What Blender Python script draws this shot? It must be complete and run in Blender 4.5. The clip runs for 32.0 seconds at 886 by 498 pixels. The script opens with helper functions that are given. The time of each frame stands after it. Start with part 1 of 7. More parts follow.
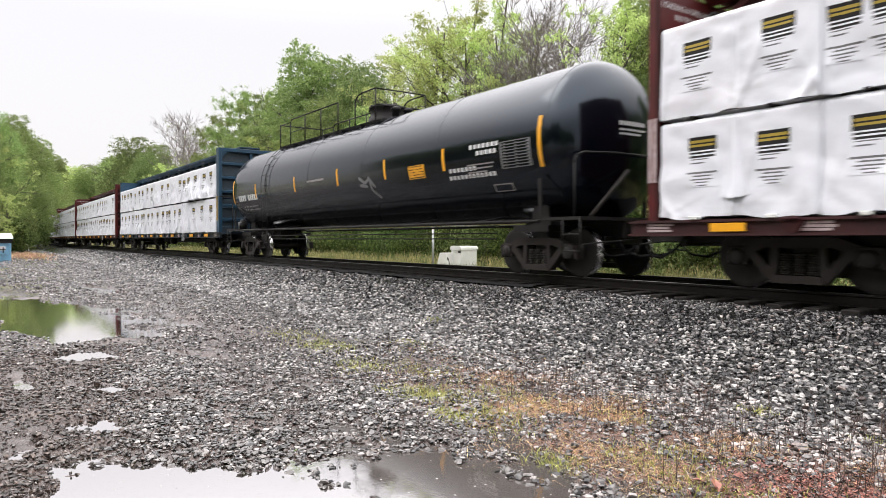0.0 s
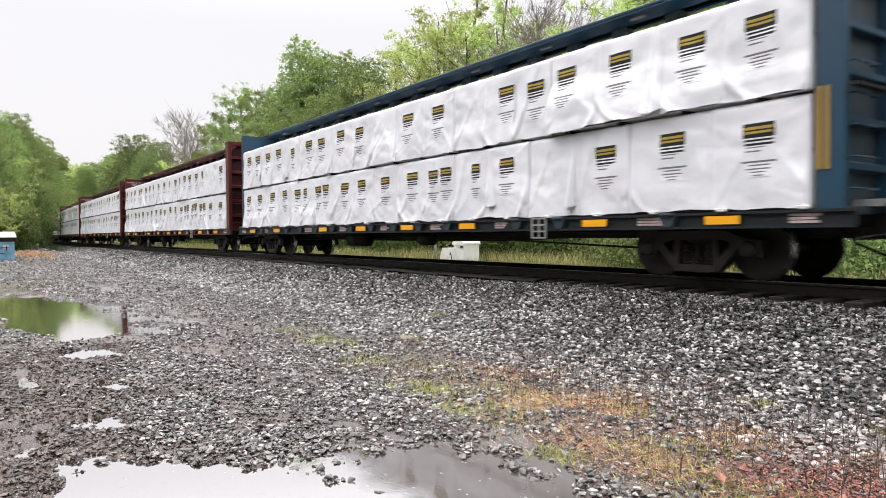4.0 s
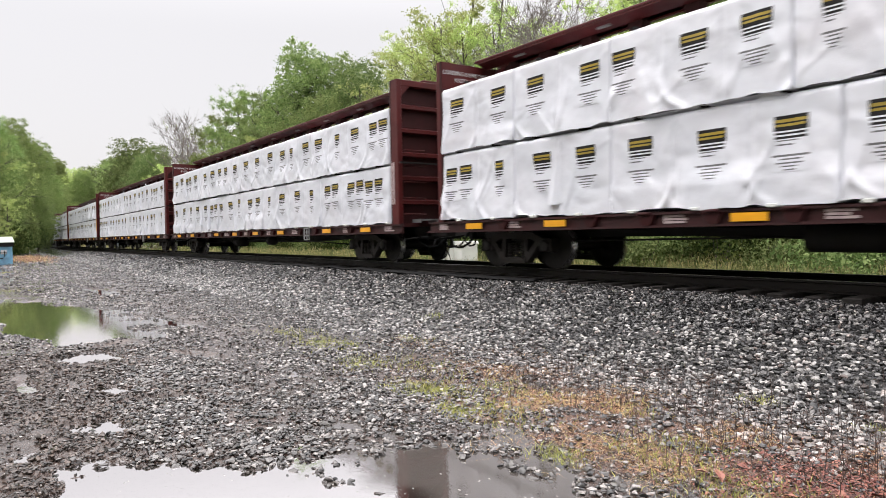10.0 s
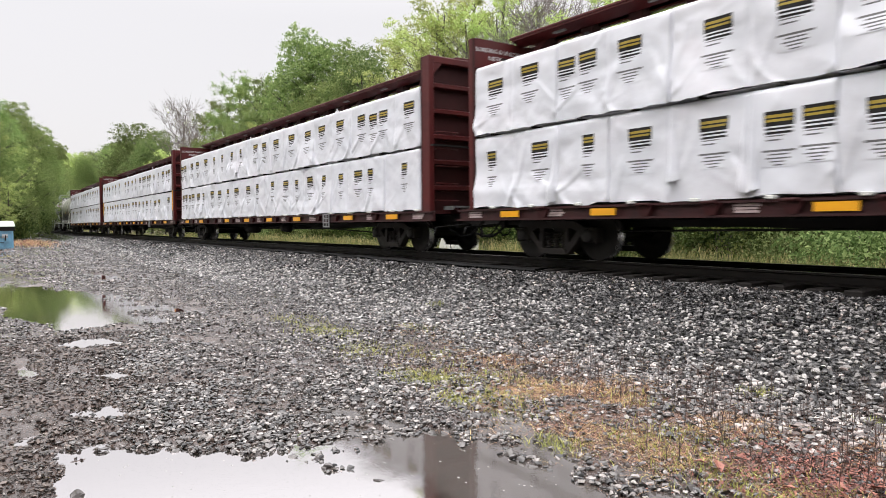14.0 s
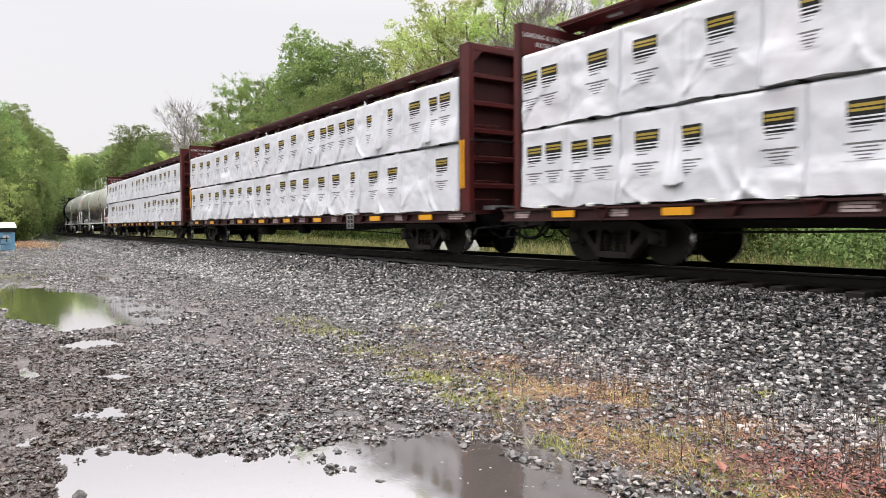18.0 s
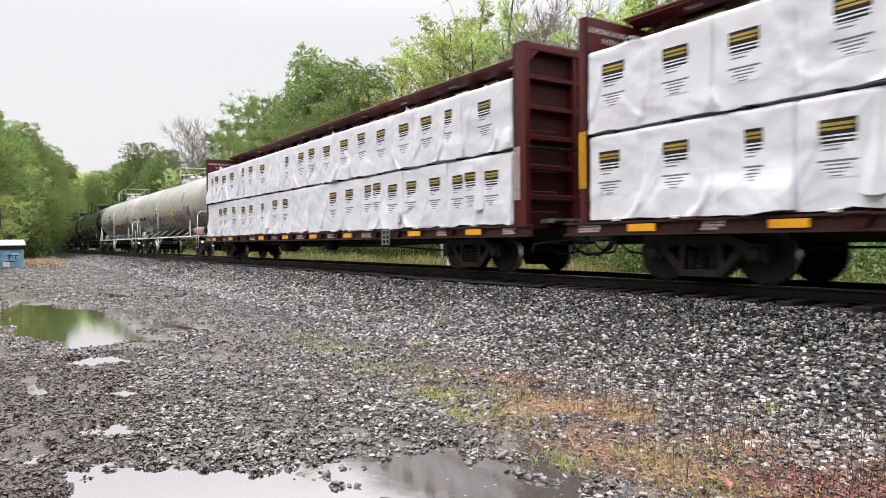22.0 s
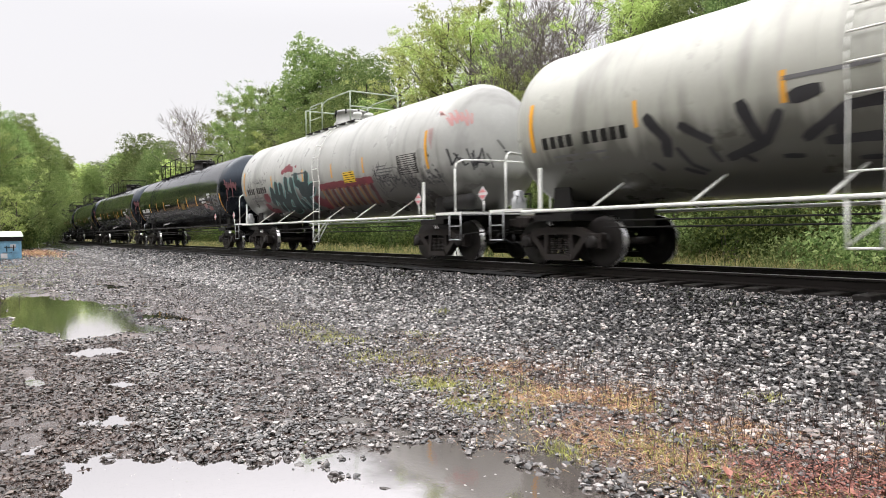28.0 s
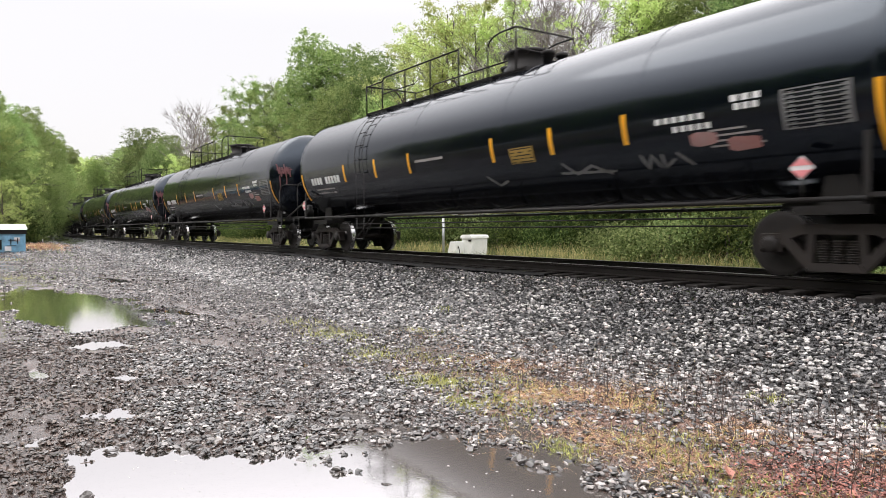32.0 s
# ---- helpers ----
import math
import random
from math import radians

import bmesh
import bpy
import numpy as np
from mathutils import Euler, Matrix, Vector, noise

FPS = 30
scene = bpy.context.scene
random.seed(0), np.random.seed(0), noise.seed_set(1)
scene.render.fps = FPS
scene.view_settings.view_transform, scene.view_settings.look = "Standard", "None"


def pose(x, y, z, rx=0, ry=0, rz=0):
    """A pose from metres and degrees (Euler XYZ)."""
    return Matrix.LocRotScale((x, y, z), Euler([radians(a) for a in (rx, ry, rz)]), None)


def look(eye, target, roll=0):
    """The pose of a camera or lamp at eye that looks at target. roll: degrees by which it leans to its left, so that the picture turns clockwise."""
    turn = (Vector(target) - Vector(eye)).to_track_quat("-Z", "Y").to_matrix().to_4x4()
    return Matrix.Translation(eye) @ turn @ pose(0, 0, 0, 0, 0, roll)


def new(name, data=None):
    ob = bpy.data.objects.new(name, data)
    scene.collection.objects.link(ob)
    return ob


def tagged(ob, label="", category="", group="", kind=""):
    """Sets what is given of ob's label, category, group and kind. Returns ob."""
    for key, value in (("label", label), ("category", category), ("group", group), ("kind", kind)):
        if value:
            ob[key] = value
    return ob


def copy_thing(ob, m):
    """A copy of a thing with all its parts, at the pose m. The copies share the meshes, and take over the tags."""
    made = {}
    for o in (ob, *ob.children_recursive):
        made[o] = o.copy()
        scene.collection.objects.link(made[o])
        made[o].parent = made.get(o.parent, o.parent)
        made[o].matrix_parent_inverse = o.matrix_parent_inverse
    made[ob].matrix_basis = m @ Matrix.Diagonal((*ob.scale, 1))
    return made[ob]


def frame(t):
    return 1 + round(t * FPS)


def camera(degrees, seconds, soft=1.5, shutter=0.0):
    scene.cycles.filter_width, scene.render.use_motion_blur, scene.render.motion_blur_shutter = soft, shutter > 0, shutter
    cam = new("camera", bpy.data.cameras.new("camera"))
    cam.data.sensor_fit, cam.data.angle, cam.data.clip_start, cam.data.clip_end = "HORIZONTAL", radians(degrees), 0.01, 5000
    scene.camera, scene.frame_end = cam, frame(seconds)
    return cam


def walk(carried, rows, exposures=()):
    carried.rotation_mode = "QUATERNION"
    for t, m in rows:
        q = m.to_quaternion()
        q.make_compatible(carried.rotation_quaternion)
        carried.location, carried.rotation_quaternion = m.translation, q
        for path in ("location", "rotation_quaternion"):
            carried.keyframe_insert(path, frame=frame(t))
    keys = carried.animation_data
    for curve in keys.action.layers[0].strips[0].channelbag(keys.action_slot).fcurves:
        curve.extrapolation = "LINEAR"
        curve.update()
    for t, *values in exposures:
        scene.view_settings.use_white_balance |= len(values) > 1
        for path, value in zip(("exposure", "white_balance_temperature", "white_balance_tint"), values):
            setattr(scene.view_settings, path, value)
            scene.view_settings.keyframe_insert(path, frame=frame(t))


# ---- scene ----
RAIL = 0.842          # height of the rail heads over the gravel lot
TRACK = 10.33         # distance of the track's centre line from the camera
BEND, TURN = -50.0, 0.00075   # the track bends away beyond here, with this curvature

cam = camera(66.04, 32.0, soft=0.5, shutter=0.4)
CAM = [
    (0.0, 0.003, -0.005, 1.554, 89.18, -0.04, 54.93), (0.5, -0.005, -0.007, 1.550, 89.08, -0.10, 54.95), (1.0, -0.006, -0.004, 1.550, 88.94, -0.10, 54.96),
    (1.5, -0.006, -0.005, 1.550, 88.79, -0.10, 54.97), (2.0, -0.006, -0.007, 1.549, 88.68, -0.04, 55.02), (2.5, -0.009, -0.007, 1.548, 88.66, -0.00, 55.06),
    (3.0, -0.001, -0.002, 1.550, 88.70, 0.16, 55.17), (3.5, -0.002, -0.006, 1.554, 88.76, 0.28, 55.16), (5.5, 0.006, 0.001, 1.553, 88.68, 0.88, 55.00),
    (6.0, 0.005, 0.002, 1.551, 88.71, 0.99, 54.99), (6.5, 0.005, 0.002, 1.555, 88.75, 1.06, 54.97), (7.0, 0.006, -0.001, 1.552, 88.85, 1.07, 54.95),
    (7.5, 0.014, 0.003, 1.556, 88.84, 1.17, 54.98), (8.0, 0.014, 0.002, 1.554, 88.86, 1.17, 54.98), (8.5, 0.011, 0.005, 1.550, 88.88, 1.14, 55.01),
    (9.0, 0.011, 0.005, 1.552, 88.87, 1.11, 55.01), (9.5, 0.006, 0.005, 1.554, 88.84, 1.09, 55.01), (10.0, 0.007, 0.002, 1.556, 88.80, 1.02, 54.99),
    (10.5, 0.010, 0.007, 1.554, 88.67, 1.05, 54.96), (11.0, 0.002, 0.006, 1.551, 88.48, 1.02, 54.87), (11.5, -0.000, 0.004, 1.548, 88.31, 0.88, 54.81),
    (12.0, -0.007, 0.007, 1.546, 88.16, 0.74, 54.79), (12.5, -0.007, 0.007, 1.548, 88.06, 0.56, 54.83), (13.0, -0.011, 0.003, 1.546, 88.01, 0.39, 54.87),
    (13.5, -0.015, 0.003, 1.548, 87.93, 0.38, 54.98), (14.0, -0.011, 0.007, 1.549, 87.86, 0.42, 55.07), (14.5, -0.016, 0.003, 1.542, 87.87, 0.37, 55.09),
    (16.5, -0.013, 0.003, 1.542, 87.87, 0.36, 55.04), (17.0, -0.012, 0.008, 1.542, 87.78, 0.41, 55.07), (17.5, -0.010, 0.006, 1.544, 87.78, 0.50, 55.09),
    (18.0, -0.013, -0.001, 1.545, 87.98, 0.42, 55.14), (18.5, -0.006, -0.002, 1.548, 88.24, 0.45, 55.23), (19.0, 0.000, 0.000, 1.550, 88.44, 0.45, 55.28),
    (19.5, -0.000, -0.000, 1.548, 88.60, 0.53, 55.28), (20.0, -0.000, -0.005, 1.552, 88.71, 0.59, 55.28), (20.5, 0.007, 0.002, 1.552, 88.83, 0.73, 55.33),
    (21.0, 0.007, 0.002, 1.550, 89.02, 0.77, 55.44), (21.5, 0.017, -0.001, 1.557, 89.17, 0.74, 55.58), (22.0, 0.021, -0.005, 1.555, 89.28, 0.67, 55.68),
    (22.5, 0.018, -0.005, 1.553, 89.26, 0.65, 55.74), (23.0, 0.006, -0.002, 1.549, 89.16, 0.66, 55.74), (23.5, 0.008, 0.005, 1.552, 89.02, 0.73, 55.72),
    (24.0, 0.010, 0.000, 1.551, 88.98, 0.76, 55.70), (24.5, 0.007, -0.001, 1.554, 89.00, 0.80, 55.69), (25.0, 0.001, 0.004, 1.551, 88.99, 0.92, 55.70),
    (25.5, 0.005, 0.010, 1.551, 88.99, 0.96, 55.71), (27.5, -0.002, 0.012, 1.547, 88.69, 0.88, 55.61), (28.0, -0.009, 0.013, 1.546, 88.47, 0.83, 55.55),
    (28.5, -0.013, 0.017, 1.549, 88.15, 0.84, 55.48), (29.0, -0.013, 0.015, 1.543, 88.03, 0.78, 55.46), (29.5, -0.015, 0.012, 1.544, 87.98, 0.62, 55.47),
    (30.0, -0.007, 0.009, 1.545, 88.05, 0.50, 55.58), (30.5, -0.016, 0.005, 1.547, 88.18, 0.34, 55.66), (31.0, -0.010, 0.007, 1.546, 88.29, 0.23, 55.77),
    (31.5, -0.011, 0.004, 1.543, 88.33, 0.21, 55.81), (32.0, -0.012, 0.004, 1.543, 88.27, 0.22, 55.80),
]

walk(cam, [(t, pose(x, y, z, rx, ry, rz)) for t, x, y, z, rx, ry, rz in CAM], exposures=((0, 0.27, 6540, 11), (3, 0.27, 6540, 11), (6, 0.16, 6540, 11), (12, 0.14, 6540, 11), (24, 0.14, 6540, 11), (28, 0.20, 6540, 11), (32, 0.29, 6540, 11)))


# ---------- light: a bright overcast sky after rain ----------
def make_world():
    w = bpy.data.worlds.new("overcast")
    scene.world = w
    w.use_nodes = True
    nt = w.node_tree
    nt.nodes.clear()
    out = nt.nodes.new("ShaderNodeOutputWorld")
    sky = nt.nodes.new("ShaderNodeTexSky")
    sky.sky_type, sky.sun_disc = "NISHITA", False
    sky.sun_elevation, sky.sun_rotation = radians(55), radians(200)
    sky.dust_density = 6.0
    b1 = nt.nodes.new("ShaderNodeBackground")
    b1.inputs["Strength"].default_value = 0.02
    nt.links.new(sky.outputs[0], b1.inputs["Color"])
    # cloud layer, brighter towards the zenith
    co = nt.nodes.new("ShaderNodeTexCoord")
    sp = nt.nodes.new("ShaderNodeSeparateXYZ")
    nt.links.new(co.outputs["Generated"], sp.inputs[0])
    ab = nt.nodes.new("ShaderNodeMath"); ab.operation = "ABSOLUTE"
    nt.links.new(sp.outputs["Z"], ab.inputs[0])
    sq = nt.nodes.new("ShaderNodeMapRange"); sq.interpolation_type = "SMOOTHSTEP"
    sq.inputs["From Min"].default_value, sq.inputs["From Max"].default_value = 0.27, 0.78
    nt.links.new(ab.outputs[0], sq.inputs["Value"])
    ma = nt.nodes.new("ShaderNodeMath"); ma.operation = "MULTIPLY_ADD"
    ma.inputs[1].default_value, ma.inputs[2].default_value = 2.4, 0.75
    nt.links.new(sq.outputs[0], ma.inputs[0])
    b2 = nt.nodes.new("ShaderNodeBackground")
    b2.inputs["Color"].default_value = (1.0, 0.985, 1.0, 1)
    nt.links.new(ma.outputs[0], b2.inputs["Strength"])
    add = nt.nodes.new("ShaderNodeAddShader")
    nt.links.new(b1.outputs[0], add.inputs[0])
    nt.links.new(b2.outputs[0], add.inputs[1])
    nt.links.new(add.outputs[0], out.inputs["Surface"])


make_world()
lamp = bpy.data.lights.new("sun", "SUN")
lamp.energy, lamp.angle, lamp.color = 0.7, radians(35), (1.0, 0.97, 0.93)
sun = new("sun", lamp)
sun.matrix_world = look((-30, -8, 60), (0, 10, 0))


# ---------- materials ----------
def mat(name, rough=0.6, metal=0.0, spec=0.5):
    m = bpy.data.materials.new(name)
    m.use_nodes = True
    b = m.node_tree.nodes["Principled BSDF"]
    b.inputs["Roughness"].default_value = rough
    b.inputs["Metallic"].default_value = metal
    b.inputs["Specular IOR Level"].default_value = spec
    return m, m.node_tree, b


def noise_node(nt, scale, detail=5.0, rough=0.6, coord="Object"):
    tc = nt.nodes.new("ShaderNodeTexCoord")
    n = nt.nodes.new("ShaderNodeTexNoise")
    n.inputs["Scale"].default_value = scale
    n.inputs["Detail"].default_value = detail
    n.inputs["Roughness"].default_value = rough
    nt.links.new(tc.outputs[coord], n.inputs["Vector"])
    return n


def ramp(nt, src, stops):
    r = nt.nodes.new("ShaderNodeValToRGB")
    els = r.color_ramp.elements
    while len(els) < len(stops):
        els.new(0.5)
    for e, (pos, col) in zip(els, stops):
        e.position = pos
        e.color = (*col, 1) if len(col) == 3 else col
    nt.links.new(src, r.inputs[0])
    return r


def mix(nt, fac, a, b, blend="MIX"):
    m = nt.nodes.new("ShaderNodeMix")
    m.data_type, m.blend_type = "RGBA", blend
    if isinstance(fac, (int, float)):
        m.inputs[0].default_value = fac
    else:
        nt.links.new(fac, m.inputs[0])
    for s, v in ((6, a), (7, b)):
        if isinstance(v, tuple):
            m.inputs[s].default_value = (*v, 1)
        else:
            nt.links.new(v, m.inputs[s])
    return m.outputs[2]


def bump(nt, b, src, strength, dist=0.02):
    n = nt.nodes.new("ShaderNodeBump")
    n.inputs["Strength"].default_value = strength
    n.inputs["Distance"].default_value = dist
    nt.links.new(src, n.inputs["Height"])
    nt.links.new(n.outputs[0], b.inputs["Normal"])


def painted(name, col, dirt, rough=0.45, metal=0.0, scale=1.5, amount=0.55, spec=0.5, relief=0.15):
    """Paint or metal with grime at two scales and slight relief."""
    m, nt, b = mat(name, rough, metal, spec)
    n1 = noise_node(nt, scale, 6)
    n2 = noise_node(nt, scale * 14, 4)
    r1 = ramp(nt, n1.outputs[0], [(0.42, (0, 0, 0)), (0.72, (1, 1, 1))])
    c1 = mix(nt, r1.outputs[0], col, tuple(c * (1 - amount) + d * amount for c, d in zip(col, dirt)))
    r2 = ramp(nt, n2.outputs[0], [(0.45, (0, 0, 0)), (0.8, (1, 1, 1))])
    c2 = mix(nt, r2.outputs[0], c1, tuple(c * (1 - amount * 0.5) + d * amount * 0.5 for c, d in zip(col, dirt)))
    nt.links.new(c2, b.inputs["Base Color"])
    rr = ramp(nt, n1.outputs[0], [(0.3, (rough * 0.8,) * 3), (0.75, (min(1, rough * 1.4),) * 3)])
    nt.links.new(rr.outputs[0], b.inputs["Roughness"])
    bump(nt, b, n2.outputs[0], relief, 0.01)
    return m


M_RED = painted("oxide_red_paint", (0.085, 0.011, 0.011), (0.032, 0.010, 0.010), 0.45, spec=0.28)
M_REDDARK = painted("oxide_red_grimy_shaded", (0.040, 0.0075, 0.008), (0.014, 0.008, 0.008), 0.55, spec=0.22)
M_BLUE = painted("steel_blue_paint", (0.013, 0.05, 0.092), (0.018, 0.03, 0.042), 0.42, spec=0.35)
M_SILLR = painted("grimy_maroon_sill_paint", (0.048, 0.016, 0.017), (0.018, 0.013, 0.013), 0.5, 0.0, 2.5, 0.8, spec=0.25)
M_SILLB = painted("grimy_black_blue_sill_paint", (0.013, 0.017, 0.022), (0.016, 0.015, 0.015), 0.5, 0.0, 2.5, 0.8, spec=0.25)
M_BLUEDARK = painted("grimy_shaded_blue_steel", (0.018, 0.035, 0.05), (0.015, 0.018, 0.02), 0.55)
M_BLACK = painted("gloss_black_tank_paint", (0.0014, 0.0022, 0.0048), (0.004, 0.0048, 0.007), 0.13, 0.0, 0.7, 0.45, spec=0.5, relief=0.012)
M_BLACK.node_tree.nodes["Principled BSDF"].inputs["Specular Tint"].default_value = (0.74, 0.86, 1.0, 1)


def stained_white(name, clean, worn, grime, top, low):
    """White tank paint streaked with grime, and darker down the shell between two heights."""
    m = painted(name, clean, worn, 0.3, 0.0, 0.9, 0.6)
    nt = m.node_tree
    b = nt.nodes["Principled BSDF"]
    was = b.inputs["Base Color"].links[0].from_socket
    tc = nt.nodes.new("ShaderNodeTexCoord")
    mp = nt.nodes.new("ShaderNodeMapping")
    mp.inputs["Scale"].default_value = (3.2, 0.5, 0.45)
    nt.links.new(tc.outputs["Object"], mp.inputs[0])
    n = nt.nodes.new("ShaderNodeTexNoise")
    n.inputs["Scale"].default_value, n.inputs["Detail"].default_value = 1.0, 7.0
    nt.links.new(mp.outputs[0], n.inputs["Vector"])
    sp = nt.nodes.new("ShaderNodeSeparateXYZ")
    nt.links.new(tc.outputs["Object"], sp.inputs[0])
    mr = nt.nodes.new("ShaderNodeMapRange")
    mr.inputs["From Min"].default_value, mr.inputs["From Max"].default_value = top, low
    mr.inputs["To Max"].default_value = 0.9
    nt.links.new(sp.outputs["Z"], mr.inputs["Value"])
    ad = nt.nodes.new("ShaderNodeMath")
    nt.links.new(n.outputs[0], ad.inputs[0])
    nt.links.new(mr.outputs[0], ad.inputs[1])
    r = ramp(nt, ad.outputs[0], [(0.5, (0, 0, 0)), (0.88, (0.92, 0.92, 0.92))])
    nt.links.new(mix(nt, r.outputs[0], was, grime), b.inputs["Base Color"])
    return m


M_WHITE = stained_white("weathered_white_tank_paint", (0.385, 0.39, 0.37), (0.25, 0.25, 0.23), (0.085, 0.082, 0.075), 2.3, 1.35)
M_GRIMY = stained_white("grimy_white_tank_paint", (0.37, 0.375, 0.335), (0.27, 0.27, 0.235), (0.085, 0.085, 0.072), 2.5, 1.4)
M_FRAME = painted("black_underframe_steel", (0.010, 0.0095, 0.0095), (0.022, 0.018, 0.016), 0.6, 0.0, 3.0, spec=0.25)
M_TRUCK = painted("rusty_cast_steel", (0.017, 0.014, 0.013), (0.033, 0.024, 0.020), 0.62, 0.0, 4.0, spec=0.3)
M_WHEEL = painted("worn_wheel_steel", (0.018, 0.0155, 0.015), (0.012, 0.0105, 0.0105), 0.5, 0.1, 5.0, spec=0.3)
M_TREAD = painted("polished_wheel_tread", (0.5, 0.5, 0.5), (0.3, 0.29, 0.28), 0.25, 1.0, 6.0)
M_RAIL = painted("rusty_rail_steel", (0.008, 0.0065, 0.006), (0.016, 0.012, 0.010), 0.5, 0.0, 5.0, spec=0.2)
M_RAILTOP = painted("worn_rail_head", (0.22, 0.212, 0.215), (0.11, 0.105, 0.105), 0.36, 0.7, 5.0)
M_TIE = painted("creosoted_tie_wood", (0.009, 0.0072, 0.0065), (0.02, 0.0165, 0.0145), 0.7, 0.0, 6.0, spec=0.3)
M_RUBBER = painted("black_rubber_strip", (0.006, 0.006, 0.0065), (0.014, 0.014, 0.014), 0.65, 0.0, 6.0, spec=0.12)
M_MUSTARD = painted("dull_mustard_decal", (0.30, 0.19, 0.03), (0.12, 0.08, 0.03), 0.5)
M_YELLOW = painted("yellow_reflective_tape", (0.78, 0.36, 0.012), (0.5, 0.24, 0.02), 0.35)
M_PANEL = painted("yellow_notice_paint", (0.80, 0.54, 0.03), (0.6, 0.42, 0.05), 0.4)
M_PALE = painted("pale_lettering_paint", (0.62, 0.62, 0.62), (0.35, 0.35, 0.35), 0.5)
M_SILLTXT = painted("faded_pinkish_white_stencil", (0.50, 0.41, 0.41), (0.22, 0.13, 0.13), 0.5, 0.0, 9.0, 0.8)
M_GREYTXT = painted("faded_grey_lettering", (0.27, 0.25, 0.25), (0.14, 0.13, 0.13), 0.5)
M_INK = painted("black_print_ink", (0.012, 0.011, 0.0105), (0.02, 0.02, 0.02), 0.55, spec=0.2)
M_INKGREY = painted("grey_print_ink", (0.11, 0.11, 0.115), (0.16, 0.16, 0.16), 0.5)
M_INKYEL = painted("mustard_print_ink", (0.33, 0.24, 0.025), (0.2, 0.15, 0.03), 0.5)
M_PINK = painted("red_placard_print", (0.62, 0.20, 0.22), (0.5, 0.2, 0.2), 0.45)
M_CREAM = painted("white_cabinet_paint", (0.74, 0.75, 0.72), (0.5, 0.52, 0.47), 0.4)
M_PALEGREEN = painted("pale_green_rail_paint", (0.40, 0.47, 0.36), (0.28, 0.31, 0.25), 0.45)
M_GALV = painted("galvanised_steel", (0.36, 0.37, 0.38), (0.24, 0.24, 0.24), 0.45, 0.6)


def wrap_material():
    m, nt, b = mat("white_plastic_lumber_wrap", 0.38)
    n1 = noise_node(nt, 0.8, 4)
    n2 = noise_node(nt, 5.0, 6, 0.65)
    c = ramp(nt, n1.outputs[0], [(0.3, (0.61, 0.63, 0.68)), (0.55, (0.67, 0.68, 0.73)), (0.75, (0.65, 0.635, 0.68))])
    st = ramp(nt, noise_node(nt, 1.3, 7, 0.7).outputs[0], [(0.56, (0, 0, 0)), (0.78, (0.55, 0.55, 0.55))])
    nt.links.new(mix(nt, st.outputs[0], c.outputs[0], (0.42, 0.42, 0.44)), b.inputs["Base Color"])
    wv = nt.nodes.new("ShaderNodeTexWave")
    tc = nt.nodes.new("ShaderNodeTexCoord")
    mp = nt.nodes.new("ShaderNodeMapping")
    mp.inputs["Rotation"].default_value = (0.3, 0.9, 0.2)
    nt.links.new(tc.outputs["Object"], mp.inputs[0])
    nt.links.new(mp.outputs[0], wv.inputs[0])
    wv.inputs["Scale"].default_value = 0.9
    wv.inputs["Distortion"].default_value = 9.0
    wv.inputs["Detail"].default_value = 3.0
    h = mix(nt, 0.6, wv.outputs[0], n2.outputs[0])
    bump(nt, b, h, 0.3, 0.03)
    return m


M_WRAP = wrap_material()


# ---------- mesh helpers ----------
def part(name, bm, material, parent, label=""):
    """Links a bmesh (or a ready mesh) as one mesh object under a thing or part."""
    if isinstance(bm, bmesh.types.BMesh):
        me = bpy.data.meshes.new(name)
        bm.to_mesh(me)
        bm.free()
        if isinstance(material, (list, tuple)):
            for m in material:
                me.materials.append(m)
        elif material:
            me.materials.append(material)
    else:
        me = bm
    ob = new(name, me)
    if parent:
        ob.parent = parent
    if label:
        ob["label"] = label
    return ob


def thing(name, label, category, group="", kind="", data=None):
    return tagged(new(name, data), label, category, group, kind)


def grid_mesh(name, verts, faces, material, smooth=False, mats=None, mat_index=None):
    me = bpy.data.meshes.new(name)
    verts = np.asarray(verts, np.float32)
    faces = np.asarray(faces, np.int32)
    n, k = faces.shape
    me.vertices.add(len(verts))
    me.vertices.foreach_set("co", verts.ravel())
    me.loops.add(n * k)
    me.loops.foreach_set("vertex_index", faces.ravel())
    me.polygons.add(n)
    me.polygons.foreach_set("loop_start", np.arange(0, n * k, k, dtype=np.int32))
    me.polygons.foreach_set("use_smooth", np.full(n, smooth))
    for m in (mats or [material]):
        me.materials.append(m)
    if mat_index is not None:
        me.polygons.foreach_set("material_index", np.asarray(mat_index, np.int32))
    me.update(calc_edges=True)
    me.validate()
    return me


def box(bm, x0, x1, y0, y1, z0, z1, bev=0.0, mi=0):
    vs = [bm.verts.new((x, y, z)) for x in (x0, x1) for y in (y0, y1) for z in (z0, z1)]
    fs = [bm.faces.new([vs[i] for i in f]) for f in ((0, 1, 3, 2), (4, 6, 7, 5), (0, 4, 5, 1), (2, 3, 7, 6), (0, 2, 6, 4), (1, 5, 7, 3))]
    for f in fs:
        f.material_index = mi
    if bev:
        es = {e for f in fs for e in f.edges}
        bmesh.ops.bevel(bm, geom=list(es), offset=bev, segments=1, affect="EDGES")
    return vs


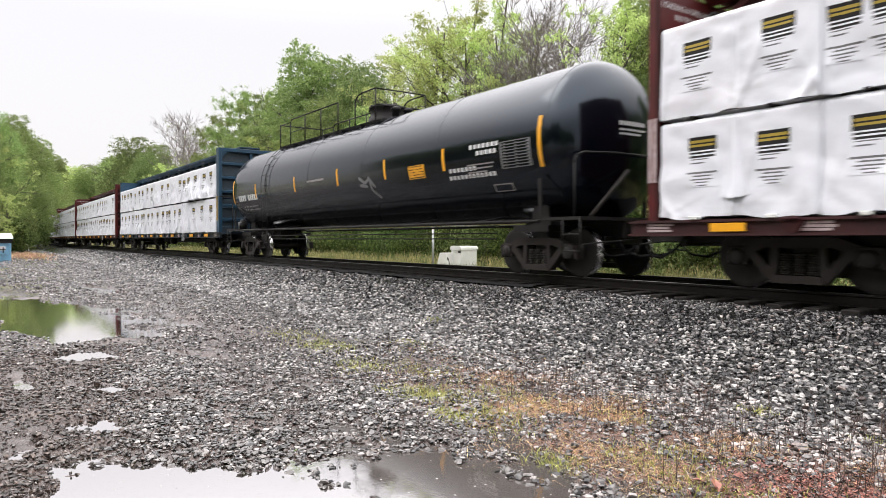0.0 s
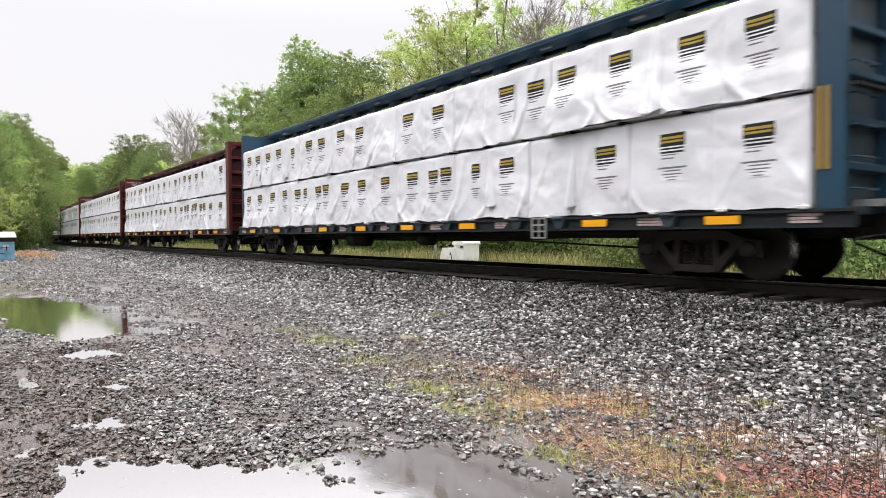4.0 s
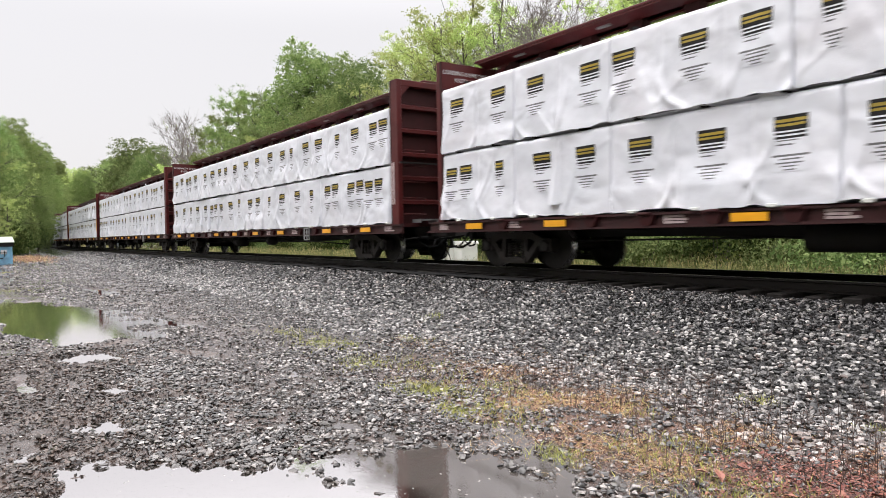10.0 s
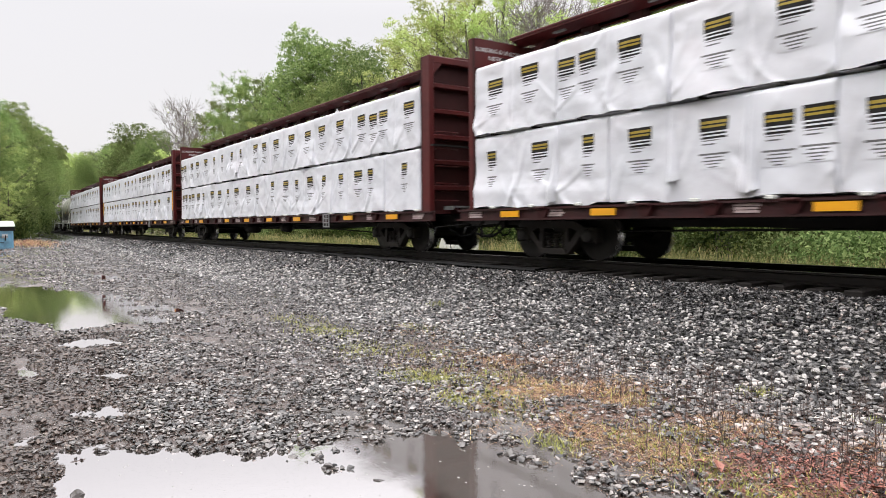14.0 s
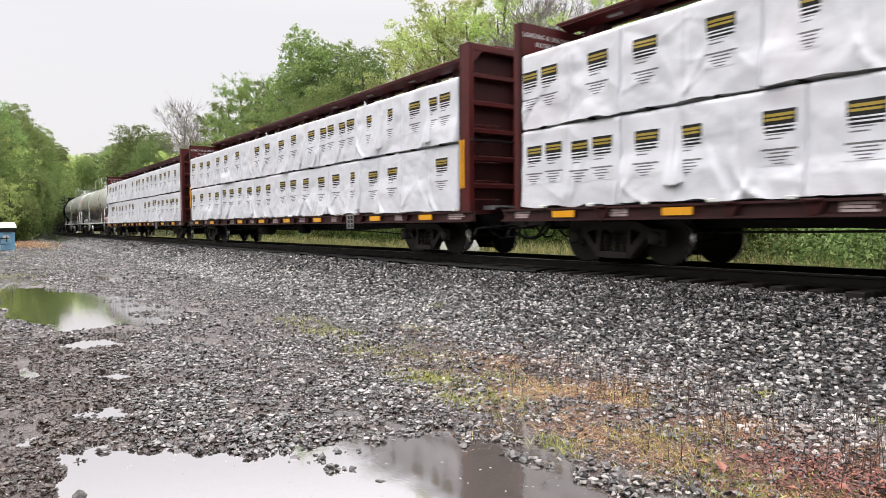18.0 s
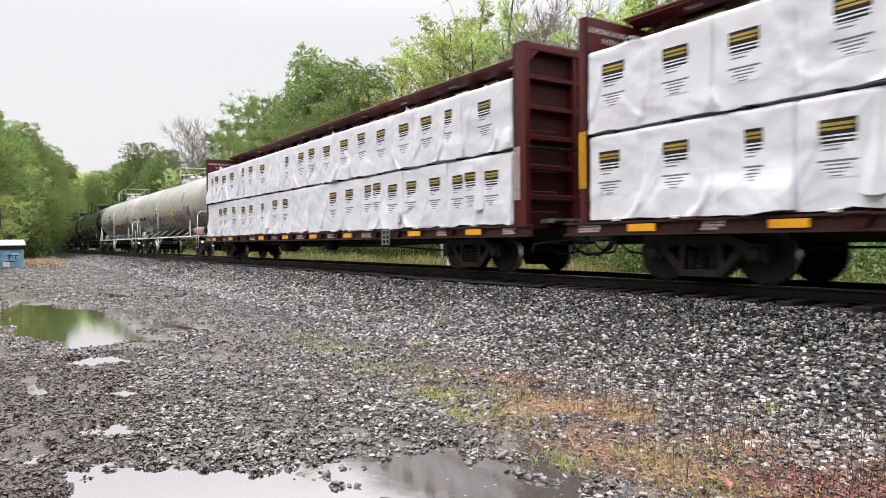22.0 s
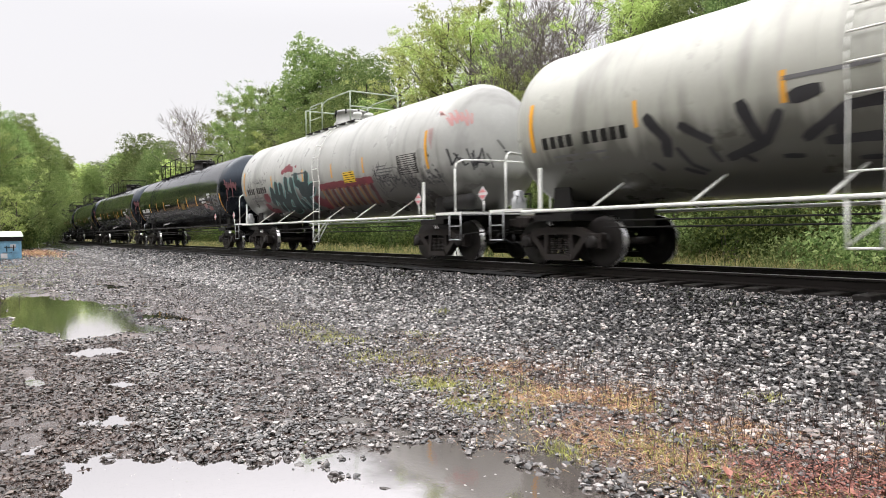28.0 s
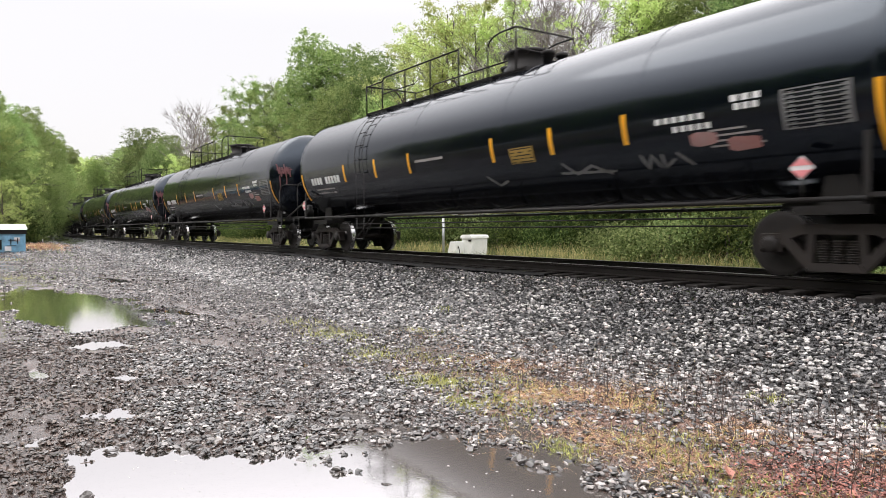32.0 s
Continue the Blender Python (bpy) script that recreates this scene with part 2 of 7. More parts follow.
def prism(bm, pts, y0, y1, mi=0):
    """A flat outline in x and z, given thickness along y."""
    a = [bm.verts.new((x, y0, z)) for x, z in pts]
    b = [bm.verts.new((x, y1, z)) for x, z in pts]
    n = len(pts)
    fs = [bm.faces.new(a), bm.faces.new(b[::-1])]
    fs += [bm.faces.new((a[i], b[i], b[(i + 1) % n], a[(i + 1) % n])) for i in range(n)]
    for f in fs:
        f.material_index = mi


def rod(bm, p0, p1, r, seg=8, r1=None, caps=True):
    p0, p1 = Vector(p0), Vector(p1)
    d = (p1 - p0)
    q = d.to_track_quat("Z", "Y")
    r1 = r if r1 is None else r1
    ra, rb = [], []
    for i in range(seg):
        a = 2 * math.pi * i / seg
        o = Vector((math.cos(a), math.sin(a), 0))
        ra.append(bm.verts.new(p0 + q @ (o * r)))
        rb.append(bm.verts.new(p1 + q @ (o * r1)))
    for i in range(seg):
        f = bm.faces.new((ra[i], ra[(i + 1) % seg], rb[(i + 1) % seg], rb[i]))
        f.smooth = True
    if caps:
        bm.faces.new(ra[::-1])
        bm.faces.new(rb)


def pipe(bm, pts, r, seg=7):
    for a, b in zip(pts, pts[1:]):
        rod(bm, a, b, r, seg)


def lathe(bm, prof, axis="y", seg=28, at=(0, 0, 0), mi=None):
    """Turns a profile of (along the axis, radius) round the axis."""
    rings = []
    for u, r in prof:
        ring = []
        for i in range(seg):
            a = 2 * math.pi * i / seg
            c, s = r * math.cos(a), r * math.sin(a)
            v = {"y": (c, u, s), "x": (u, c, s), "z": (c, s, u)}[axis]
            ring.append(bm.verts.new((v[0] + at[0], v[1] + at[1], v[2] + at[2])))
        rings.append(ring)
    for k, (a, b) in enumerate(zip(rings, rings[1:])):
        for i in range(seg):
            f = bm.faces.new((a[i], a[(i + 1) % seg], b[(i + 1) % seg], b[i]))
            f.smooth = True
            if mi:
                f.material_index = mi[k]
    bm.faces.new(rings[0][::-1])
    bm.faces.new(rings[-1])
    bmesh.ops.recalc_face_normals(bm, faces=bm.faces)


def track_at(s, side=0.0):
    """A place on the track, s metres along it (negative: far), side metres towards the camera, and its heading."""
    a = TURN * max(BEND - s, 0.0)
    x = s if s >= BEND else BEND - math.sin(a) / TURN
    y = TRACK + (1 - math.cos(a)) / TURN
    return x - side * math.sin(a), y - side * math.cos(a), -a


# ---------- ground ----------
rng = np.random.default_rng(7)


def vnoise(x, y, seed=0):
    """Smooth value noise on arrays."""
    xi, yi = np.floor(x).astype(np.int64), np.floor(y).astype(np.int64)
    fx, fy = x - xi, y - yi
    fx, fy = fx * fx * (3 - 2 * fx), fy * fy * (3 - 2 * fy)

    def hsh(a, b):
        v = (a * 374761393 + b * 668265263 + seed * 1274126177) & 0xFFFFFFFF
        v = ((v ^ (v >> 13)) * 1103515245) & 0xFFFFFFFF
        return ((v ^ (v >> 16)) & 0xFFFF) / 65535.0
    return (hsh(xi, yi) * (1 - fx) + hsh(xi + 1, yi) * fx) * (1 - fy) + (hsh(xi, yi + 1) * (1 - fx) + hsh(xi + 1, yi + 1) * fx) * fy


def fbm(x, y, seed=0, octs=4):
    return sum(vnoise(x * 2 ** k, y * 2 ** k, seed + k) * 0.5 ** k for k in range(octs)) / (2 - 0.5 ** (octs - 1))


def sstep(a, b, x):
    t = np.clip((x - a) / (b - a), 0, 1)
    return t * t * (3 - 2 * t)


def shift(x):
    a = np.clip((BEND - x), 0, None) * TURN
    return a * a / (2 * TURN)


WATER = -0.032
# puddles: centre, half length, half width, turn in degrees
PUDDLES = [(-4.2, 1.1, 1.12, 0.55, 20), (-3.3, 2.45, 0.95, 0.5, 22), (-3.0, 1.3, 0.9, 0.8, 0), (-16.9, 1.35, 5.4, 1.05, 6), (-10.2, 1.3, 0.62, 0.34, 20),
           (-8.5, 0.5, 0.4, 0.1, 0), (-6.4, 0.85, 0.3, 0.16, 30), (-8.0, 1.1, 0.4, 0.14, 40), (-7.1, 1.55, 0.3, 0.12, 60),
           (-13.4, 3.1, 1.2, 0.22, 20), (-42.0, 2.8, 2.5, 0.5, 0), (-64.0, 5.4, 3.0, 0.5, 0), (-9.3, 2.5, 0.7, 0.14, 25), (-24.5, 3.4, 2.2, 0.35, 5)]


def mud_edge(x):
    """The line between the muddy side of the lot and its gravel."""
    return 1.14 - 0.12 * (np.clip(x, -11, 0) + 6.5)


def height(x, y):
    yy = y - shift(x)
    yt = yy + (fbm(x * 0.7, y * 0.7, 3) - 0.5) * 0.5
    h = 0.60 * sstep(5.6, 9.0, yt)
    h = h - 0.28 * sstep(11.8, 14.0, yy)
    h = h + np.clip(yy - 22, 0, None) * 0.22 * sstep(22, 30, yy)
    h = np.minimum(h, 9.0 + 0.02 * np.clip(yy - 22, 0, None))
    # wooded bank on the other side of the lot
    bank = sstep(3.0, 16.0, -y - 0.07 * (x + 60)) * 5.0
    h = h + bank * sstep(-45, -75, x)
    lot = 1 - sstep(5.4, 7.0, yy)
    h = h + lot * 0.55 * sstep(25, 85, -x)
    h = h + 9.0 * sstep(195, 260, -x) * (1 - np.exp(-((yy - 10.3) / 9.0) ** 2))
    dip = np.zeros_like(h)
    wob = (fbm(x * 1.9, y * 1.9, 11) - 0.5) * 1.0 + (fbm(x * 7, y * 7, 21) - 0.5) * 0.45
    for cx, cy, a, b, deg in PUDDLES:
        c, s = math.cos(radians(deg)), math.sin(radians(deg))
        u, v = ((x - cx) * c + (y - cy) * s) / a, (-(x - cx) * s + (y - cy) * c) / b
        r = np.sqrt(u * u + v * v) + wob
        dip = np.maximum(dip, 1 - sstep(0.75, 1.25, r))
    # a tongue of mud between the two arms of the big puddle
    u, v = (x + 3.75) * 0.91 + (y - 2.0) * 0.41, -(x + 3.75) * 0.41 + (y - 2.0) * 0.91
    dip = dip * (1 - 0.95 * np.exp(-(u / 0.55) ** 4 - (v / 0.16) ** 2) * sstep(0.15, 0.4, fbm(x * 5, y * 5, 23)))
    near = np.exp(-((x + 5) ** 2) / 900)
    rut = (fbm(x * 0.35 + y * 0.15, y * 1.3 - x * 0.2, 31) - 0.5) * 0.06
    rough = (fbm(x * 5, y * 5, 41) - 0.45) * 0.075 + (fbm(x * 1.3, y * 1.3, 51) - 0.45) * 0.03
    mudz = 1 - sstep(-0.3, 0.5, y - mud_edge(x))
    rough = rough + mudz * np.exp(-((x + 6) / 6) ** 2) * (fbm(x * 7, y * 7, 43) - 0.5) * 0.17
    film = sstep(0.46, 0.60, fbm(x * 0.5 + 2, y * 0.8, 91)) * (1 - sstep(3.2, 4.4, yy)) * 0.036
    h = h - lot * film
    h = h + lot * (near * rut + rough * 0.8 + 0.004 - dip * 0.085) + (1 - lot) * (fbm(x * 3, y * 3, 61) - 0.5) * 0.05
    return h


def axis(stops):
    out = []
    for (a, step), (b, _) in zip(stops, stops[1:]):
        out += list(np.arange(a, b - 1e-6, step))
    out.append(stops[-1][0])
    return np.array(out)


gx = axis([(-900, 60), (-300, 12), (-120, 3), (-60, 0.9), (-30, 0.3), (-14, 0.10), (-8, 0.042), (-1.0, 0.2), (3, 2), (40, 20), (400, 0)])
gy = axis([(-500, 50), (-100, 8), (-30, 1.5), (-3, 0.4), (-0.4, 0.045), (4.6, 0.07), (6.6, 0.14), (9.2, 0.4), (14, 1.2), (60, 10), (200, 60), (800, 0)])
X, Y = np.meshgrid(gx, gy, indexing="ij")
Z = height(X, Y)
nx, ny = X.shape
idx = np.arange(nx * ny).reshape(nx, ny)
quads = np.stack([idx[:-1, :-1], idx[1:, :-1], idx[1:, 1:], idx[:-1, 1:]], -1).reshape(-1, 4)


def ground_material():
    m, nt, b = mat("wet_gravel_and_mud", 0.5)
    tc = nt.nodes.new("ShaderNodeTexCoord")
    sep = nt.nodes.new("ShaderNodeSeparateXYZ")
    nt.links.new(tc.outputs["Object"], sep.inputs[0])
    big = noise_node(nt, 0.9, 5)
    fine = noise_node(nt, 26.0, 8, 0.78)
    vor = nt.nodes.new("ShaderNodeTexVoronoi")
    vor.inputs["Scale"].default_value = 19.0
    nt.links.new(tc.outputs["Object"], vor.inputs["Vector"])
    mud = ramp(nt, big.outputs[0], [(0.35, (0.036, 0.022, 0.0175)), (0.55, (0.075, 0.049, 0.040)), (0.7, (0.14, 0.10, 0.083))])
    grit = ramp(nt, fine.outputs[0], [(0.35, (0.35, 0.35, 0.35)), (0.65, (1, 1, 1))])
    lot = mix(nt, 0.8, mud.outputs[0], grit.outputs[0], "MULTIPLY")
    # ballast cells painted dark, and darker between cells, for the shade in the gaps
    stones = ramp(nt, vor.outputs["Color"], [(0.15, (0.007, 0.0068, 0.007)), (0.55, (0.028, 0.027, 0.0275)), (0.9, (0.12, 0.115, 0.115))])
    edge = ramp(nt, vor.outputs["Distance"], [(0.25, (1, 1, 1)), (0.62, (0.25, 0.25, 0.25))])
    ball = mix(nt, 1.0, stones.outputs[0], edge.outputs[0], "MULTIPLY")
    # sideways distance, bent along with the far track
    f = nt.nodes.new("ShaderNodeMath"); f.operation = "MULTIPLY_ADD"
    nt.links.new(big.outputs[0], f.inputs[0])
    f.inputs[1].default_value = 3.0
    nt.links.new(sep.outputs["Y"], f.inputs[2])
    mr = nt.nodes.new("ShaderNodeMapRange")
    mr.inputs["From Min"].default_value, mr.inputs["From Max"].default_value = 5.4, 8.0
    nt.links.new(f.outputs[0], mr.inputs["Value"])
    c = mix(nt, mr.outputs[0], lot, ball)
    soil = ramp(nt, big.outputs[0], [(0.35, (0.06, 0.06, 0.022)), (0.6, (0.15, 0.13, 0.05)), (0.75, (0.26, 0.21, 0.09))])
    m2 = nt.nodes.new("ShaderNodeMapRange")
    m2.inputs["From Min"].default_value, m2.inputs["From Max"].default_value = 14.2, 15.4
    nt.links.new(f.outputs[0], m2.inputs["Value"])
    c = mix(nt, m2.outputs[0], c, soil.outputs[0])
    # brown litter along the grassy strip
    lit = nt.nodes.new("ShaderNodeMapRange"); lit.interpolation_type = "SMOOTHSTEP"
    lit.inputs["From Min"].default_value, lit.inputs["From Max"].default_value = 4.7, 5.4
    nt.links.new(f.outputs[0], lit.inputs["Value"])
    lit2 = nt.nodes.new("ShaderNodeMapRange"); lit2.interpolation_type = "SMOOTHSTEP"
    lit2.inputs["From Min"].default_value, lit2.inputs["From Max"].default_value = 7.6, 6.6
    nt.links.new(f.outputs[0], lit2.inputs["Value"])
    lx_ = nt.nodes.new("ShaderNodeMapRange"); lx_.interpolation_type = "SMOOTHSTEP"
    lx_.inputs["From Min"].default_value, lx_.inputs["From Max"].default_value = -8.0, -5.0
    nt.links.new(sep.outputs["X"], lx_.inputs["Value"])
    k1 = mix(nt, 1.0, lit.outputs[0], lit2.outputs[0], "MULTIPLY")
    k2 = mix(nt, 1.0, k1, lx_.outputs[0], "MULTIPLY")
    litter = ramp(nt, fine.outputs[0], [(0.35, (0.05, 0.026, 0.02)), (0.55, (0.15, 0.085, 0.06)), (0.7, (0.32, 0.215, 0.155))])
    c = mix(nt, k2, c, litter.outputs[0])
    # woodland floor across the lot, far from the tracks
    m3 = nt.nodes.new("ShaderNodeMapRange")
    m3.inputs["From Min"].default_value, m3.inputs["From Max"].default_value = -1.5, -4.0
    nt.links.new(f.outputs[0], m3.inputs["Value"])
    c = mix(nt, m3.outputs[0], c, soil.outputs[0])
    nt.links.new(c, b.inputs["Base Color"])
    wet = ramp(nt, big.outputs[0], [(0.35, (0.10,) * 3), (0.5, (0.2,) * 3), (0.7, (0.4,) * 3)])
    nt.links.new(wet.outputs[0], b.inputs["Roughness"])
    h = mix(nt, 0.5, vor.outputs["Distance"], fine.outputs[0])
    bump(nt, b, h, 0.8, 0.03)
    b.inputs["Coat Weight"].default_value, b.inputs["Coat Roughness"].default_value = 0.25, 0.12
    return m


M_GROUND = ground_material()
ground = thing("ground", "wet dark gravel lot with mud, ballast bank and grassy verge", "ground", kind="structure",
               data=grid_mesh("ground", np.stack([X, Y, Z], -1).reshape(-1, 3), quads, M_GROUND, True))


def water_material():
    m, nt, b = mat("rain_puddle_water", 0.02, 0.0, 0.5)
    b.inputs["Base Color"].default_value = (0.035, 0.033, 0.022, 1)
    n = noise_node(nt, 9.0, 2)
    n2 = noise_node(nt, 1.1, 2)
    c = ramp(nt, n2.outputs[0], [(0.35, (0.026, 0.025, 0.019)), (0.7, (0.045, 0.042, 0.032))])
    nt.links.new(c.outputs[0], b.inputs["Base Color"])
    b.inputs["IOR"].default_value = 1.333
    n3 = noise_node(nt, 46.0, 2)
    hh = mix(nt, 0.35, n.outputs[0], n3.outputs[0])
    bump(nt, b, hh, 0.06, 0.008)
    gl = nt.nodes.new("ShaderNodeBsdfGlossy")
    nt.links.new(b.inputs["Normal"].links[0].from_socket, gl.inputs["Normal"])
    gl.inputs["Roughness"].default_value = 0.05
    gl.inputs["Color"].default_value = (1.0, 0.965, 0.97, 1)
    ms = nt.nodes.new("ShaderNodeMixShader")
    # mirror-clear in the hollows; the train's dark reflection is put into the arm trackwards
    tc = nt.nodes.new("ShaderNodeTexCoord")
    sp = nt.nodes.new("ShaderNodeSeparateXYZ")
    nt.links.new(tc.outputs["Object"], sp.inputs[0])
    wob = nt.nodes.new("ShaderNodeMath"); wob.operation = "MULTIPLY_ADD"
    nt.links.new(noise_node(nt, 2.2, 4).outputs[0], wob.inputs[0])
    wob.inputs[1].default_value = 0.5
    nt.links.new(sp.outputs["Y"], wob.inputs[2])
    arm_dark = nt.nodes.new("ShaderNodeMapRange"); arm_dark.interpolation_type = "SMOOTHSTEP"
    arm_dark.inputs["From Min"].default_value, arm_dark.inputs["From Max"].default_value = 2.28, 2.62
    nt.links.new(wob.outputs[0], arm_dark.inputs["Value"])
    east = nt.nodes.new("ShaderNodeMapRange")
    east.inputs["From Min"].default_value, east.inputs["From Max"].default_value = -6.0, -5.2
    nt.links.new(sp.outputs["X"], east.inputs["Value"])
    both = nt.nodes.new("ShaderNodeMath"); both.operation = "MULTIPLY"
    nt.links.new(arm_dark.outputs[0], both.inputs[0]); nt.links.new(east.outputs[0], both.inputs[1])
    mirror = nt.nodes.new("ShaderNodeMapRange")
    mirror.inputs["To Min"].default_value, mirror.inputs["To Max"].default_value = 0.80, 0.12
    nt.links.new(both.outputs[0], mirror.inputs["Value"])
    nt.links.new(mirror.outputs[0], ms.inputs[0])
    dim = mix(nt, both.outputs[0], c.outputs[0], (0.075, 0.066, 0.06))
    nt.links.new(dim, b.inputs["Base Color"])
    nt.links.new(b.outputs[0], ms.inputs[1])
    nt.links.new(gl.outputs[0], ms.inputs[2])
    nt.links.new(ms.outputs[0], nt.nodes["Material Output"].inputs[0])
    return m


M_WATER = water_material()
for k, (cx, cy, a, b_, deg) in enumerate([(-13.5, 1.9, 13.0, 2.9, 0), (-42.0, 2.8, 3.2, 0.9, 0), (-64.0, 5.4, 3.8, 0.9, 0)]):
    ang = np.linspace(0, 2 * np.pi, 41)[:-1]
    c, s = math.cos(radians(deg)), math.sin(radians(deg))
    px, py = a * np.cos(ang), b_ * np.sin(ang)
    ring = np.stack([cx + px * c - py * s, cy + px * s + py * c, np.full(40, WATER + 0.0001 * k)], -1)
    vs = np.vstack([[[cx, cy, WATER + 0.0001 * k]], ring])
    fs = [(0, i + 1, (i + 1) % 40 + 1) for i in range(40)]
    thing("puddle_water", "still rain water standing in hollows of the gravel", "puddle", "puddles", "structure", grid_mesh("puddle_water", vs, fs, M_WATER, True))


# pale flecks on the puddle, added to stand for glints of wet pebbles
glint_bm = bmesh.new()
for k in range(120):
    x, y = rng.uniform(-5.2, -2.4), rng.uniform(0.6, 3.2)
    if float(height(np.array([x]), np.array([y]))[0]) < WATER - 0.012:
        r0 = rng.uniform(0.003, 0.008)
        top = glint_bm.verts.new((x, y, WATER + 0.4 * r0))
        ring = [glint_bm.verts.new((x + 1.6 * r0 * math.cos(q), y + r0 * math.sin(q), WATER)) for q in np.linspace(0, 2 * math.pi, 8)[:-1]]
        for i in range(7):
            glint_bm.faces.new((top, ring[i], ring[(i + 1) % 7]))
foam = bpy.data.meshes.new("pebble_glints")
glint_bm.to_mesh(foam); glint_bm.free()
foam.materials.append(painted("pale_glint", (0.3, 0.29, 0.28), (0.2, 0.19, 0.18), 0.3))
thing("pebble_glints", "small pale flecks put on the puddle for pebble glints", "foam", kind="stuff", data=foam)


# ---------- loose stones ----------
def stone_templates(n, flat=0.65, slim=(0.65, 0.95)):
    bm = bmesh.new()
    bmesh.ops.create_icosphere(bm, subdivisions=1, radius=0.5)
    base = np.array([v.co[:] for v in bm.verts])
    tri = np.array([[v.index for v in f.verts] for f in bm.faces])
    bm.free()
    out = []
    for _ in range(n):
        v = base * rng.uniform(0.5, 1.25, (12, 1)) * np.array([1.0, rng.uniform(*slim), rng.uniform(flat - 0.2, flat + 0.15)])
        out.append(v)
    return np.array(out), tri


TEMPL, TRI = stone_templates(24)


def scatter(px, py, size, sink=0.2):
    n = len(px)
    t = TEMPL[rng.integers(0, len(TEMPL), n)]
    a = rng.uniform(0, 2 * np.pi, n)
    tilt = rng.normal(0, 0.35, n)
    ca, sa, ct, st = np.cos(a)[:, None], np.sin(a)[:, None], np.cos(tilt)[:, None], np.sin(tilt)[:, None]
    x, y, z = t[..., 0], t[..., 1], t[..., 2]
    y, z = y * ct - z * st, y * st + z * ct
    x, y = x * ca - y * sa, x * sa + y * ca
    v = np.stack([x, y, z], -1) * size[:, None, None]
    v[..., 0] += px[:, None]
    v[..., 1] += py[:, None]
    v[..., 2] += (height(px, py) + size * (0.3 - sink))[:, None]
    f = (TRI[None] + (np.arange(n) * 12)[:, None, None]).reshape(-1, 3)
    return v.reshape(-1, 3), f


def stone_material(name, lo, mid, hi, rough, film=0.0):
    m, nt, b = mat(name, rough)
    b.inputs["Coat Weight"].default_value, b.inputs["Coat Roughness"].default_value = film, 0.08
    g = nt.nodes.new("ShaderNodeNewGeometry")
    r = ramp(nt, g.outputs["Random Per Island"], [(0.32, lo), (0.68, mid), (1.0, hi)])
    n = noise_node(nt, 60, 3)
    g2 = ramp(nt, n.outputs[0], [(0.35, (0.6, 0.6, 0.6)), (0.65, (1, 1, 1))])
    nt.links.new(mix(nt, 1.0, r.outputs[0], g2.outputs[0], "MULTIPLY"), b.inputs["Base Color"])
    bump(nt, b, n.outputs[0], 0.3, 0.004)
    return m


M_BALLAST = stone_material("wet_grey_ballast", (0.016, 0.015, 0.015), (0.19, 0.18, 0.173), (0.61, 0.58, 0.555), 0.3, 0.2)
M_LOTSTONE = stone_material("wet_dark_gravel", (0.017, 0.0155, 0.015), (0.148, 0.134, 0.127), (0.46, 0.42, 0.395), 0.22, 0.5)


def band(n, x0, x1, y0, y1):
    return rng.uniform(x0, x1, n), rng.uniform(y0, y1, n)


bx, by, bs = [], [], []
for n, x0, x1, y0, y1, s0, s1 in ((30000, -12, 0.5, 4.3, 9.1, 0.036, 0.088), (15000, -30, -12, 5.6, 9.1, 0.05, 0.11), (6000, -70, -30, 6.0, 9.2, 0.07, 0.14), (2500, -12, 0.5, 8.9, 9.3, 0.04, 0.08), (3000, -30, 1, 9.2, 11.9, 0.04, 0.08)):
    x, y = band(n, x0, x1, y0, y1)
    keep = rng.random(n) < sstep(4.7, 6.2, y + (fbm(x * 0.8, y * 0.8, 71) - 0.5) * 1.6 + 0.5 * sstep(-4.5, -2.5, x))
    x, y = x[keep], y[keep]
    bx.append(x); by.append(y + shift(x)); bs.append(rng.uniform(s0, s1, len(x)))
bx, by, bs = np.concatenate(bx), np.concatenate(by), np.concatenate(bs)
M_OILY = stone_material("oily_dark_ballast", (0.012, 0.0115, 0.0125), (0.055, 0.053, 0.053), (0.30, 0.285, 0.28), 0.25)
M_RUSTY = stone_material("pinkish_brown_ballast", (0.05, 0.036, 0.032), (0.26, 0.21, 0.19), (0.74, 0.66, 0.62), 0.3)
yy = by - shift(bx) + rng.normal(0, 0.45, len(bx))
warm = (rng.random(len(bx)) < 0.75 * np.exp(-((by - 4.9) / 0.75) ** 2) * sstep(-8.0, -5.5, bx) + 0.06)
for nm, lab, sel, m_ in (("ballast_stones", "coarse light and dark grey ballast stones on the bank", (yy < 7.6) & ~warm, M_BALLAST),
                         ("oily_ballast", "dark oily ballast stones close to the ties", (yy >= 7.6) & ~warm, M_OILY),
                         ("brown_ballast", "pinkish brown ballast stones near the verge", warm, M_RUSTY)):
    v, f = scatter(bx[sel], by[sel], bs[sel])
    thing(nm, lab, "ballast", kind="stuff", data=grid_mesh(nm, v, f, m_))

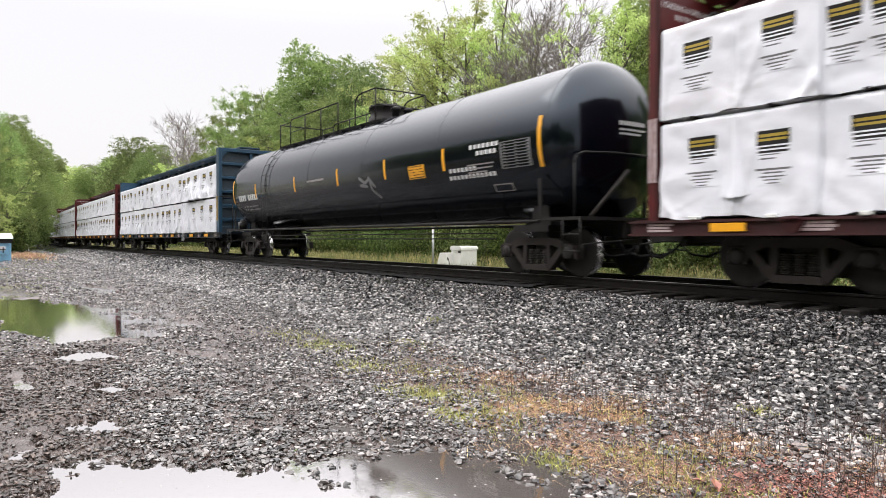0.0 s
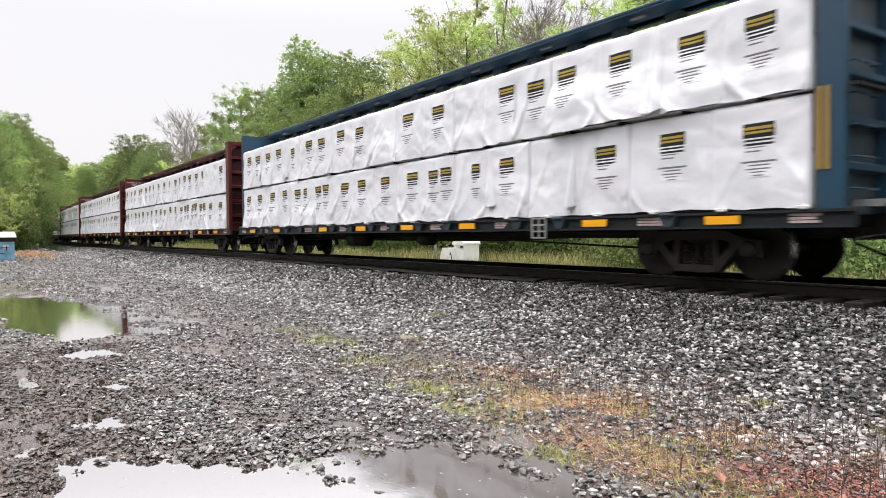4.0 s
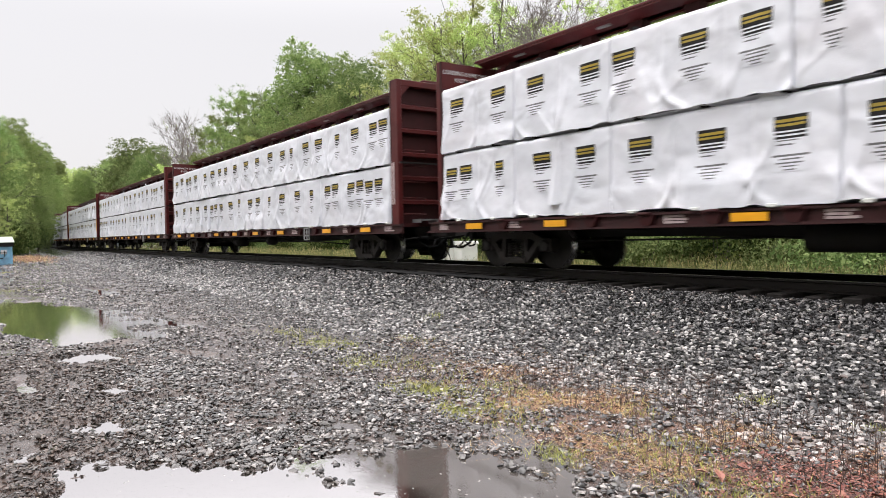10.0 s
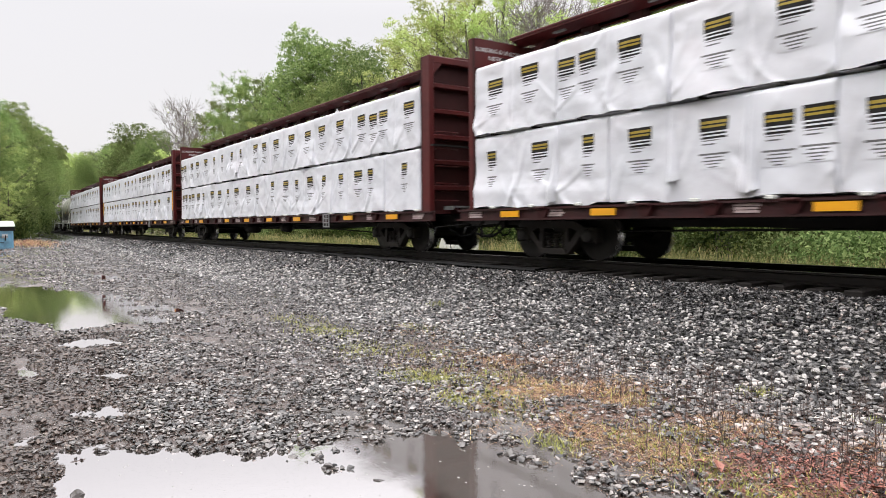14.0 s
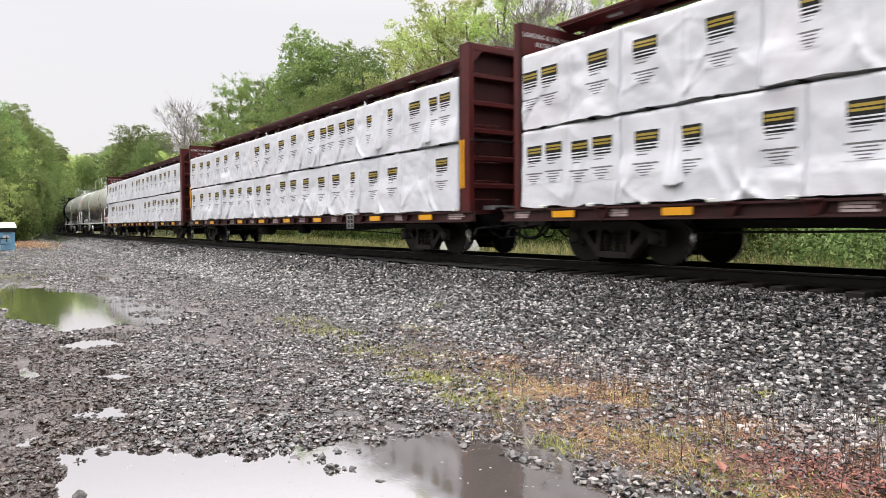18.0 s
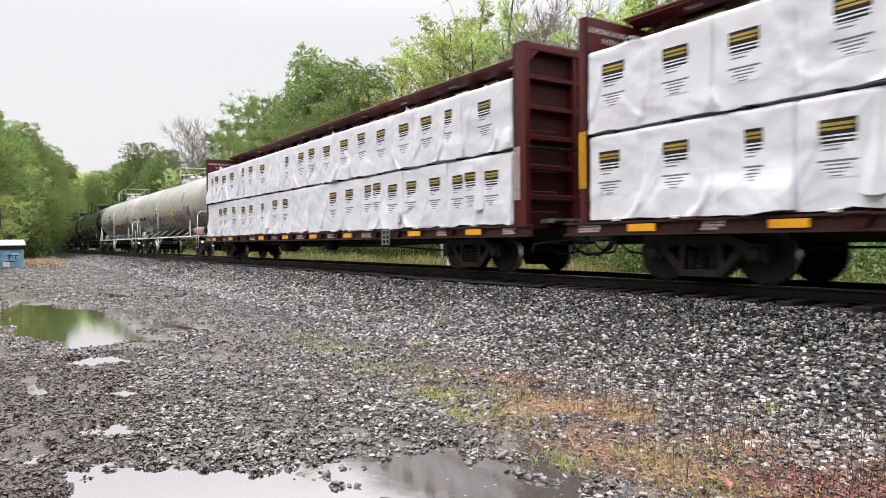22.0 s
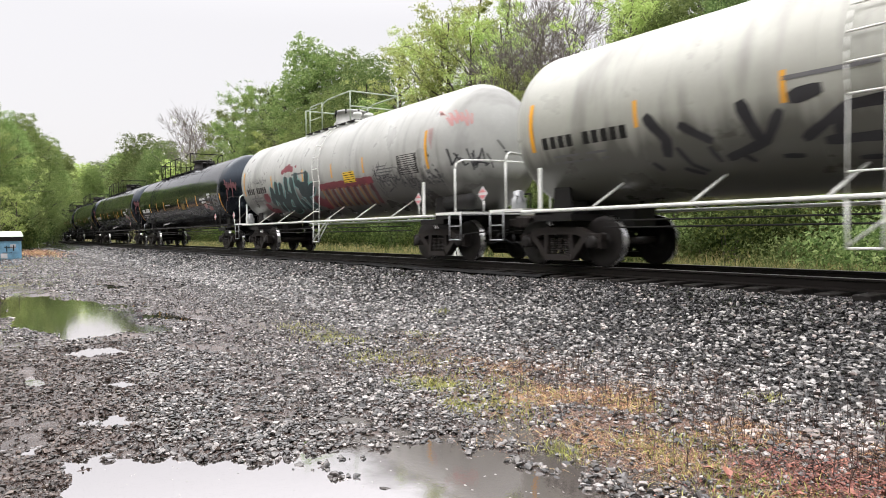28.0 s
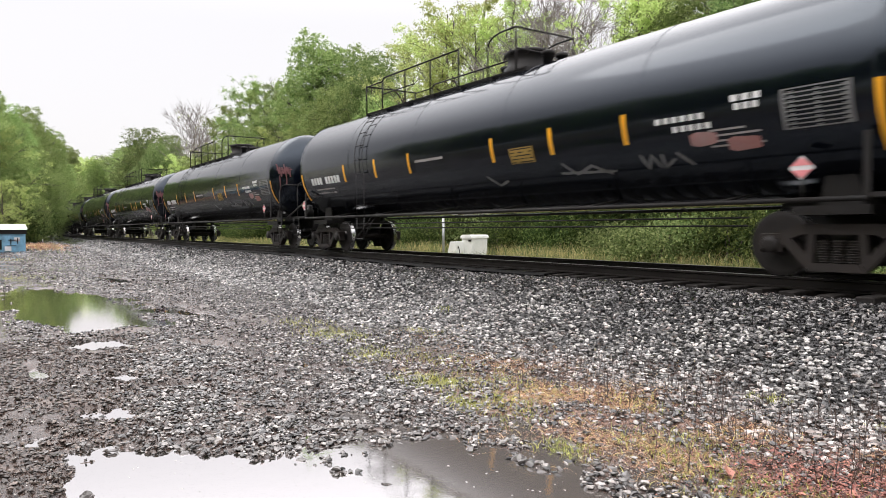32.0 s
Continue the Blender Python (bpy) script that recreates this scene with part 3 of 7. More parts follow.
lx, ly, ls = [], [], []
for n, x0, x1, y0, y1, s0, s1 in ((54000, -9.0, -1.0, 0.1, 4.9, 0.008, 0.024), (40000, -9, -1.4, 0.2, 5.8, 0.025, 0.082), (24000, -20, -9, 0.3, 6.4, 0.03, 0.085), (15000, -45, -20, -1.4, 6.8, 0.06, 0.13), (4500, -70, -45, 0.5, 7.6, 0.09, 0.18)):
    x, y = band(n, x0, x1, y0, y1)
    edge = mud_edge(x) + (fbm(x * 0.8, y * 0.8, 77) - 0.5) * 0.6
    dens = 0.04 + 0.96 * sstep(-0.25, 0.35, y - edge) * (0.45 + 0.55 * sstep(0.3, 0.5, fbm(x * 0.7 + 3, y * 0.9, 81)))
    # bare dirt between the big puddle and the grass
    dens = dens * (1 - 0.85 * np.exp(-((x + 3.4) / 1.1) ** 2 - ((y - 3.55 - 0.25 * (x + 3.4)) / 0.42) ** 2))
    mid = np.interp(x, [-9.0, -6.0, -4.3, -2.3], [5.4, 4.9, 4.4, 4.1])
    dens = dens * (1 - 0.6 * np.exp(-((y - mid) / 0.6) ** 2) * sstep(-7.0, -5.0, x))
    # a worn wheel track of smooth wet mud across the gravel
    worn = np.interp(x, [-20.0, -8.5, -6.0], [4.4, 2.75, 2.5]) + (fbm(x * 0.6, x * 0.1, 79) - 0.5) * 0.8
    dens = dens * (1 - 0.8 * np.exp(-((y - worn) / 0.3) ** 2) * sstep(-6.2, -8.0, x))
    dens = np.maximum(dens, 0.75 * sstep(9, 12, -x) * sstep(0.35, 0.55, fbm(x * 0.5, y * 1.1, 83)))
    z = height(x, y)
    if s1 < 0.03:
        dens = 0.25 + 0.75 * np.exp(-((y - 3.6 - 0.25 * (x + 3.4)) / 0.55) ** 2) * (x > -6.5)
    keep = (rng.random(n) < dens) & (z > WATER - 0.02 * rng.random(n) ** 3)
    if s1 < 0.03:
        TEMPL, TRI = stone_templates(12, 0.6)
        v, f = scatter(x[keep], y[keep], rng.uniform(s0, s1, keep.sum()), 0.05)
        thing("fine_grit", "pale fine grit pressed into the lot's dirt", "gravel", kind="stuff", data=grid_mesh("fine_grit", v, f, stone_material("pale_sandy_grit", (0.07, 0.06, 0.055), (0.23, 0.21, 0.197), (0.52, 0.485, 0.455), 0.5, 0.2)))
        continue
    lx.append(x[keep]); ly.append(y[keep]); ls.append(rng.uniform(s0, s1, keep.sum()) * rng.uniform(0.55, 1.1, keep.sum()))
TEMPL, TRI = stone_templates(24, 0.40, (0.42, 0.85))
v, f = scatter(np.concatenate(lx), np.concatenate(ly), np.concatenate(ls), 0.1)
thing("lot_gravel", "flat wet dark gravel strewn thickly over the lot", "gravel", kind="stuff", data=grid_mesh("lot_gravel", v, f, M_LOTSTONE))
# clods and chips in the mud
M_CLOD = stone_material("wet_brown_mud_clod", (0.022, 0.0145, 0.0105), (0.075, 0.051, 0.039), (0.18, 0.135, 0.112), 0.38, 0.22)
x, y = band(34000, -11, -2.4, 0.0, 2.6)
keep = (rng.random(len(x)) < 1.1 - sstep(-0.3, 0.7, y - mud_edge(x))) & (height(x, y) > WATER - 0.004) & (fbm(x * 2.2, y * 2.2, 87) > 0.34)
v, f = scatter(x[keep], y[keep], rng.uniform(0.012, 0.075, keep.sum()) * rng.uniform(0.4, 1, keep.sum()), 0.16)
thing("mud_clods", "wet brown clods and chips in the mud", "mud", kind="stuff", data=grid_mesh("mud_clods", v, f, M_CLOD))
# single larger stones by the puddle
near_me = [grid_mesh("stone", TEMPL[k] * np.array([1, 1, 1.15]), TRI, M_LOTSTONE) for k in range(10)]
count = 0
while count < 260:
    x, y = rng.uniform(-6.2, -2.0), rng.uniform(0.4, 3.6)
    z = float(height(np.array([x]), np.array([y]))[0])
    d = abs(z - WATER)
    if rng.random() > math.exp(-(d / 0.012) ** 2) * 0.9 + 0.05 or z < WATER - 0.03:
        continue
    o = part("stone", near_me[count % 10], None, ground)
    k = float(rng.uniform(0.045, 0.10))
    o.matrix_basis = pose(x, y, z + 0.15 * k, rng.normal(0, 8), rng.normal(0, 8), rng.uniform(0, 360)) @ Matrix.Diagonal((k, k, k, 1))
    count += 1

# ---------- track ----------
railway = thing("railway_track", "single railway track of rusty rails on dark wooden ties", "railway track", kind="structure")
SECT = [(-0.07, 0), (-0.07, 0.012), (-0.012, 0.035), (-0.012, 0.125), (-0.036, 0.137), (-0.036, 0.165), (-0.028, 0.172), (0.028, 0.172), (0.036, 0.165), (0.036, 0.137), (0.012, 0.125), (0.012, 0.035), (0.07, 0.012), (0.07, 0)]
for side in (0.755, -0.755):
    ss = np.concatenate([np.arange(60, BEND, -10), np.arange(BEND, -330, -6)])
    vs = []
    for s in ss:
        for o, z in SECT:
            x, y, _ = track_at(s, side + o)
            vs.append((x, y, RAIL - 0.172 + z))
    k = len(SECT)
    fs, mi = [], []
    for i in range(len(ss) - 1):
        for j in range(k):
            fs.append((i * k + j, i * k + (j + 1) % k, (i + 1) * k + (j + 1) % k, (i + 1) * k + j))
            mi.append(1 if 5 <= j <= 7 else 0)
    rl = part("rail", grid_mesh("rail", vs, fs, None, mats=[M_RAIL, M_RAILTOP], mat_index=mi), None, railway, "rusty steel rail with a worn head")
TIE_TOP = RAIL - 0.178


def tie_bm(l=2.6):
    bm = bmesh.new()
    box(bm, -0.115, 0.115, -l / 2, l / 2, -0.18, 0.0, 0.012)
    return bm


tie_me = part("tie", tie_bm(), M_TIE, railway).data
bpy.data.objects.remove(bpy.data.objects["tie"])
far_ties = bmesh.new()
tie_rows = []
for i in range(560):
    s = 12.0 - i * 0.5
    x, y, a = track_at(s, rng.normal(0, 0.035))
    m = pose(x, y, TIE_TOP + rng.normal(0, 0.006), 0, 0, math.degrees(a) + rng.normal(0, 0.6))
    if i < 240:
        tie_rows.append(m)
    else:
        for vco in box(far_ties, -0.115, 0.115, -1.3, 1.3, -0.18, 0.0):
            vco.co = m @ vco.co
part("far_ties", far_ties, M_TIE, railway)["kind"] = "stuff"

# a long black rubber strip dropped along the tie ends
vs, fs = [], []
ss = np.arange(-9.6, -44, -0.2)
for i, s in enumerate(ss):
    wv = 0.05 * math.sin(s * 2.1) + 0.04 * math.sin(s * 0.83 + 1)
    lift = 0.02 * abs(math.sin(s * 1.45)) + 0.012 * math.sin(s * 3.3) + 0.012
    for o, z in ((-0.17, 0.0), (-0.165, 0.03), (0.0, 0.045), (0.155, 0.03), (0.16, 0.0)):
        x, y, _ = track_at(s, 1.42 + wv + o)
        vs.append((x, y, 0.615 + z * (0.8 + lift * 4) + lift))
for i in range(len(ss) - 1):
    for j in range(4):
        a0 = i * 5 + j
        fs.append((a0, a0 + 1, a0 + 6, a0 + 5))
thing("rubber_strip", "long wavy black rubber strip lying along the tie ends", "rubber strip", data=grid_mesh("rubber_strip", vs, fs, M_RUBBER, True))


# ---------- plants ----------
def leaf_material(name, a, b_, c_):
    m, nt, b = mat(name, 0.7, 0.0, 0.12)
    g = nt.nodes.new("ShaderNodeNewGeometry")
    o = nt.nodes.new("ShaderNodeObjectInfo")
    r = ramp(nt, g.outputs["Random Per Island"], [(0.0, a), (0.55, b_), (1.0, c_)])
    hsv = nt.nodes.new("ShaderNodeHueSaturation")
    nt.links.new(r.outputs[0], hsv.inputs["Color"])
    mr = nt.nodes.new("ShaderNodeMapRange")
    mr.inputs["To Min"].default_value, mr.inputs["To Max"].default_value = 0.75, 1.3
    nt.links.new(o.outputs["Random"], mr.inputs["Value"])
    nt.links.new(mr.outputs[0], hsv.inputs["Value"])
    mh = nt.nodes.new("ShaderNodeMapRange")
    mh.inputs["To Min"].default_value, mh.inputs["To Max"].default_value = 0.48, 0.515
    nt.links.new(o.outputs["Random"], mh.inputs["Value"])
    nt.links.new(mh.outputs[0], hsv.inputs["Hue"])
    nt.links.new(hsv.outputs[0], b.inputs["Base Color"])
    tr = nt.nodes.new("ShaderNodeBsdfTranslucent")
    nt.links.new(hsv.outputs[0], tr.inputs["Color"])
    ms = nt.nodes.new("ShaderNodeMixShader")
    ms.inputs[0].default_value = 0.5
    out = nt.nodes["Material Output"]
    nt.links.new(b.outputs[0], ms.inputs[1])
    nt.links.new(tr.outputs[0], ms.inputs[2])
    nt.links.new(ms.outputs[0], out.inputs[0])
    return m


M_LEAF = leaf_material("spring_leaf_green", (0.10, 0.155, 0.045), (0.24, 0.325, 0.11), (0.43, 0.51, 0.22))
M_LEAFY = leaf_material("young_maple_leaf", (0.28, 0.37, 0.105), (0.48, 0.575, 0.20), (0.66, 0.72, 0.34))
M_LEAFD = leaf_material("deep_green_leaf", (0.075, 0.12, 0.037), (0.18, 0.25, 0.09), (0.34, 0.41, 0.175))
# leaf green darkened in its colour to stand for undergrowth in shade
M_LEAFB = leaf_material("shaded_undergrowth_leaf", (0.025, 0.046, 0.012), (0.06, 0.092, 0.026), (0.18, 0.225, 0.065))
M_BARK = painted("grey_brown_bark", (0.085, 0.07, 0.058), (0.04, 0.034, 0.03), 0.85, 0.0, 3.0)
M_TWIG = painted("pale_twig_bark", (0.2, 0.175, 0.16), (0.12, 0.10, 0.09), 0.85, 0.0, 3.0)


def tubes(segs, k=5):
    """Tapered tubes for a list of (p0, p1, r0, r1)."""
    segs = np.array([(*a, *b, r0, r1) for a, b, r0, r1 in segs])
    p0, p1, r0, r1 = segs[:, :3], segs[:, 3:6], segs[:, 6], segs[:, 7]
    d = p1 - p0
    d /= np.linalg.norm(d, axis=1, keepdims=True) + 1e-9
    up = np.where(np.abs(d[:, 2:3]) > 0.9, [[1.0, 0, 0]], [[0, 0, 1.0]])
    u = np.cross(d, up); u /= np.linalg.norm(u, axis=1, keepdims=True)
    w = np.cross(d, u)
    a = np.arange(k) * 2 * np.pi / k
    o = u[:, None] * np.cos(a)[None, :, None] + w[:, None] * np.sin(a)[None, :, None]
    v = np.concatenate([p0[:, None] + o * r0[:, None, None], p1[:, None] + o * r1[:, None, None]], 1).reshape(-1, 3)
    i = np.arange(k)
    q = np.stack([i, (i + 1) % k, (i + 1) % k + k, i + k], -1)
    f = (q[None] + (np.arange(len(segs)) * 2 * k)[:, None, None]).reshape(-1, 4)
    return v, f


def leaves(centres, size, r):
    """One small bent leaf clump (two triangles) at each centre, turned at random."""
    n = len(centres)
    a = r.normal(size=(n, 3)); a /= np.linalg.norm(a, axis=1, keepdims=True)
    b = r.normal(size=(n, 3)); b -= a * (a * b).sum(1, keepdims=True); b /= np.linalg.norm(b, axis=1, keepdims=True)
    s = (size * r.uniform(0.55, 1.25, n))[:, None]
    nn = np.cross(a, b) * s * 0.25
    v = np.stack([centres - a * s * 0.6, centres + b * s * 0.36 + nn, centres + a * s * 0.6, centres - b * s * 0.36 + nn], 1).reshape(-1, 3)
    f = np.arange(n * 4).reshape(n, 4)
    return v, f


def make_tree(seed, tall, wide, low, clumps, per, leaf, full=False, bare=False, twist=0.16):
    """Trunk and crown meshes of one tree: tall and wide in metres, low: where the crown begins (0..1)."""
    r = np.random.default_rng(seed)
    segs = []
    pts = [np.zeros(3)]
    n = 9
    for i in range(n):
        pts.append(pts[-1] * np.array([0.9, 0.9, 1]) + np.array([r.normal(0, twist), r.normal(0, twist), tall * (0.93 if bare else 0.84) / n]))
    rad = lambda k: tall * 0.0135 * (1 - k / (n + 0.5)) ** 0.8 + 0.02
    for i in range(n):
        segs.append((pts[i], pts[i + 1], rad(i), rad(i + 1)))
    tips = []
    top = tall * 0.97
    nl = 22 if not bare else 30
    for j in range(nl):
        t = low + (0.97 - low) * (j + r.random()) / nl
        k = min(int(t * n), n - 1)
        p = pts[k] + (pts[k + 1] - pts[k]) * (t * n - k)
        shape = math.sin(math.pi * min(1, 0.18 + 0.82 * (t - low) / (1 - low) * 0.92)) ** 0.7
        ln = wide * shape * r.uniform(0.65, 1.15)
        az = j * 2.4 + r.normal(0, 0.4)
        d = np.array([math.cos(az), math.sin(az), r.uniform(0.35, 1.1) if not bare else r.uniform(0.7, 1.6)])
        d /= np.linalg.norm(d)
        q = p.copy()
        r0 = rad(k) * 0.45
        for m_ in range(3):
            d2 = d + r.normal(0, 0.22, 3); d2[2] += 0.08
            e = q + d2 * ln / 3
            e[2] = min(e[2], top)
            segs.append((q, e, r0 * (1 - m_ / 3.4), r0 * (1 - (m_ + 1) / 3.4)))
            for _ in range(3 if not bare else 6):
                d3 = d + r.normal(0, 0.65, 3)
                g = e + d3 * ln * r.uniform(0.12, 0.3)
                segs.append((e, g, r0 * 0.3, 0.008))
                tips.append(g)
                if bare:
                    for _ in range(5):
                        h_ = g + (d3 + r.normal(0, 0.5, 3) + np.array([0, 0, 0.4])) * ln * r.uniform(0.06, 0.2)
                        segs.append((g, h_, 0.012, 0.004))
                        if r.random() < 0.5:
                            tips.append(h_)
            q = e
            tips.append(e)
    v, f = tubes(segs)
    trunk = grid_mesh("trunk", v, f, M_TWIG if bare else M_BARK, True)
    tips = np.array(tips)
    n = clumps * per
    if full:
        # clumps over an uneven egg-shaped crown, thickest near its skin
        d = r.normal(0, 1, (clumps, 3)); d /= np.linalg.norm(d, axis=1, keepdims=True)
        lump = 1 + 0.16 * np.sin(d[:, 0] * 5 + seed) * np.cos(d[:, 1] * 4 - seed) + 0.12 * np.sin(d[:, 2] * 7 + d[:, 0] * 3)
        rad_ = (r.random(clumps) ** 0.42) * lump
        zm = tall * (0.5 + 0.5 * low)
        cs = d * rad_[:, None] * np.array([wide, wide, tall * (1 - low) * 0.5])
        cs[:, :2] *= (1 + 0.22 * np.clip(-d[:, 2:3], -1, 1))
        cs[:, 2] += zm
        spread = r.uniform(0.5, 1.0, clumps) * wide * 0.095
    else:
        cs = tips[r.integers(0, len(tips), clumps)] + r.normal(0, 0.10, (clumps, 3)) * wide * 0.4
        spread = r.uniform(0.3, 1.0, clumps) * wide * 0.13
    who = r.integers(0, clumps, n)
    d = r.normal(0, 1, (n, 3)); d /= np.linalg.norm(d, axis=1, keepdims=True)
    c = cs[who] + d * np.clip(np.abs(r.normal(0, 1, n)), 0, 1.7)[:, None] * (1.05 * spread[who])[:, None] * np.array([1, 1, 0.7])
    cap = np.percentile(c[:, 2], 99 if full else 96.5)
    c = c[c[:, 2] < cap + 0.02 * tall * r.random(len(c))]
    v, f = leaves(c, leaf, r)
    return trunk, v, f


TREES = {}
TREE_TALL = {}
for nm, args, m_ in (("round", (1, 18, 3.7, 0.30, 1500, 44, 0.13, True), M_LEAF), ("broad", (2, 16, 4.7, 0.22, 1500, 42, 0.14, True), M_LEAFD), ("maple", (3, 15, 3.3, 0.2, 680, 25, 0.105), M_LEAFY),
                     ("slim", (4, 17, 2.6, 0.2, 620, 20, 0.10), M_LEAFY), ("thin", (5, 17, 3.3, 0.3, 900, 24, 0.11), M_LEAF), ("bare", (6, 17, 4.2, 0.3, 45, 6, 0.14), M_LEAFY),
                     ("dense", (7, 13, 4.1, 0.08, 1500, 40, 0.13, True), M_LEAF)):
    tr, v, f = make_tree(*args, bare=nm == "bare")
    TREES[nm] = (tr, grid_mesh("crown", v, f, m_))
    TREE_TALL[nm] = max(float(np.percentile(v[:, 2], 99.8)), 0.97 * max(q.co.z for q in tr.vertices))
TLAB = {"round": ("tall round-crowned tree in fresh green leaf on the slope", "tree"), "broad": ("broad dark green tree on the wooded slope", "tree"),
        "maple": ("young yellow-green maple in spring leaf beyond the track", "tree"), "slim": ("slim yellow-green tree with upright limbs", "tree"),
        "thin": ("thinly leaved green tree on the wooded slope", "tree"), "bare": ("nearly bare grey tree with fine twigs", "tree"), "dense": ("dense low green tree at the wood's edge", "tree")}
tree_rng = random.Random(5)


def plant(kind, x, y, tall, turn=None):
    k = 0.95 * tall / TREE_TALL[kind]
    z = float(height(np.array([x]), np.array([y]))[0])
    t = thing("tree", *TLAB[kind], group="wood along the railway")
    tr, cr = TREES[kind]
    for nm, me in (("trunk", tr), ("crown", cr)):
        new(nm, me).parent = t
    t.matrix_world = pose(x, y, z - 0.15, 0, 0, tree_rng.uniform(0, 360) if turn is None else turn) @ Matrix.Diagonal((k * tree_rng.uniform(0.9, 1.1), k, k, 1))
    return t


# trees that stand out against the sky beyond the track
for kind, x, y, tall in (
        ("round", -58.9, 26, 20.0), ("broad", -66.9, 27.6, 15.0), ("round", -57.5, 29.3, 17.6), ("dense", -50.8, 23.5, 13.3), ("broad", -51.5, 28, 15.8), ("slim", -45.8, 27, 16.9), ("dense", -42.9, 24, 11.4), ("maple", -40.4, 26, 15.6),
        ("slim", -37.3, 25.5, 16.5), ("maple", -34.6, 24.5, 15.5), ("slim", -35.2, 26, 17.3), ("maple", -32.0, 24, 14.6), ("slim", -31.4, 26, 16.1), ("slim", -29.8, 24.4, 13.9), ("maple", -27.6, 24, 10.5), ("maple", -25.5, 24.5, 7.6), ("bare", -27.3, 25.5, 15.4),
        ("bare", -25.2, 25.5, 14.6), ("bare", -31, 29, 14.8), ("bare", -28.6, 24.2, 13.0), ("thin", -23.6, 28.5, 9.5), ("maple", -21.1, 25, 13), ("round", -22.3, 28, 13.4), ("dense", -21.2, 23.5, 9.5), ("maple", -23.4, 23.5, 9.7), ("round", -18.7, 27, 13.2),
        ("broad", -15.4, 26, 12.4), ("dense", -12.9, 25, 11.3), ("round", -11.9, 27, 11.5), ("broad", -10, 27, 10.9), ("thin", -84.3, 28.3, 19.2), ("thin", -83.8, 30.3, 19.4), ("thin", -93.6, 29.4, 18.4), ("dense", -69.2, 24.1, 13.7),
        ("maple", -60.1, 23, 11.3), ("thin", -69.7, 26.1, 17.0), ("bare", -116.3, 29, 23.4), ("bare", -120.6, 32.1, 20.5), ("thin", -104.3, 30.7, 17.6), ("dense", -92.8, 25.4, 13.3), ("broad", -143.2, 27.9, 22.2), ("broad", -136.9, 29.7, 19.6),
        ("dense", -150.7, 27.3, 20.8), ("round", -189.3, 32.2, 23.5), ("maple", -104.9, 24.7, 13), ("broad", -119.8, 25.1, 16.4), ("round", -4, 27, 13), ("dense", 0, 25, 11), ("broad", 6, 27, 13)):
    plant(kind, x, y, 0.985 * tall)
# the wood on the near side, before the bend
for kind, x, y, tall in (
        ("round", -82, 0.9, 15.8), ("round", -88, 2.5, 15.4), ("round", -98, 3.9, 15.5), ("maple", -72, 1.4, 10.8), ("dense", -70, 2.4, 7.0), ("round", -106, 5.3, 18.2), ("maple", -84, 4.3, 10.1), ("maple", -66, 2.8, 5.1), ("round", -124, 8.1, 19.0), ("dense", -96, 6.4, 9.4), ("dense", -140, 10.8, 14.9), ("dense", -104, 7.8, 6.9), ("maple", -64, 1.6, 5.6), ("dense", -82, 4.9, 5.0), ("round", -158, 13.2, 17.3), ("maple", -150, 13.2, 10.6), ("dense", -72, 0.2, 13.0), ("dense", -175, 16.1, 16.6), ("dense", -74, 4.0, 3.0), ("dense", -118, 9.7, 5.4),
        ("maple", -64, -2, 9), ("round", -335, 33.5, 33), ("round", -338, 29.0, 34), ("broad", -345, 37.0, 30), ("round", -110, 1, 14), ("round", -70, -3.5, 12), ("round", -92, -1.5, 15), ("round", -78, -2, 13)):
    plant(kind, x, y, tall)
# the wood behind them
for i in range(60):
    x = -4 - i * 2.6 + tree_rng.uniform(-2, 2)
    y = tree_rng.uniform(30, 44)
    kind = tree_rng.choice(["round", "broad", "dense", "thin", "maple", "broad"])
    plant(kind, x, y + shift(np.array([x]))[0], tree_rng.uniform(6, 9))
# low edge of the wood
for i in range(36):
    x = 2 - i * 3.4 + tree_rng.uniform(-1.5, 1.5)
    plant(tree_rng.choice(["dense", "broad", "dense", "maple"]), x, tree_rng.uniform(21.0, 24) + shift(np.array([x]))[0], tree_rng.uniform(4.0, 7))
# closing the view where the track bends out of sight
for i in range(30):
    x = tree_rng.uniform(-310, -200)
    y = tree_rng.uniform(8, 52)
    if abs(y - TRACK - shift(np.array([x]))[0]) > 6:
        plant(tree_rng.choice(["round", "broad", "dense", "maple", "broad"]), x, y, tree_rng.uniform(13, 18))
# the hazy end of the valley
for kind, x, y, tall in (
        ("maple", -218, 26.2, 22.5), ("round", -214, 27.5, 21.3), ("broad", -226, 30.9, 21.7), ("dense", -245, 35.4, 19.4), ("maple", -241, 36.7, 20.2), ("round", -240, 38.5, 21.8), ("dense", -231, 28.7, 15.1), ("maple", -222, 31.1, 15.1), ("round", -218, 34.1, 16.7), ("broad", -216, 36.5, 22.9)):
    plant(kind, x, y, tall)
# the wood at the lot's back, behind the camera
for i in range(40):
    x = -56 + i * 2.6 + tree_rng.uniform(-1.5, 1.5)
    plant(tree_rng.choice(["broad", "dense", "round", "dense"]), x, (-13 if i % 2 else -17) - tree_rng.uniform(0, 3), tree_rng.uniform(12, 16))


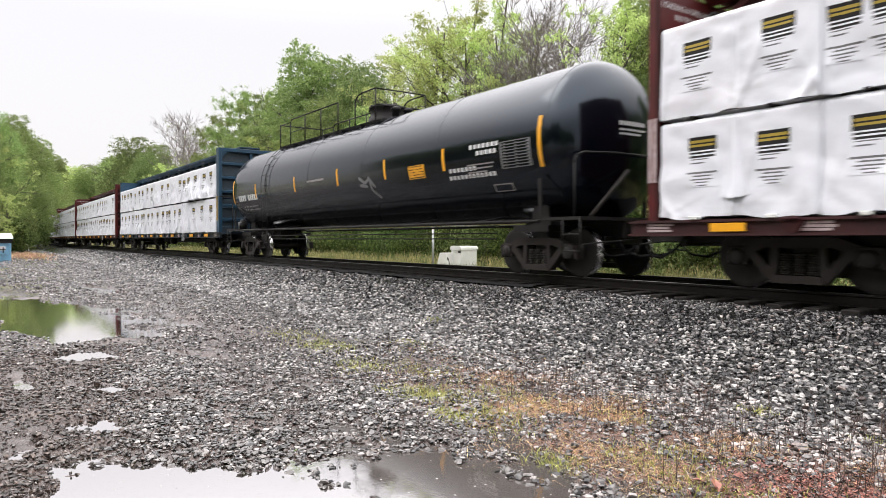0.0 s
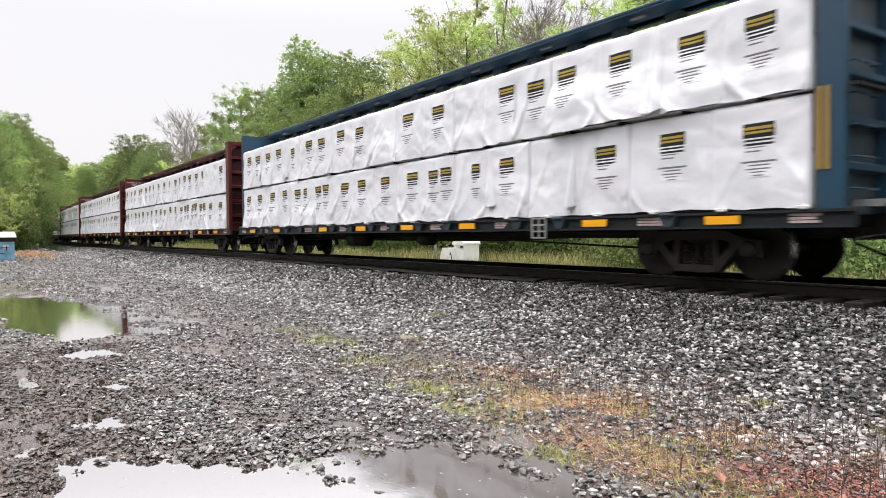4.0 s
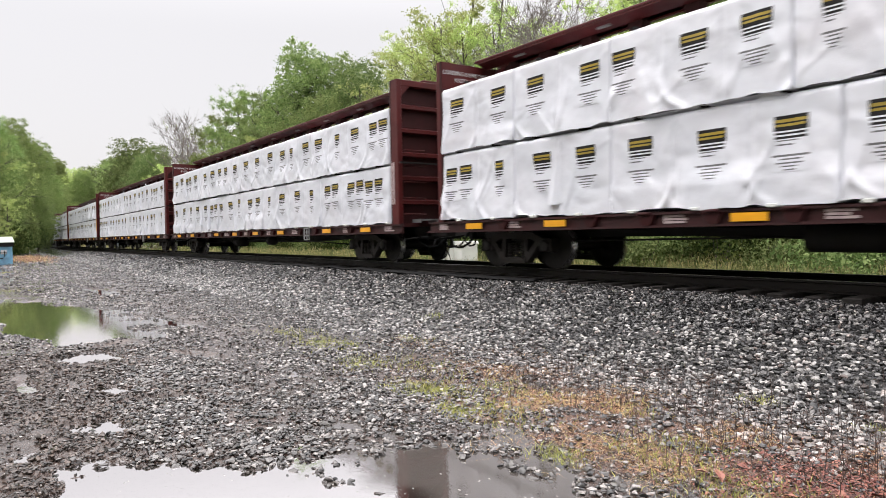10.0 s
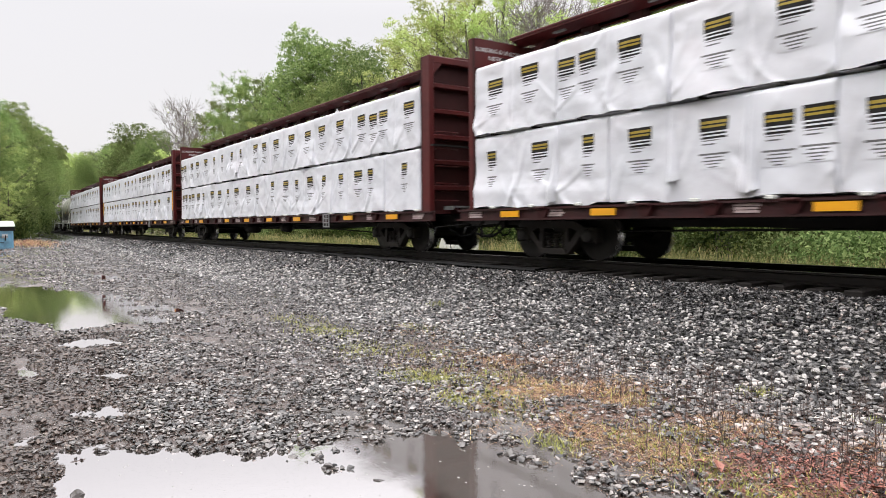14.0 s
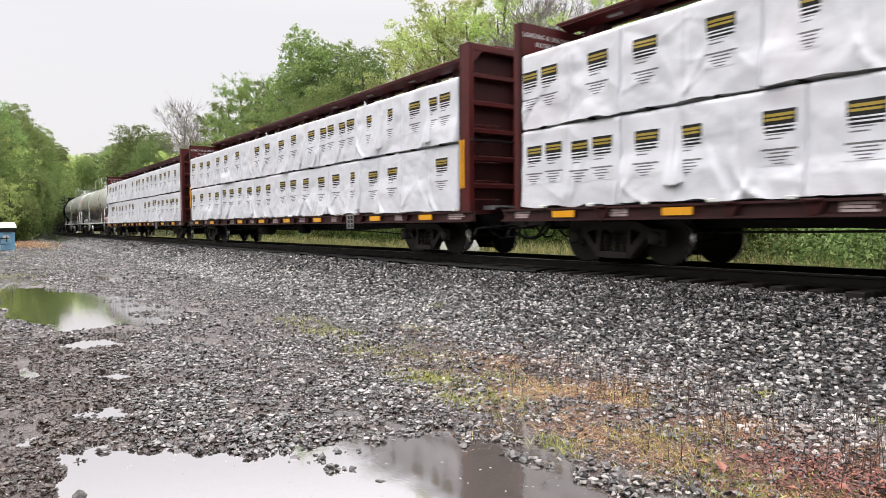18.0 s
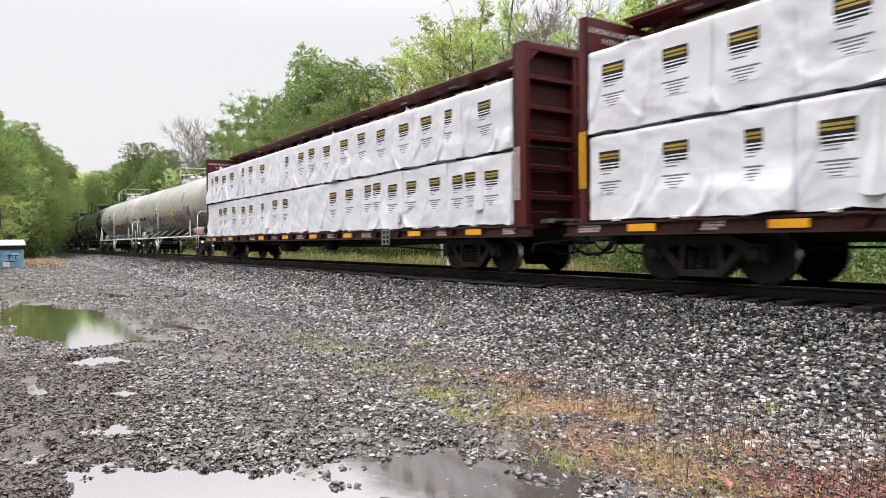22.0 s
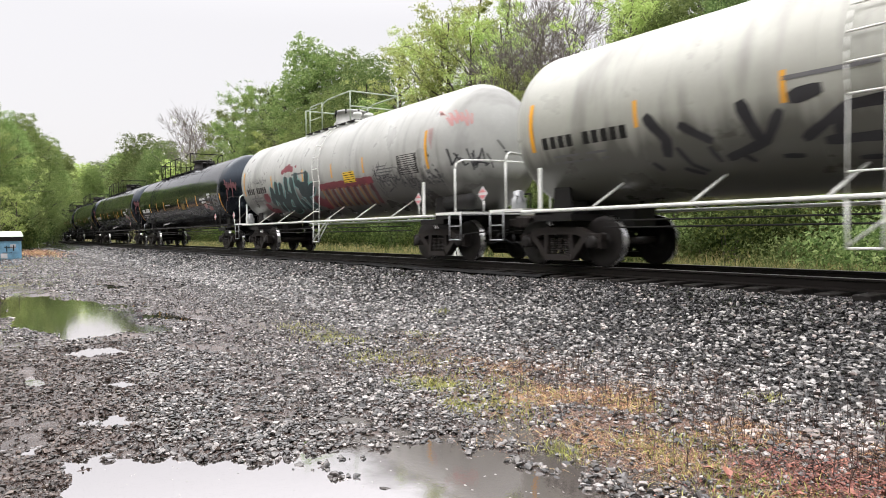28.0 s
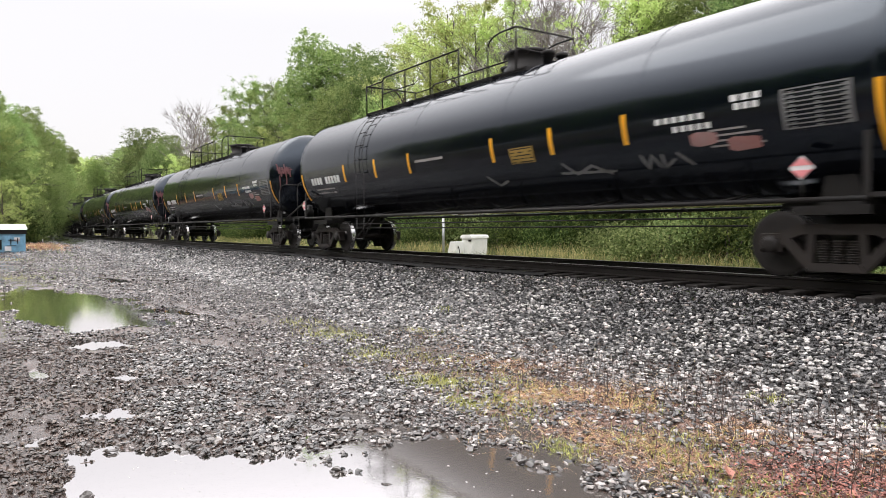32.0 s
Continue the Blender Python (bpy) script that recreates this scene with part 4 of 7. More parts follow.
# ---------- undergrowth ----------
def bush_mesh(seed, n, wide, tall, leaf, material):
    r = np.random.default_rng(seed)
    k = 34
    a = r.uniform(0, 2 * np.pi, k)
    rad = np.sqrt(r.random(k)) * wide
    cs = np.stack([rad * np.cos(a), rad * np.sin(a), tall * (0.25 + 0.7 * r.random(k)) * (1 - 0.5 * (rad / wide) ** 2)], -1)
    who = r.integers(0, k, n)
    c = cs[who] + r.normal(0, 1, (n, 3)) * np.array([0.32, 0.32, 0.26])
    c[:, 2] = np.abs(c[:, 2]) + 0.05
    v, f = leaves(c, leaf, r)
    return grid_mesh("foliage", v, f, material)


def stems_mesh(seed, wide, tall):
    r = np.random.default_rng(seed)
    segs = []
    for _ in range(14):
        a = r.uniform(0, 6.28)
        b0 = np.array([0.25 * math.cos(a), 0.25 * math.sin(a), 0.0]) * wide
        e = np.array([wide * 0.8 * math.cos(a), wide * 0.8 * math.sin(a), tall * r.uniform(0.5, 0.9)]) * np.array([r.random(), r.random(), 1])
        segs += [(b0, (b0 + e) / 2 + r.normal(0, 0.08, 3), 0.02, 0.014), ((b0 + e) / 2, e, 0.014, 0.006)]
    return grid_mesh("woody_base", *tubes(segs, 4), M_BARK)


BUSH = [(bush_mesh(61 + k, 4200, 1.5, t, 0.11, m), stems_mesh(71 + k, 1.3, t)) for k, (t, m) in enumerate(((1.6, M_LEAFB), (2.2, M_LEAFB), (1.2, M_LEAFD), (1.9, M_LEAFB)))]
for i in range(84):
    x = 6 - (i // 2) * 2.05 + tree_rng.uniform(-0.9, 0.9)
    y = (20.4 if i % 2 else 22.2) - 1.3 * (x > -15) + tree_rng.uniform(-0.7, 1.2) + shift(np.array([x]))[0]
    fo, ste = BUSH[tree_rng.randrange(4)]
    t = thing("bush", "leafy green shrub at the wood's edge", "bush", "shrubs beyond the track")
    new("foliage", fo).parent = t
    new("woody_base", ste).parent = t
    k = tree_rng.uniform(0.75, 1.3)
    t.matrix_world = pose(x, y, float(height(np.array([x]), np.array([y]))[0]) - 0.05, 0, 0, tree_rng.uniform(0, 360)) @ Matrix.Diagonal((k, k, k, 1))


# thick growth higher on the slope
for i in range(22):
    x, y = -24 + i * 1.5 + tree_rng.uniform(-0.5, 0.5), tree_rng.uniform(23.8, 26.0)
    fo, ste = BUSH[i % 4]
    t = thing("bush", "leafy green shrub on the wooded slope", "bush", "shrubs beyond the track")
    new("foliage", fo).parent = t
    new("woody_base", ste).parent = t
    k = tree_rng.uniform(1.5, 2.1)
    t.matrix_world = pose(x, y, float(height(np.array([x]), np.array([y]))[0]) - 0.1, 0, 0, tree_rng.uniform(0, 360)) @ Matrix.Diagonal((k, k, k, 1))
# undergrowth at the foot of the near wood, its shade put into the leaf colour
for i in range(46):
    x = tree_rng.uniform(-150, -66)
    y = min(-x * tree_rng.uniform(0.010, 0.056), 6.4 + float(shift(np.array([x]))[0]))
    if x > -80 and y > 2.6:
        y = 2.6
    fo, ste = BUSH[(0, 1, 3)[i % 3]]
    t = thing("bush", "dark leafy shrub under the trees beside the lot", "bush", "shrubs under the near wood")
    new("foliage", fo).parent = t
    new("woody_base", ste).parent = t
    k = tree_rng.uniform(1.0, 1.9)
    t.matrix_world = pose(x, y, float(height(np.array([x]), np.array([y]))[0]) - 0.05, 0, 0, tree_rng.uniform(0, 360)) @ Matrix.Diagonal((k, k, k, 1))


def blade_material(name, stops):
    m, nt, b = mat(name, 0.55)
    g = nt.nodes.new("ShaderNodeNewGeometry")
    r = ramp(nt, g.outputs["Random Per Island"], stops)
    nt.links.new(r.outputs[0], b.inputs["Base Color"])
    return m


def blades(px, py, tall, wide, lean, r, flat=1.0):
    """Bent grass blades, each of two quads tapering to its tip."""
    n = len(px)
    z = height(px, py)
    a = r.uniform(0, 2 * np.pi, n)
    ux, uy = np.cos(a), np.sin(a)
    b_ = a + r.uniform(-1, 1, n)
    lx_, ly_ = np.cos(b_) * lean, np.sin(b_) * lean
    vs = np.empty((n, 6, 3))
    for k, (h, w) in enumerate(((0, 1.0), (0.55, 0.75), (1.0, 0.12))):
        q = h ** 1.8
        cx, cy = px + lx_ * tall * q, py + ly_ * tall * q
        cz = z - 0.02 * flat + 0.012 * (1 - flat) + flat * tall * h * np.sqrt(np.clip(1 - (lean * h) ** 2 * 0.8, 0.02, 1))
        for j, s in enumerate((-0.5, 0.5)):
            vs[:, 2 * k + j] = np.stack([cx + ux * wide * w * s, cy + uy * wide * w * s, cz], -1)
    f = np.array([[0, 1, 3, 2], [2, 3, 5, 4]])
    return vs.reshape(-1, 3), (f[None] + (np.arange(n) * 6)[:, None, None]).reshape(-1, 4)


M_STRAW = blade_material("tall_straw_and_green_grass", [(0.0, (0.06, 0.10, 0.025)), (0.45, (0.15, 0.19, 0.05)), (0.72, (0.36, 0.31, 0.12)), (1.0, (0.58, 0.48, 0.23))])
M_DRY = blade_material("matted_rusty_dry_grass", [(0.0, (0.14, 0.045, 0.03)), (0.4, (0.34, 0.155, 0.085)), (0.72, (0.55, 0.35, 0.19)), (0.88, (0.62, 0.46, 0.22)), (1.0, (0.44, 0.42, 0.10))])
M_GREEN = blade_material("fresh_green_grass", [(0.0, (0.22, 0.27, 0.045)), (0.6, (0.42, 0.44, 0.09)), (1.0, (0.60, 0.56, 0.20))])
M_STALK = blade_material("dead_dark_weed_stalk", [(0.0, (0.03, 0.02, 0.018)), (1.0, (0.09, 0.055, 0.045))])
M_DEADLEAF = blade_material("fallen_reddish_leaf", [(0.0, (0.07, 0.022, 0.018)), (0.5, (0.18, 0.055, 0.04)), (1.0, (0.36, 0.15, 0.105))])

# verge beyond the track
n = 64000
x = rng.uniform(-75, 6, n)
y = rng.uniform(12.9, 20.6, n) + shift(x)
keep = rng.random(n) < (sstep(0.2, 0.55, fbm(x * 0.25, y * 0.5, 101)) * 0.9 + 0.1) * (1 - 0.3 * sstep(-17, -12, x))
x, y = x[keep], y[keep]
v, f = blades(x, y, rng.uniform(0.15, 0.42, len(x)) + 0.4 * sstep(16.2, 18.5, y - shift(x)) * rng.random(len(x)) - 0.13 * (np.abs(x + 23) < 3.5) * (y < 16.6), rng.uniform(0.008, 0.018, len(x)) * np.clip(-x / 18, 0.8, 2.2), rng.uniform(0.1, 0.6, len(x)), rng)
thing("tall_grass", "tall straw-coloured and green grass on the far verge", "grass", kind="stuff", data=grid_mesh("tall_grass", v, f, M_STRAW))


def strip(n, x0, x1, spread, seed):
    """Places along the grassy strip between the lot and the ballast."""
    x = rng.uniform(x0, x1, n)
    mid = np.interp(x, [-11.0, -8.0, -6.0, -4.0, -2.0, -0.5], [5.7, 5.35, 4.9, 4.3, 4.1, 4.0])
    y = mid + rng.normal(0, 1, n) * spread
    keep = (fbm(x * 1.7, y * 1.9, seed) > 0.38 + 0.26 * rng.random(n)) & (rng.random(n) < 0.08 + 0.92 * sstep(-6.6, -5.0, x))
    return x[keep], y[keep]


x, y = strip(68000, -8.8, -0.9, 0.60, 111)
v, f = blades(x, y, rng.uniform(0.05, 0.20, len(x)), rng.uniform(0.002, 0.0045, len(x)), rng.uniform(0.8, 1.05, len(x)), rng, 0.3)
thing("dry_grass", "matted rust-coloured dry grass at the foot of the ballast", "grass", kind="stuff", data=grid_mesh("dry_grass", v, f, M_DRY))
gx_, gy_ = [], []
for cx, cy, sp, n in ((-8.9, 4.2, 0.35, 700), (-10.3, 4.3, 0.4, 300), (-7.4, 3.95, 0.3, 420), (-6.7, 4.4, 0.3, 260), (-5.65, 3.72, 0.24, 900), (-4.85, 3.5, 0.16, 300), (-4.6, 3.8, 0.3, 500), (-5.2, 4.3, 0.35, 420), (-3.45, 3.4, 0.14, 260), (-9.7, 6.6, 0.12, 120),
                      (-8.6, 5.4, 0.25, 160), (-3.1, 3.9, 0.22, 300), (-2.9, 4.2, 0.25, 200), (-2.6, 3.75, 0.2, 180), (-2.2, 3.7, 0.28, 560), (-1.9, 3.85, 0.25, 260), (-3.35, 5.75, 0.09, 130), (-2.3, 5.6, 0.1, 100), (-3.9, 4.7, 0.25, 200), (-40, 1.2, 1.2, 900), (-60, 3.8, 1.4, 500), (-26, 1.0, 0.8, 400)):
    gx_.append(rng.normal(cx, sp, n)); gy_.append(rng.normal(cy, sp * 0.6, n))
x, y = np.concatenate(gx_), np.concatenate(gy_)
v, f = blades(x, y, rng.uniform(0.03, 0.10, len(x)), rng.uniform(0.004, 0.008, len(x)), rng.uniform(0.2, 0.9, len(x)), rng)
thing("green_grass", "small tufts of fresh green grass in the gravel", "grass", kind="stuff", data=grid_mesh("green_grass", v, f, M_GREEN))
x, y = rng.normal(-57, 3.0, 1500), rng.normal(3.6, 0.7, 1500)
v, f = blades(x, y, rng.uniform(0.2, 0.5, 1500), rng.uniform(0.02, 0.05, 1500), rng.uniform(0.4, 1.0, 1500), rng, 0.6)
thing("dry_grass_patch", "rust-coloured dry grass beside the dumpster", "grass", kind="stuff", data=grid_mesh("dry_grass_patch", v, f, M_DRY))
# standing dead stalks
segs = []
for _ in range(340):
    x, y = float(rng.uniform(-5.6, -0.9)), float(rng.normal(4.95, 0.5))
    if rng.random() < 0.5:
        x = float(rng.choice((-4.9, -4.1, -3.4, -2.7, -2.1, -1.8))) + float(rng.normal(0, 0.12))
    z = float(height(np.array([x]), np.array([y]))[0])
    h = float(rng.uniform(0.12, 0.42))
    p = np.array([x, y, z - 0.02]); q = p + np.array([rng.normal(0, 0.04), rng.normal(0, 0.04), h])
    segs.append((p, (p + q) / 2 + rng.normal(0, 0.008, 3), 0.0028, 0.0022)); segs.append((segs[-1][1], q, 0.0022, 0.001))
    if rng.random() < 0.4:
        segs.append((segs[-1][0], segs[-1][0] + np.array([rng.normal(0, 0.06), rng.normal(0, 0.06), 0.07]), 0.0015, 0.001))
thing("weed_stalks", "thin dead dark weed stalks standing in the verge", "weed stalks", kind="stuff", data=grid_mesh("weed_stalks", *tubes(segs, 4), M_STALK))
# fallen leaves
n = 3000
x, y = rng.normal(-2.0, 0.36, n), rng.normal(4.12, 0.30, n)
z = height(x, y) + rng.uniform(0.008, 0.035, n)
r_ = np.random.default_rng(3)
a = r_.uniform(0, 6.28, n); s_ = r_.uniform(0.006, 0.017, n) * np.where(r_.random(n) < 0.006, 3.4, 1.0)
va = np.stack([np.cos(a), np.sin(a), r_.normal(0, 0.3, n)], -1) * s_[:, None]
vb = np.stack([-np.sin(a), np.cos(a), r_.normal(0, 0.3, n)], -1) * s_[:, None] * 0.6
c = np.stack([x, y, z], -1)
lift = np.array([0, 0, 1.0]) * s_[:, None] * 0.35
v = np.stack([c - va, c + vb + lift, c + va, c - vb + lift], 1).reshape(-1, 3)
thing("fallen_leaves", "reddish brown fallen leaves lying in the verge", "leaves", kind="stuff", data=grid_mesh("fallen_leaves", v, np.arange(4 * n).reshape(n, 4), M_DEADLEAF))

# ---------- things beside the track ----------
def signal_cabinet():
    t = thing("equipment_cabinet", "white trackside cabinet with a sloping lower box", "cabinet")
    bm = bmesh.new()
    box(bm, -0.2, 1.1, 0.0, 0.9, 0.0, 1.0, 0.015)
    part("main_box", bm, M_CREAM, t)
    bm = bmesh.new()
    prism(bm, [(-0.26, 1.0), (1.16, 1.0), (1.12, 1.1), (0.95, 1.16), (-0.05, 1.16), (-0.22, 1.1)], -0.06, 0.96)
    part("lid", bm, M_CREAM, t, "pale overhanging lid")
    bm = bmesh.new()
    prism(bm, [(-1.05, 0.0), (-1.05, 0.45), (-0.72, 0.86), (0.05, 0.86), (0.05, 0.0)], -0.42, 0.3)
    part("lower_box", bm, M_CREAM, t, "white box with a sloping front")
    bm = bmesh.new()
    pipe(bm, [(0.3, -0.44, 0.55), (0.4, -0.46, 0.66), (0.5, -0.44, 0.5), (0.56, -0.40, 0.1)], 0.02, 6)
    part("cable", bm, M_RUBBER, t, "black looped cable")
    bm = bmesh.new()
    box(bm, 0.72, 1.02, -0.03, 0.0, 0.86, 0.93)
    part("vent", bm, M_INK, t)
    bm = bmesh.new()
    box(bm, -1.0, -0.3, -0.47, -0.42, 0.05, 0.12)
    part("sill", bm, M_INK, t)
    return t


cab = signal_cabinet()
cab.matrix_world = pose(-22.8, 16.5, 0.2, 0, 0, 8) @ Matrix.Diagonal((0.46, 1, 0.93, 1))
pst = thing("metal_post", "slim grey metal post standing in the grass", "post")
bm = bmesh.new()
rod(bm, (0, 0, 0), (0, 0, 1.9), 0.055, 10)
rod(bm, (0, 0, 1.9), (0, 0, 1.94), 0.07, 10)
part("pole", bm, M_GALV, pst)
pst.matrix_world = pose(-24.4, 16.6, 0.15)


def dumpster():
    t = thing("dumpster", "blue graffiti-covered steel dumpster with a pale lid", "dumpster")
    blue = painted("chipped_light_blue_paint", (0.22, 0.46, 0.64), (0.06, 0.10, 0.14), 0.5, 0.0, 2.5, 0.7)
    bm = bmesh.new()
    prism(bm, [(-1.7, 0.0), (0.0, 0.0), (0.12, 1.2), (-1.8, 1.2)], 0.0, 3.0)
    part("body", bm, blue, t)
    bm = bmesh.new()
    box(bm, -1.86, 0.2, -0.06, 3.06, 1.2, 1.46, 0.02)
    part("rim", bm, M_INK, t, "black rim")
    bm = bmesh.new()
    prism(bm, [(-1.95, 1.46), (0.28, 1.46), (0.2, 1.52), (-1.9, 1.82)], -0.1, 3.1)
    part("lid", bm, painted("mossy_pale_plastic", (0.42, 0.47, 0.40), (0.25, 0.30, 0.22), 0.5), t, "pale greenish sloping lid")
    bm = bmesh.new()
    box(bm, 0.07, 0.14, 0.95, 1.75, 0.25, 0.85)
    part("pocket", bm, M_INK, t, "dark opening")
    bm = bmesh.new()
    for y0, z0, w, h in ((0.2, 0.85, 0.5, 0.06), (0.3, 0.7, 0.06, 0.3), (0.6, 0.95, 0.06, 0.2), (2.1, 0.8, 0.6, 0.05), (2.2, 0.55, 0.05, 0.35), (2.55, 0.6, 0.05, 0.35), (2.0, 0.45, 0.5, 0.05), (0.25, 0.35, 0.4, 0.05)):
        box(bm, 0.125, 0.135, y0, y0 + w, z0, z0 + h)
    g = part("graffiti", bm, M_INK, t, "black spray scrawl")
    g["kind"] = "stuff"
    bm = bmesh.new()
    for y0, z0, w, h in ((0.75, 0.55, 0.35, 0.4), (1.9, 0.15, 0.35, 0.3), (2.4, 0.75, 0.3, 0.25), (0.2, 0.12, 0.5, 0.14)):
        box(bm, 0.12, 0.128, y0, y0 + w, z0, z0 + h)
    part("spray_patch", bm, M_PALE, t, "white spray patches")["kind"] = "stuff"
    for y0 in (0.02, 1.45, 2.9):
        bm = bmesh.new()
        prism(bm, [(0.0, 0.0), (0.1, 0.0), (0.2, 1.2), (0.1, 1.2)], y0, y0 + 0.08)
        part("rib", bm, blue, t)
    return t


dm = dumpster()
dm.matrix_world = pose(-49.6, -0.65, 0.1, 0, 0, 0)
stk = thing("marker_stake", "leaning white painted marker stake", "stake")
bm = bmesh.new()
box(bm, -0.06, 0.06, -0.04, 0.04, 0, 1.1, 0.008)
part("board", bm, M_CREAM, stk)
stk.matrix_world = pose(-75, 4.95, 0.45, 10, 0, 0)


# ---------- railway cars ----------
# each car: x forward, near side at -y, rail heads at z = 0
WHEEL_R = 0.465


def wheelset_meshes():
    bm = bmesh.new()
    R = WHEEL_R
    lathe(bm, [(-0.055, R - 0.09), (-0.06, R - 0.015), (-0.05, R), (0.045, R + 0.004), (0.055, R + 0.028), (0.075, R + 0.024), (0.08, R - 0.03), (0.075, R - 0.09),
               (0.035, R - 0.13), (0.03, 0.2), (0.06, 0.15), (0.09, 0.13), (0.09, 0.09)], mi=[0, 0, 1, 1, 1, 0, 0, 0, 0, 0, 0, 0], seg=32)
    lathe(bm, [(-0.055, R - 0.09), (-0.02, R - 0.12), (-0.015, 0.22), (-0.07, 0.15), (-0.10, 0.13), (-0.10, 0.05)], seg=32)
    for i in range(3):   # casting marks on the web
        a = 2.1 * i
        rod(bm, (0.3 * math.cos(a), -0.012, 0.3 * math.sin(a)), (0.3 * math.cos(a), -0.035, 0.3 * math.sin(a)), 0.022, 6)
    wheel = bpy.data.meshes.new("wheel")
    bm.to_mesh(wheel); bm.free()
    wheel.materials.append(M_WHEEL); wheel.materials.append(M_TREAD)
    bm = bmesh.new()
    rod(bm, (0, -1.05, 0), (0, 1.05, 0), 0.075, 12)
    rod(bm, (0, -1.13, 0), (0, -1.05, 0), 0.105, 12)
    rod(bm, (0, 1.05, 0), (0, 1.13, 0), 0.105, 12)
    axle = bpy.data.meshes.new("axle")
    bm.to_mesh(axle); bm.free()
    axle.materials.append(M_TRUCK)
    return wheel, axle


WHEEL_ME, AXLE_ME = wheelset_meshes()


def sideframe_mesh():
    bm = bmesh.new()
    y0, y1 = -0.09, 0.09
    # top member, arched over the middle, and the ends over the bearings
    prism(bm, [(-1.08, 0.60), (-0.78, 0.63), (-0.5, 0.74), (0.5, 0.74), (0.78, 0.63), (1.08, 0.60), (1.08, 0.47), (0.74, 0.49), (0.46, 0.60), (-0.46, 0.60), (-0.74, 0.49), (-1.08, 0.47)], y0, y1)
    # sloping tension members and the bottom bar under the springs
    prism(bm, [(-0.74, 0.50), (-0.62, 0.56), (-0.30, 0.22), (-0.36, 0.11)], y0, y1)
    prism(bm, [(0.74, 0.50), (0.36, 0.11), (0.30, 0.22), (0.62, 0.56)], y0, y1)
    prism(bm, [(-0.37, 0.11), (-0.31, 0.22), (0.31, 0.22), (0.37, 0.11)], y0 - 0.03, y1 + 0.03)
    # columns beside the spring opening, pedestal jaws
    prism(bm, [(-0.40, 0.27), (-0.30, 0.2), (-0.27, 0.62), (-0.37, 0.62)], y0, y1)
    prism(bm, [(0.40, 0.27), (0.37, 0.62), (0.27, 0.62), (0.30, 0.2)], y0, y1)
    for s in (-1, 1):
        prism(bm, [(s * 1.08, 0.5), (s * 1.08, 0.34), (s * 1.03, 0.34), (s * 1.01, 0.5)][::s], y0, y1)
        prism(bm, [(s * 0.70, 0.52), (s * 0.74, 0.36), (s * 0.78, 0.36), (s * 0.78, 0.52)][::s], y0, y1)
        # bearing adapter and roller bearing cap
        box(bm, s * 0.889 - 0.13, s * 0.889 + 0.13, y0 - 0.02, y1, 0.53, 0.62, 0.015)
    bmesh.ops.recalc_face_normals(bm, faces=bm.faces)
    me = bpy.data.meshes.new("sideframe")
    bm.to_mesh(me); bm.free()
    me.materials.append(M_TRUCK)
    bm = bmesh.new()
    prof = []
    for k in range(9):
        z = 0.225 + k * 0.034
        prof += [(z, 0.058), (z + 0.008, 0.086), (z + 0.018, 0.086), (z + 0.026, 0.058)]
    lathe(bm, prof, "z", 10)
    sp = bpy.data.meshes.new("spring")
    bm.to_mesh(sp); bm.free()
    sp.materials.append(M_TRUCK)
    bm = bmesh.new()
    lathe(bm, [(-0.14, 0.03), (-0.14, 0.1), (-0.11, 0.125), (0.02, 0.125), (0.02, 0.03)], "y", 14, (0, 0, WHEEL_R))
    be = bpy.data.meshes.new("bearing_cap")
    bm.to_mesh(be); bm.free()
    be.materials.append(M_WHEEL)
    bm = bmesh.new()
    box(bm, -0.2, 0.2, -0.95, 0.95, 0.42, 0.66, 0.04)
    box(bm, -0.3, 0.3, -0.3, 0.3, 0.6, 0.78, 0.03)
    for s in (-1, 1):   # brake beams and shoes
        box(bm, s * 0.42 - 0.04, s * 0.42 + 0.04, -0.85, 0.85, 0.33, 0.43)
        for y in (-0.75, 0.75):
            box(bm, s * 0.42 - 0.05, s * 0.42 + 0.05, y - 0.05, y + 0.05, 0.3, 0.56)
    bo = bpy.data.meshes.new("bolster")
    bm.to_mesh(bo); bm.free()
    bo.materials.append(M_FRAME)
    return me, sp, be, bo


SIDE_ME, SPRING_ME, BEAR_ME, BOLSTER_ME = sideframe_mesh()
WHEELSETS = []


def truck(car, x):
    """A two-axle truck under a car."""
    t = part("truck", BOLSTER_ME, None, car, "rusty two-axle truck with coil springs")
    t.location = (x, 0, 0)
    for s in (-1, 1):
        for me, nm, dx in ((SIDE_ME, "sideframe", 0), (SPRING_ME, "spring", -0.19), (SPRING_ME, "spring", 0), (SPRING_ME, "spring", 0.19), (BEAR_ME, "bearing_cap", -0.889), (BEAR_ME, "bearing_cap", 0.889)):
            o = part(nm, me, None, t)
            o.matrix_basis = pose(dx, s * 1.0, 0, 0, 0, 0 if s < 0 else 180)
    for a in (-0.889, 0.889):
        ax = part("wheelset", AXLE_ME, None, car)
        ax.location = (x + a, 0, WHEEL_R)
        for s in (-1, 1):
            w = part("wheel", WHEEL_ME, None, ax, "worn steel wheel with a bright tread")
            w.matrix_basis = pose(0, s * 0.755, 0, 0, 0, 0 if s < 0 else 180)
        WHEELSETS.append((ax, x + a))
    return t


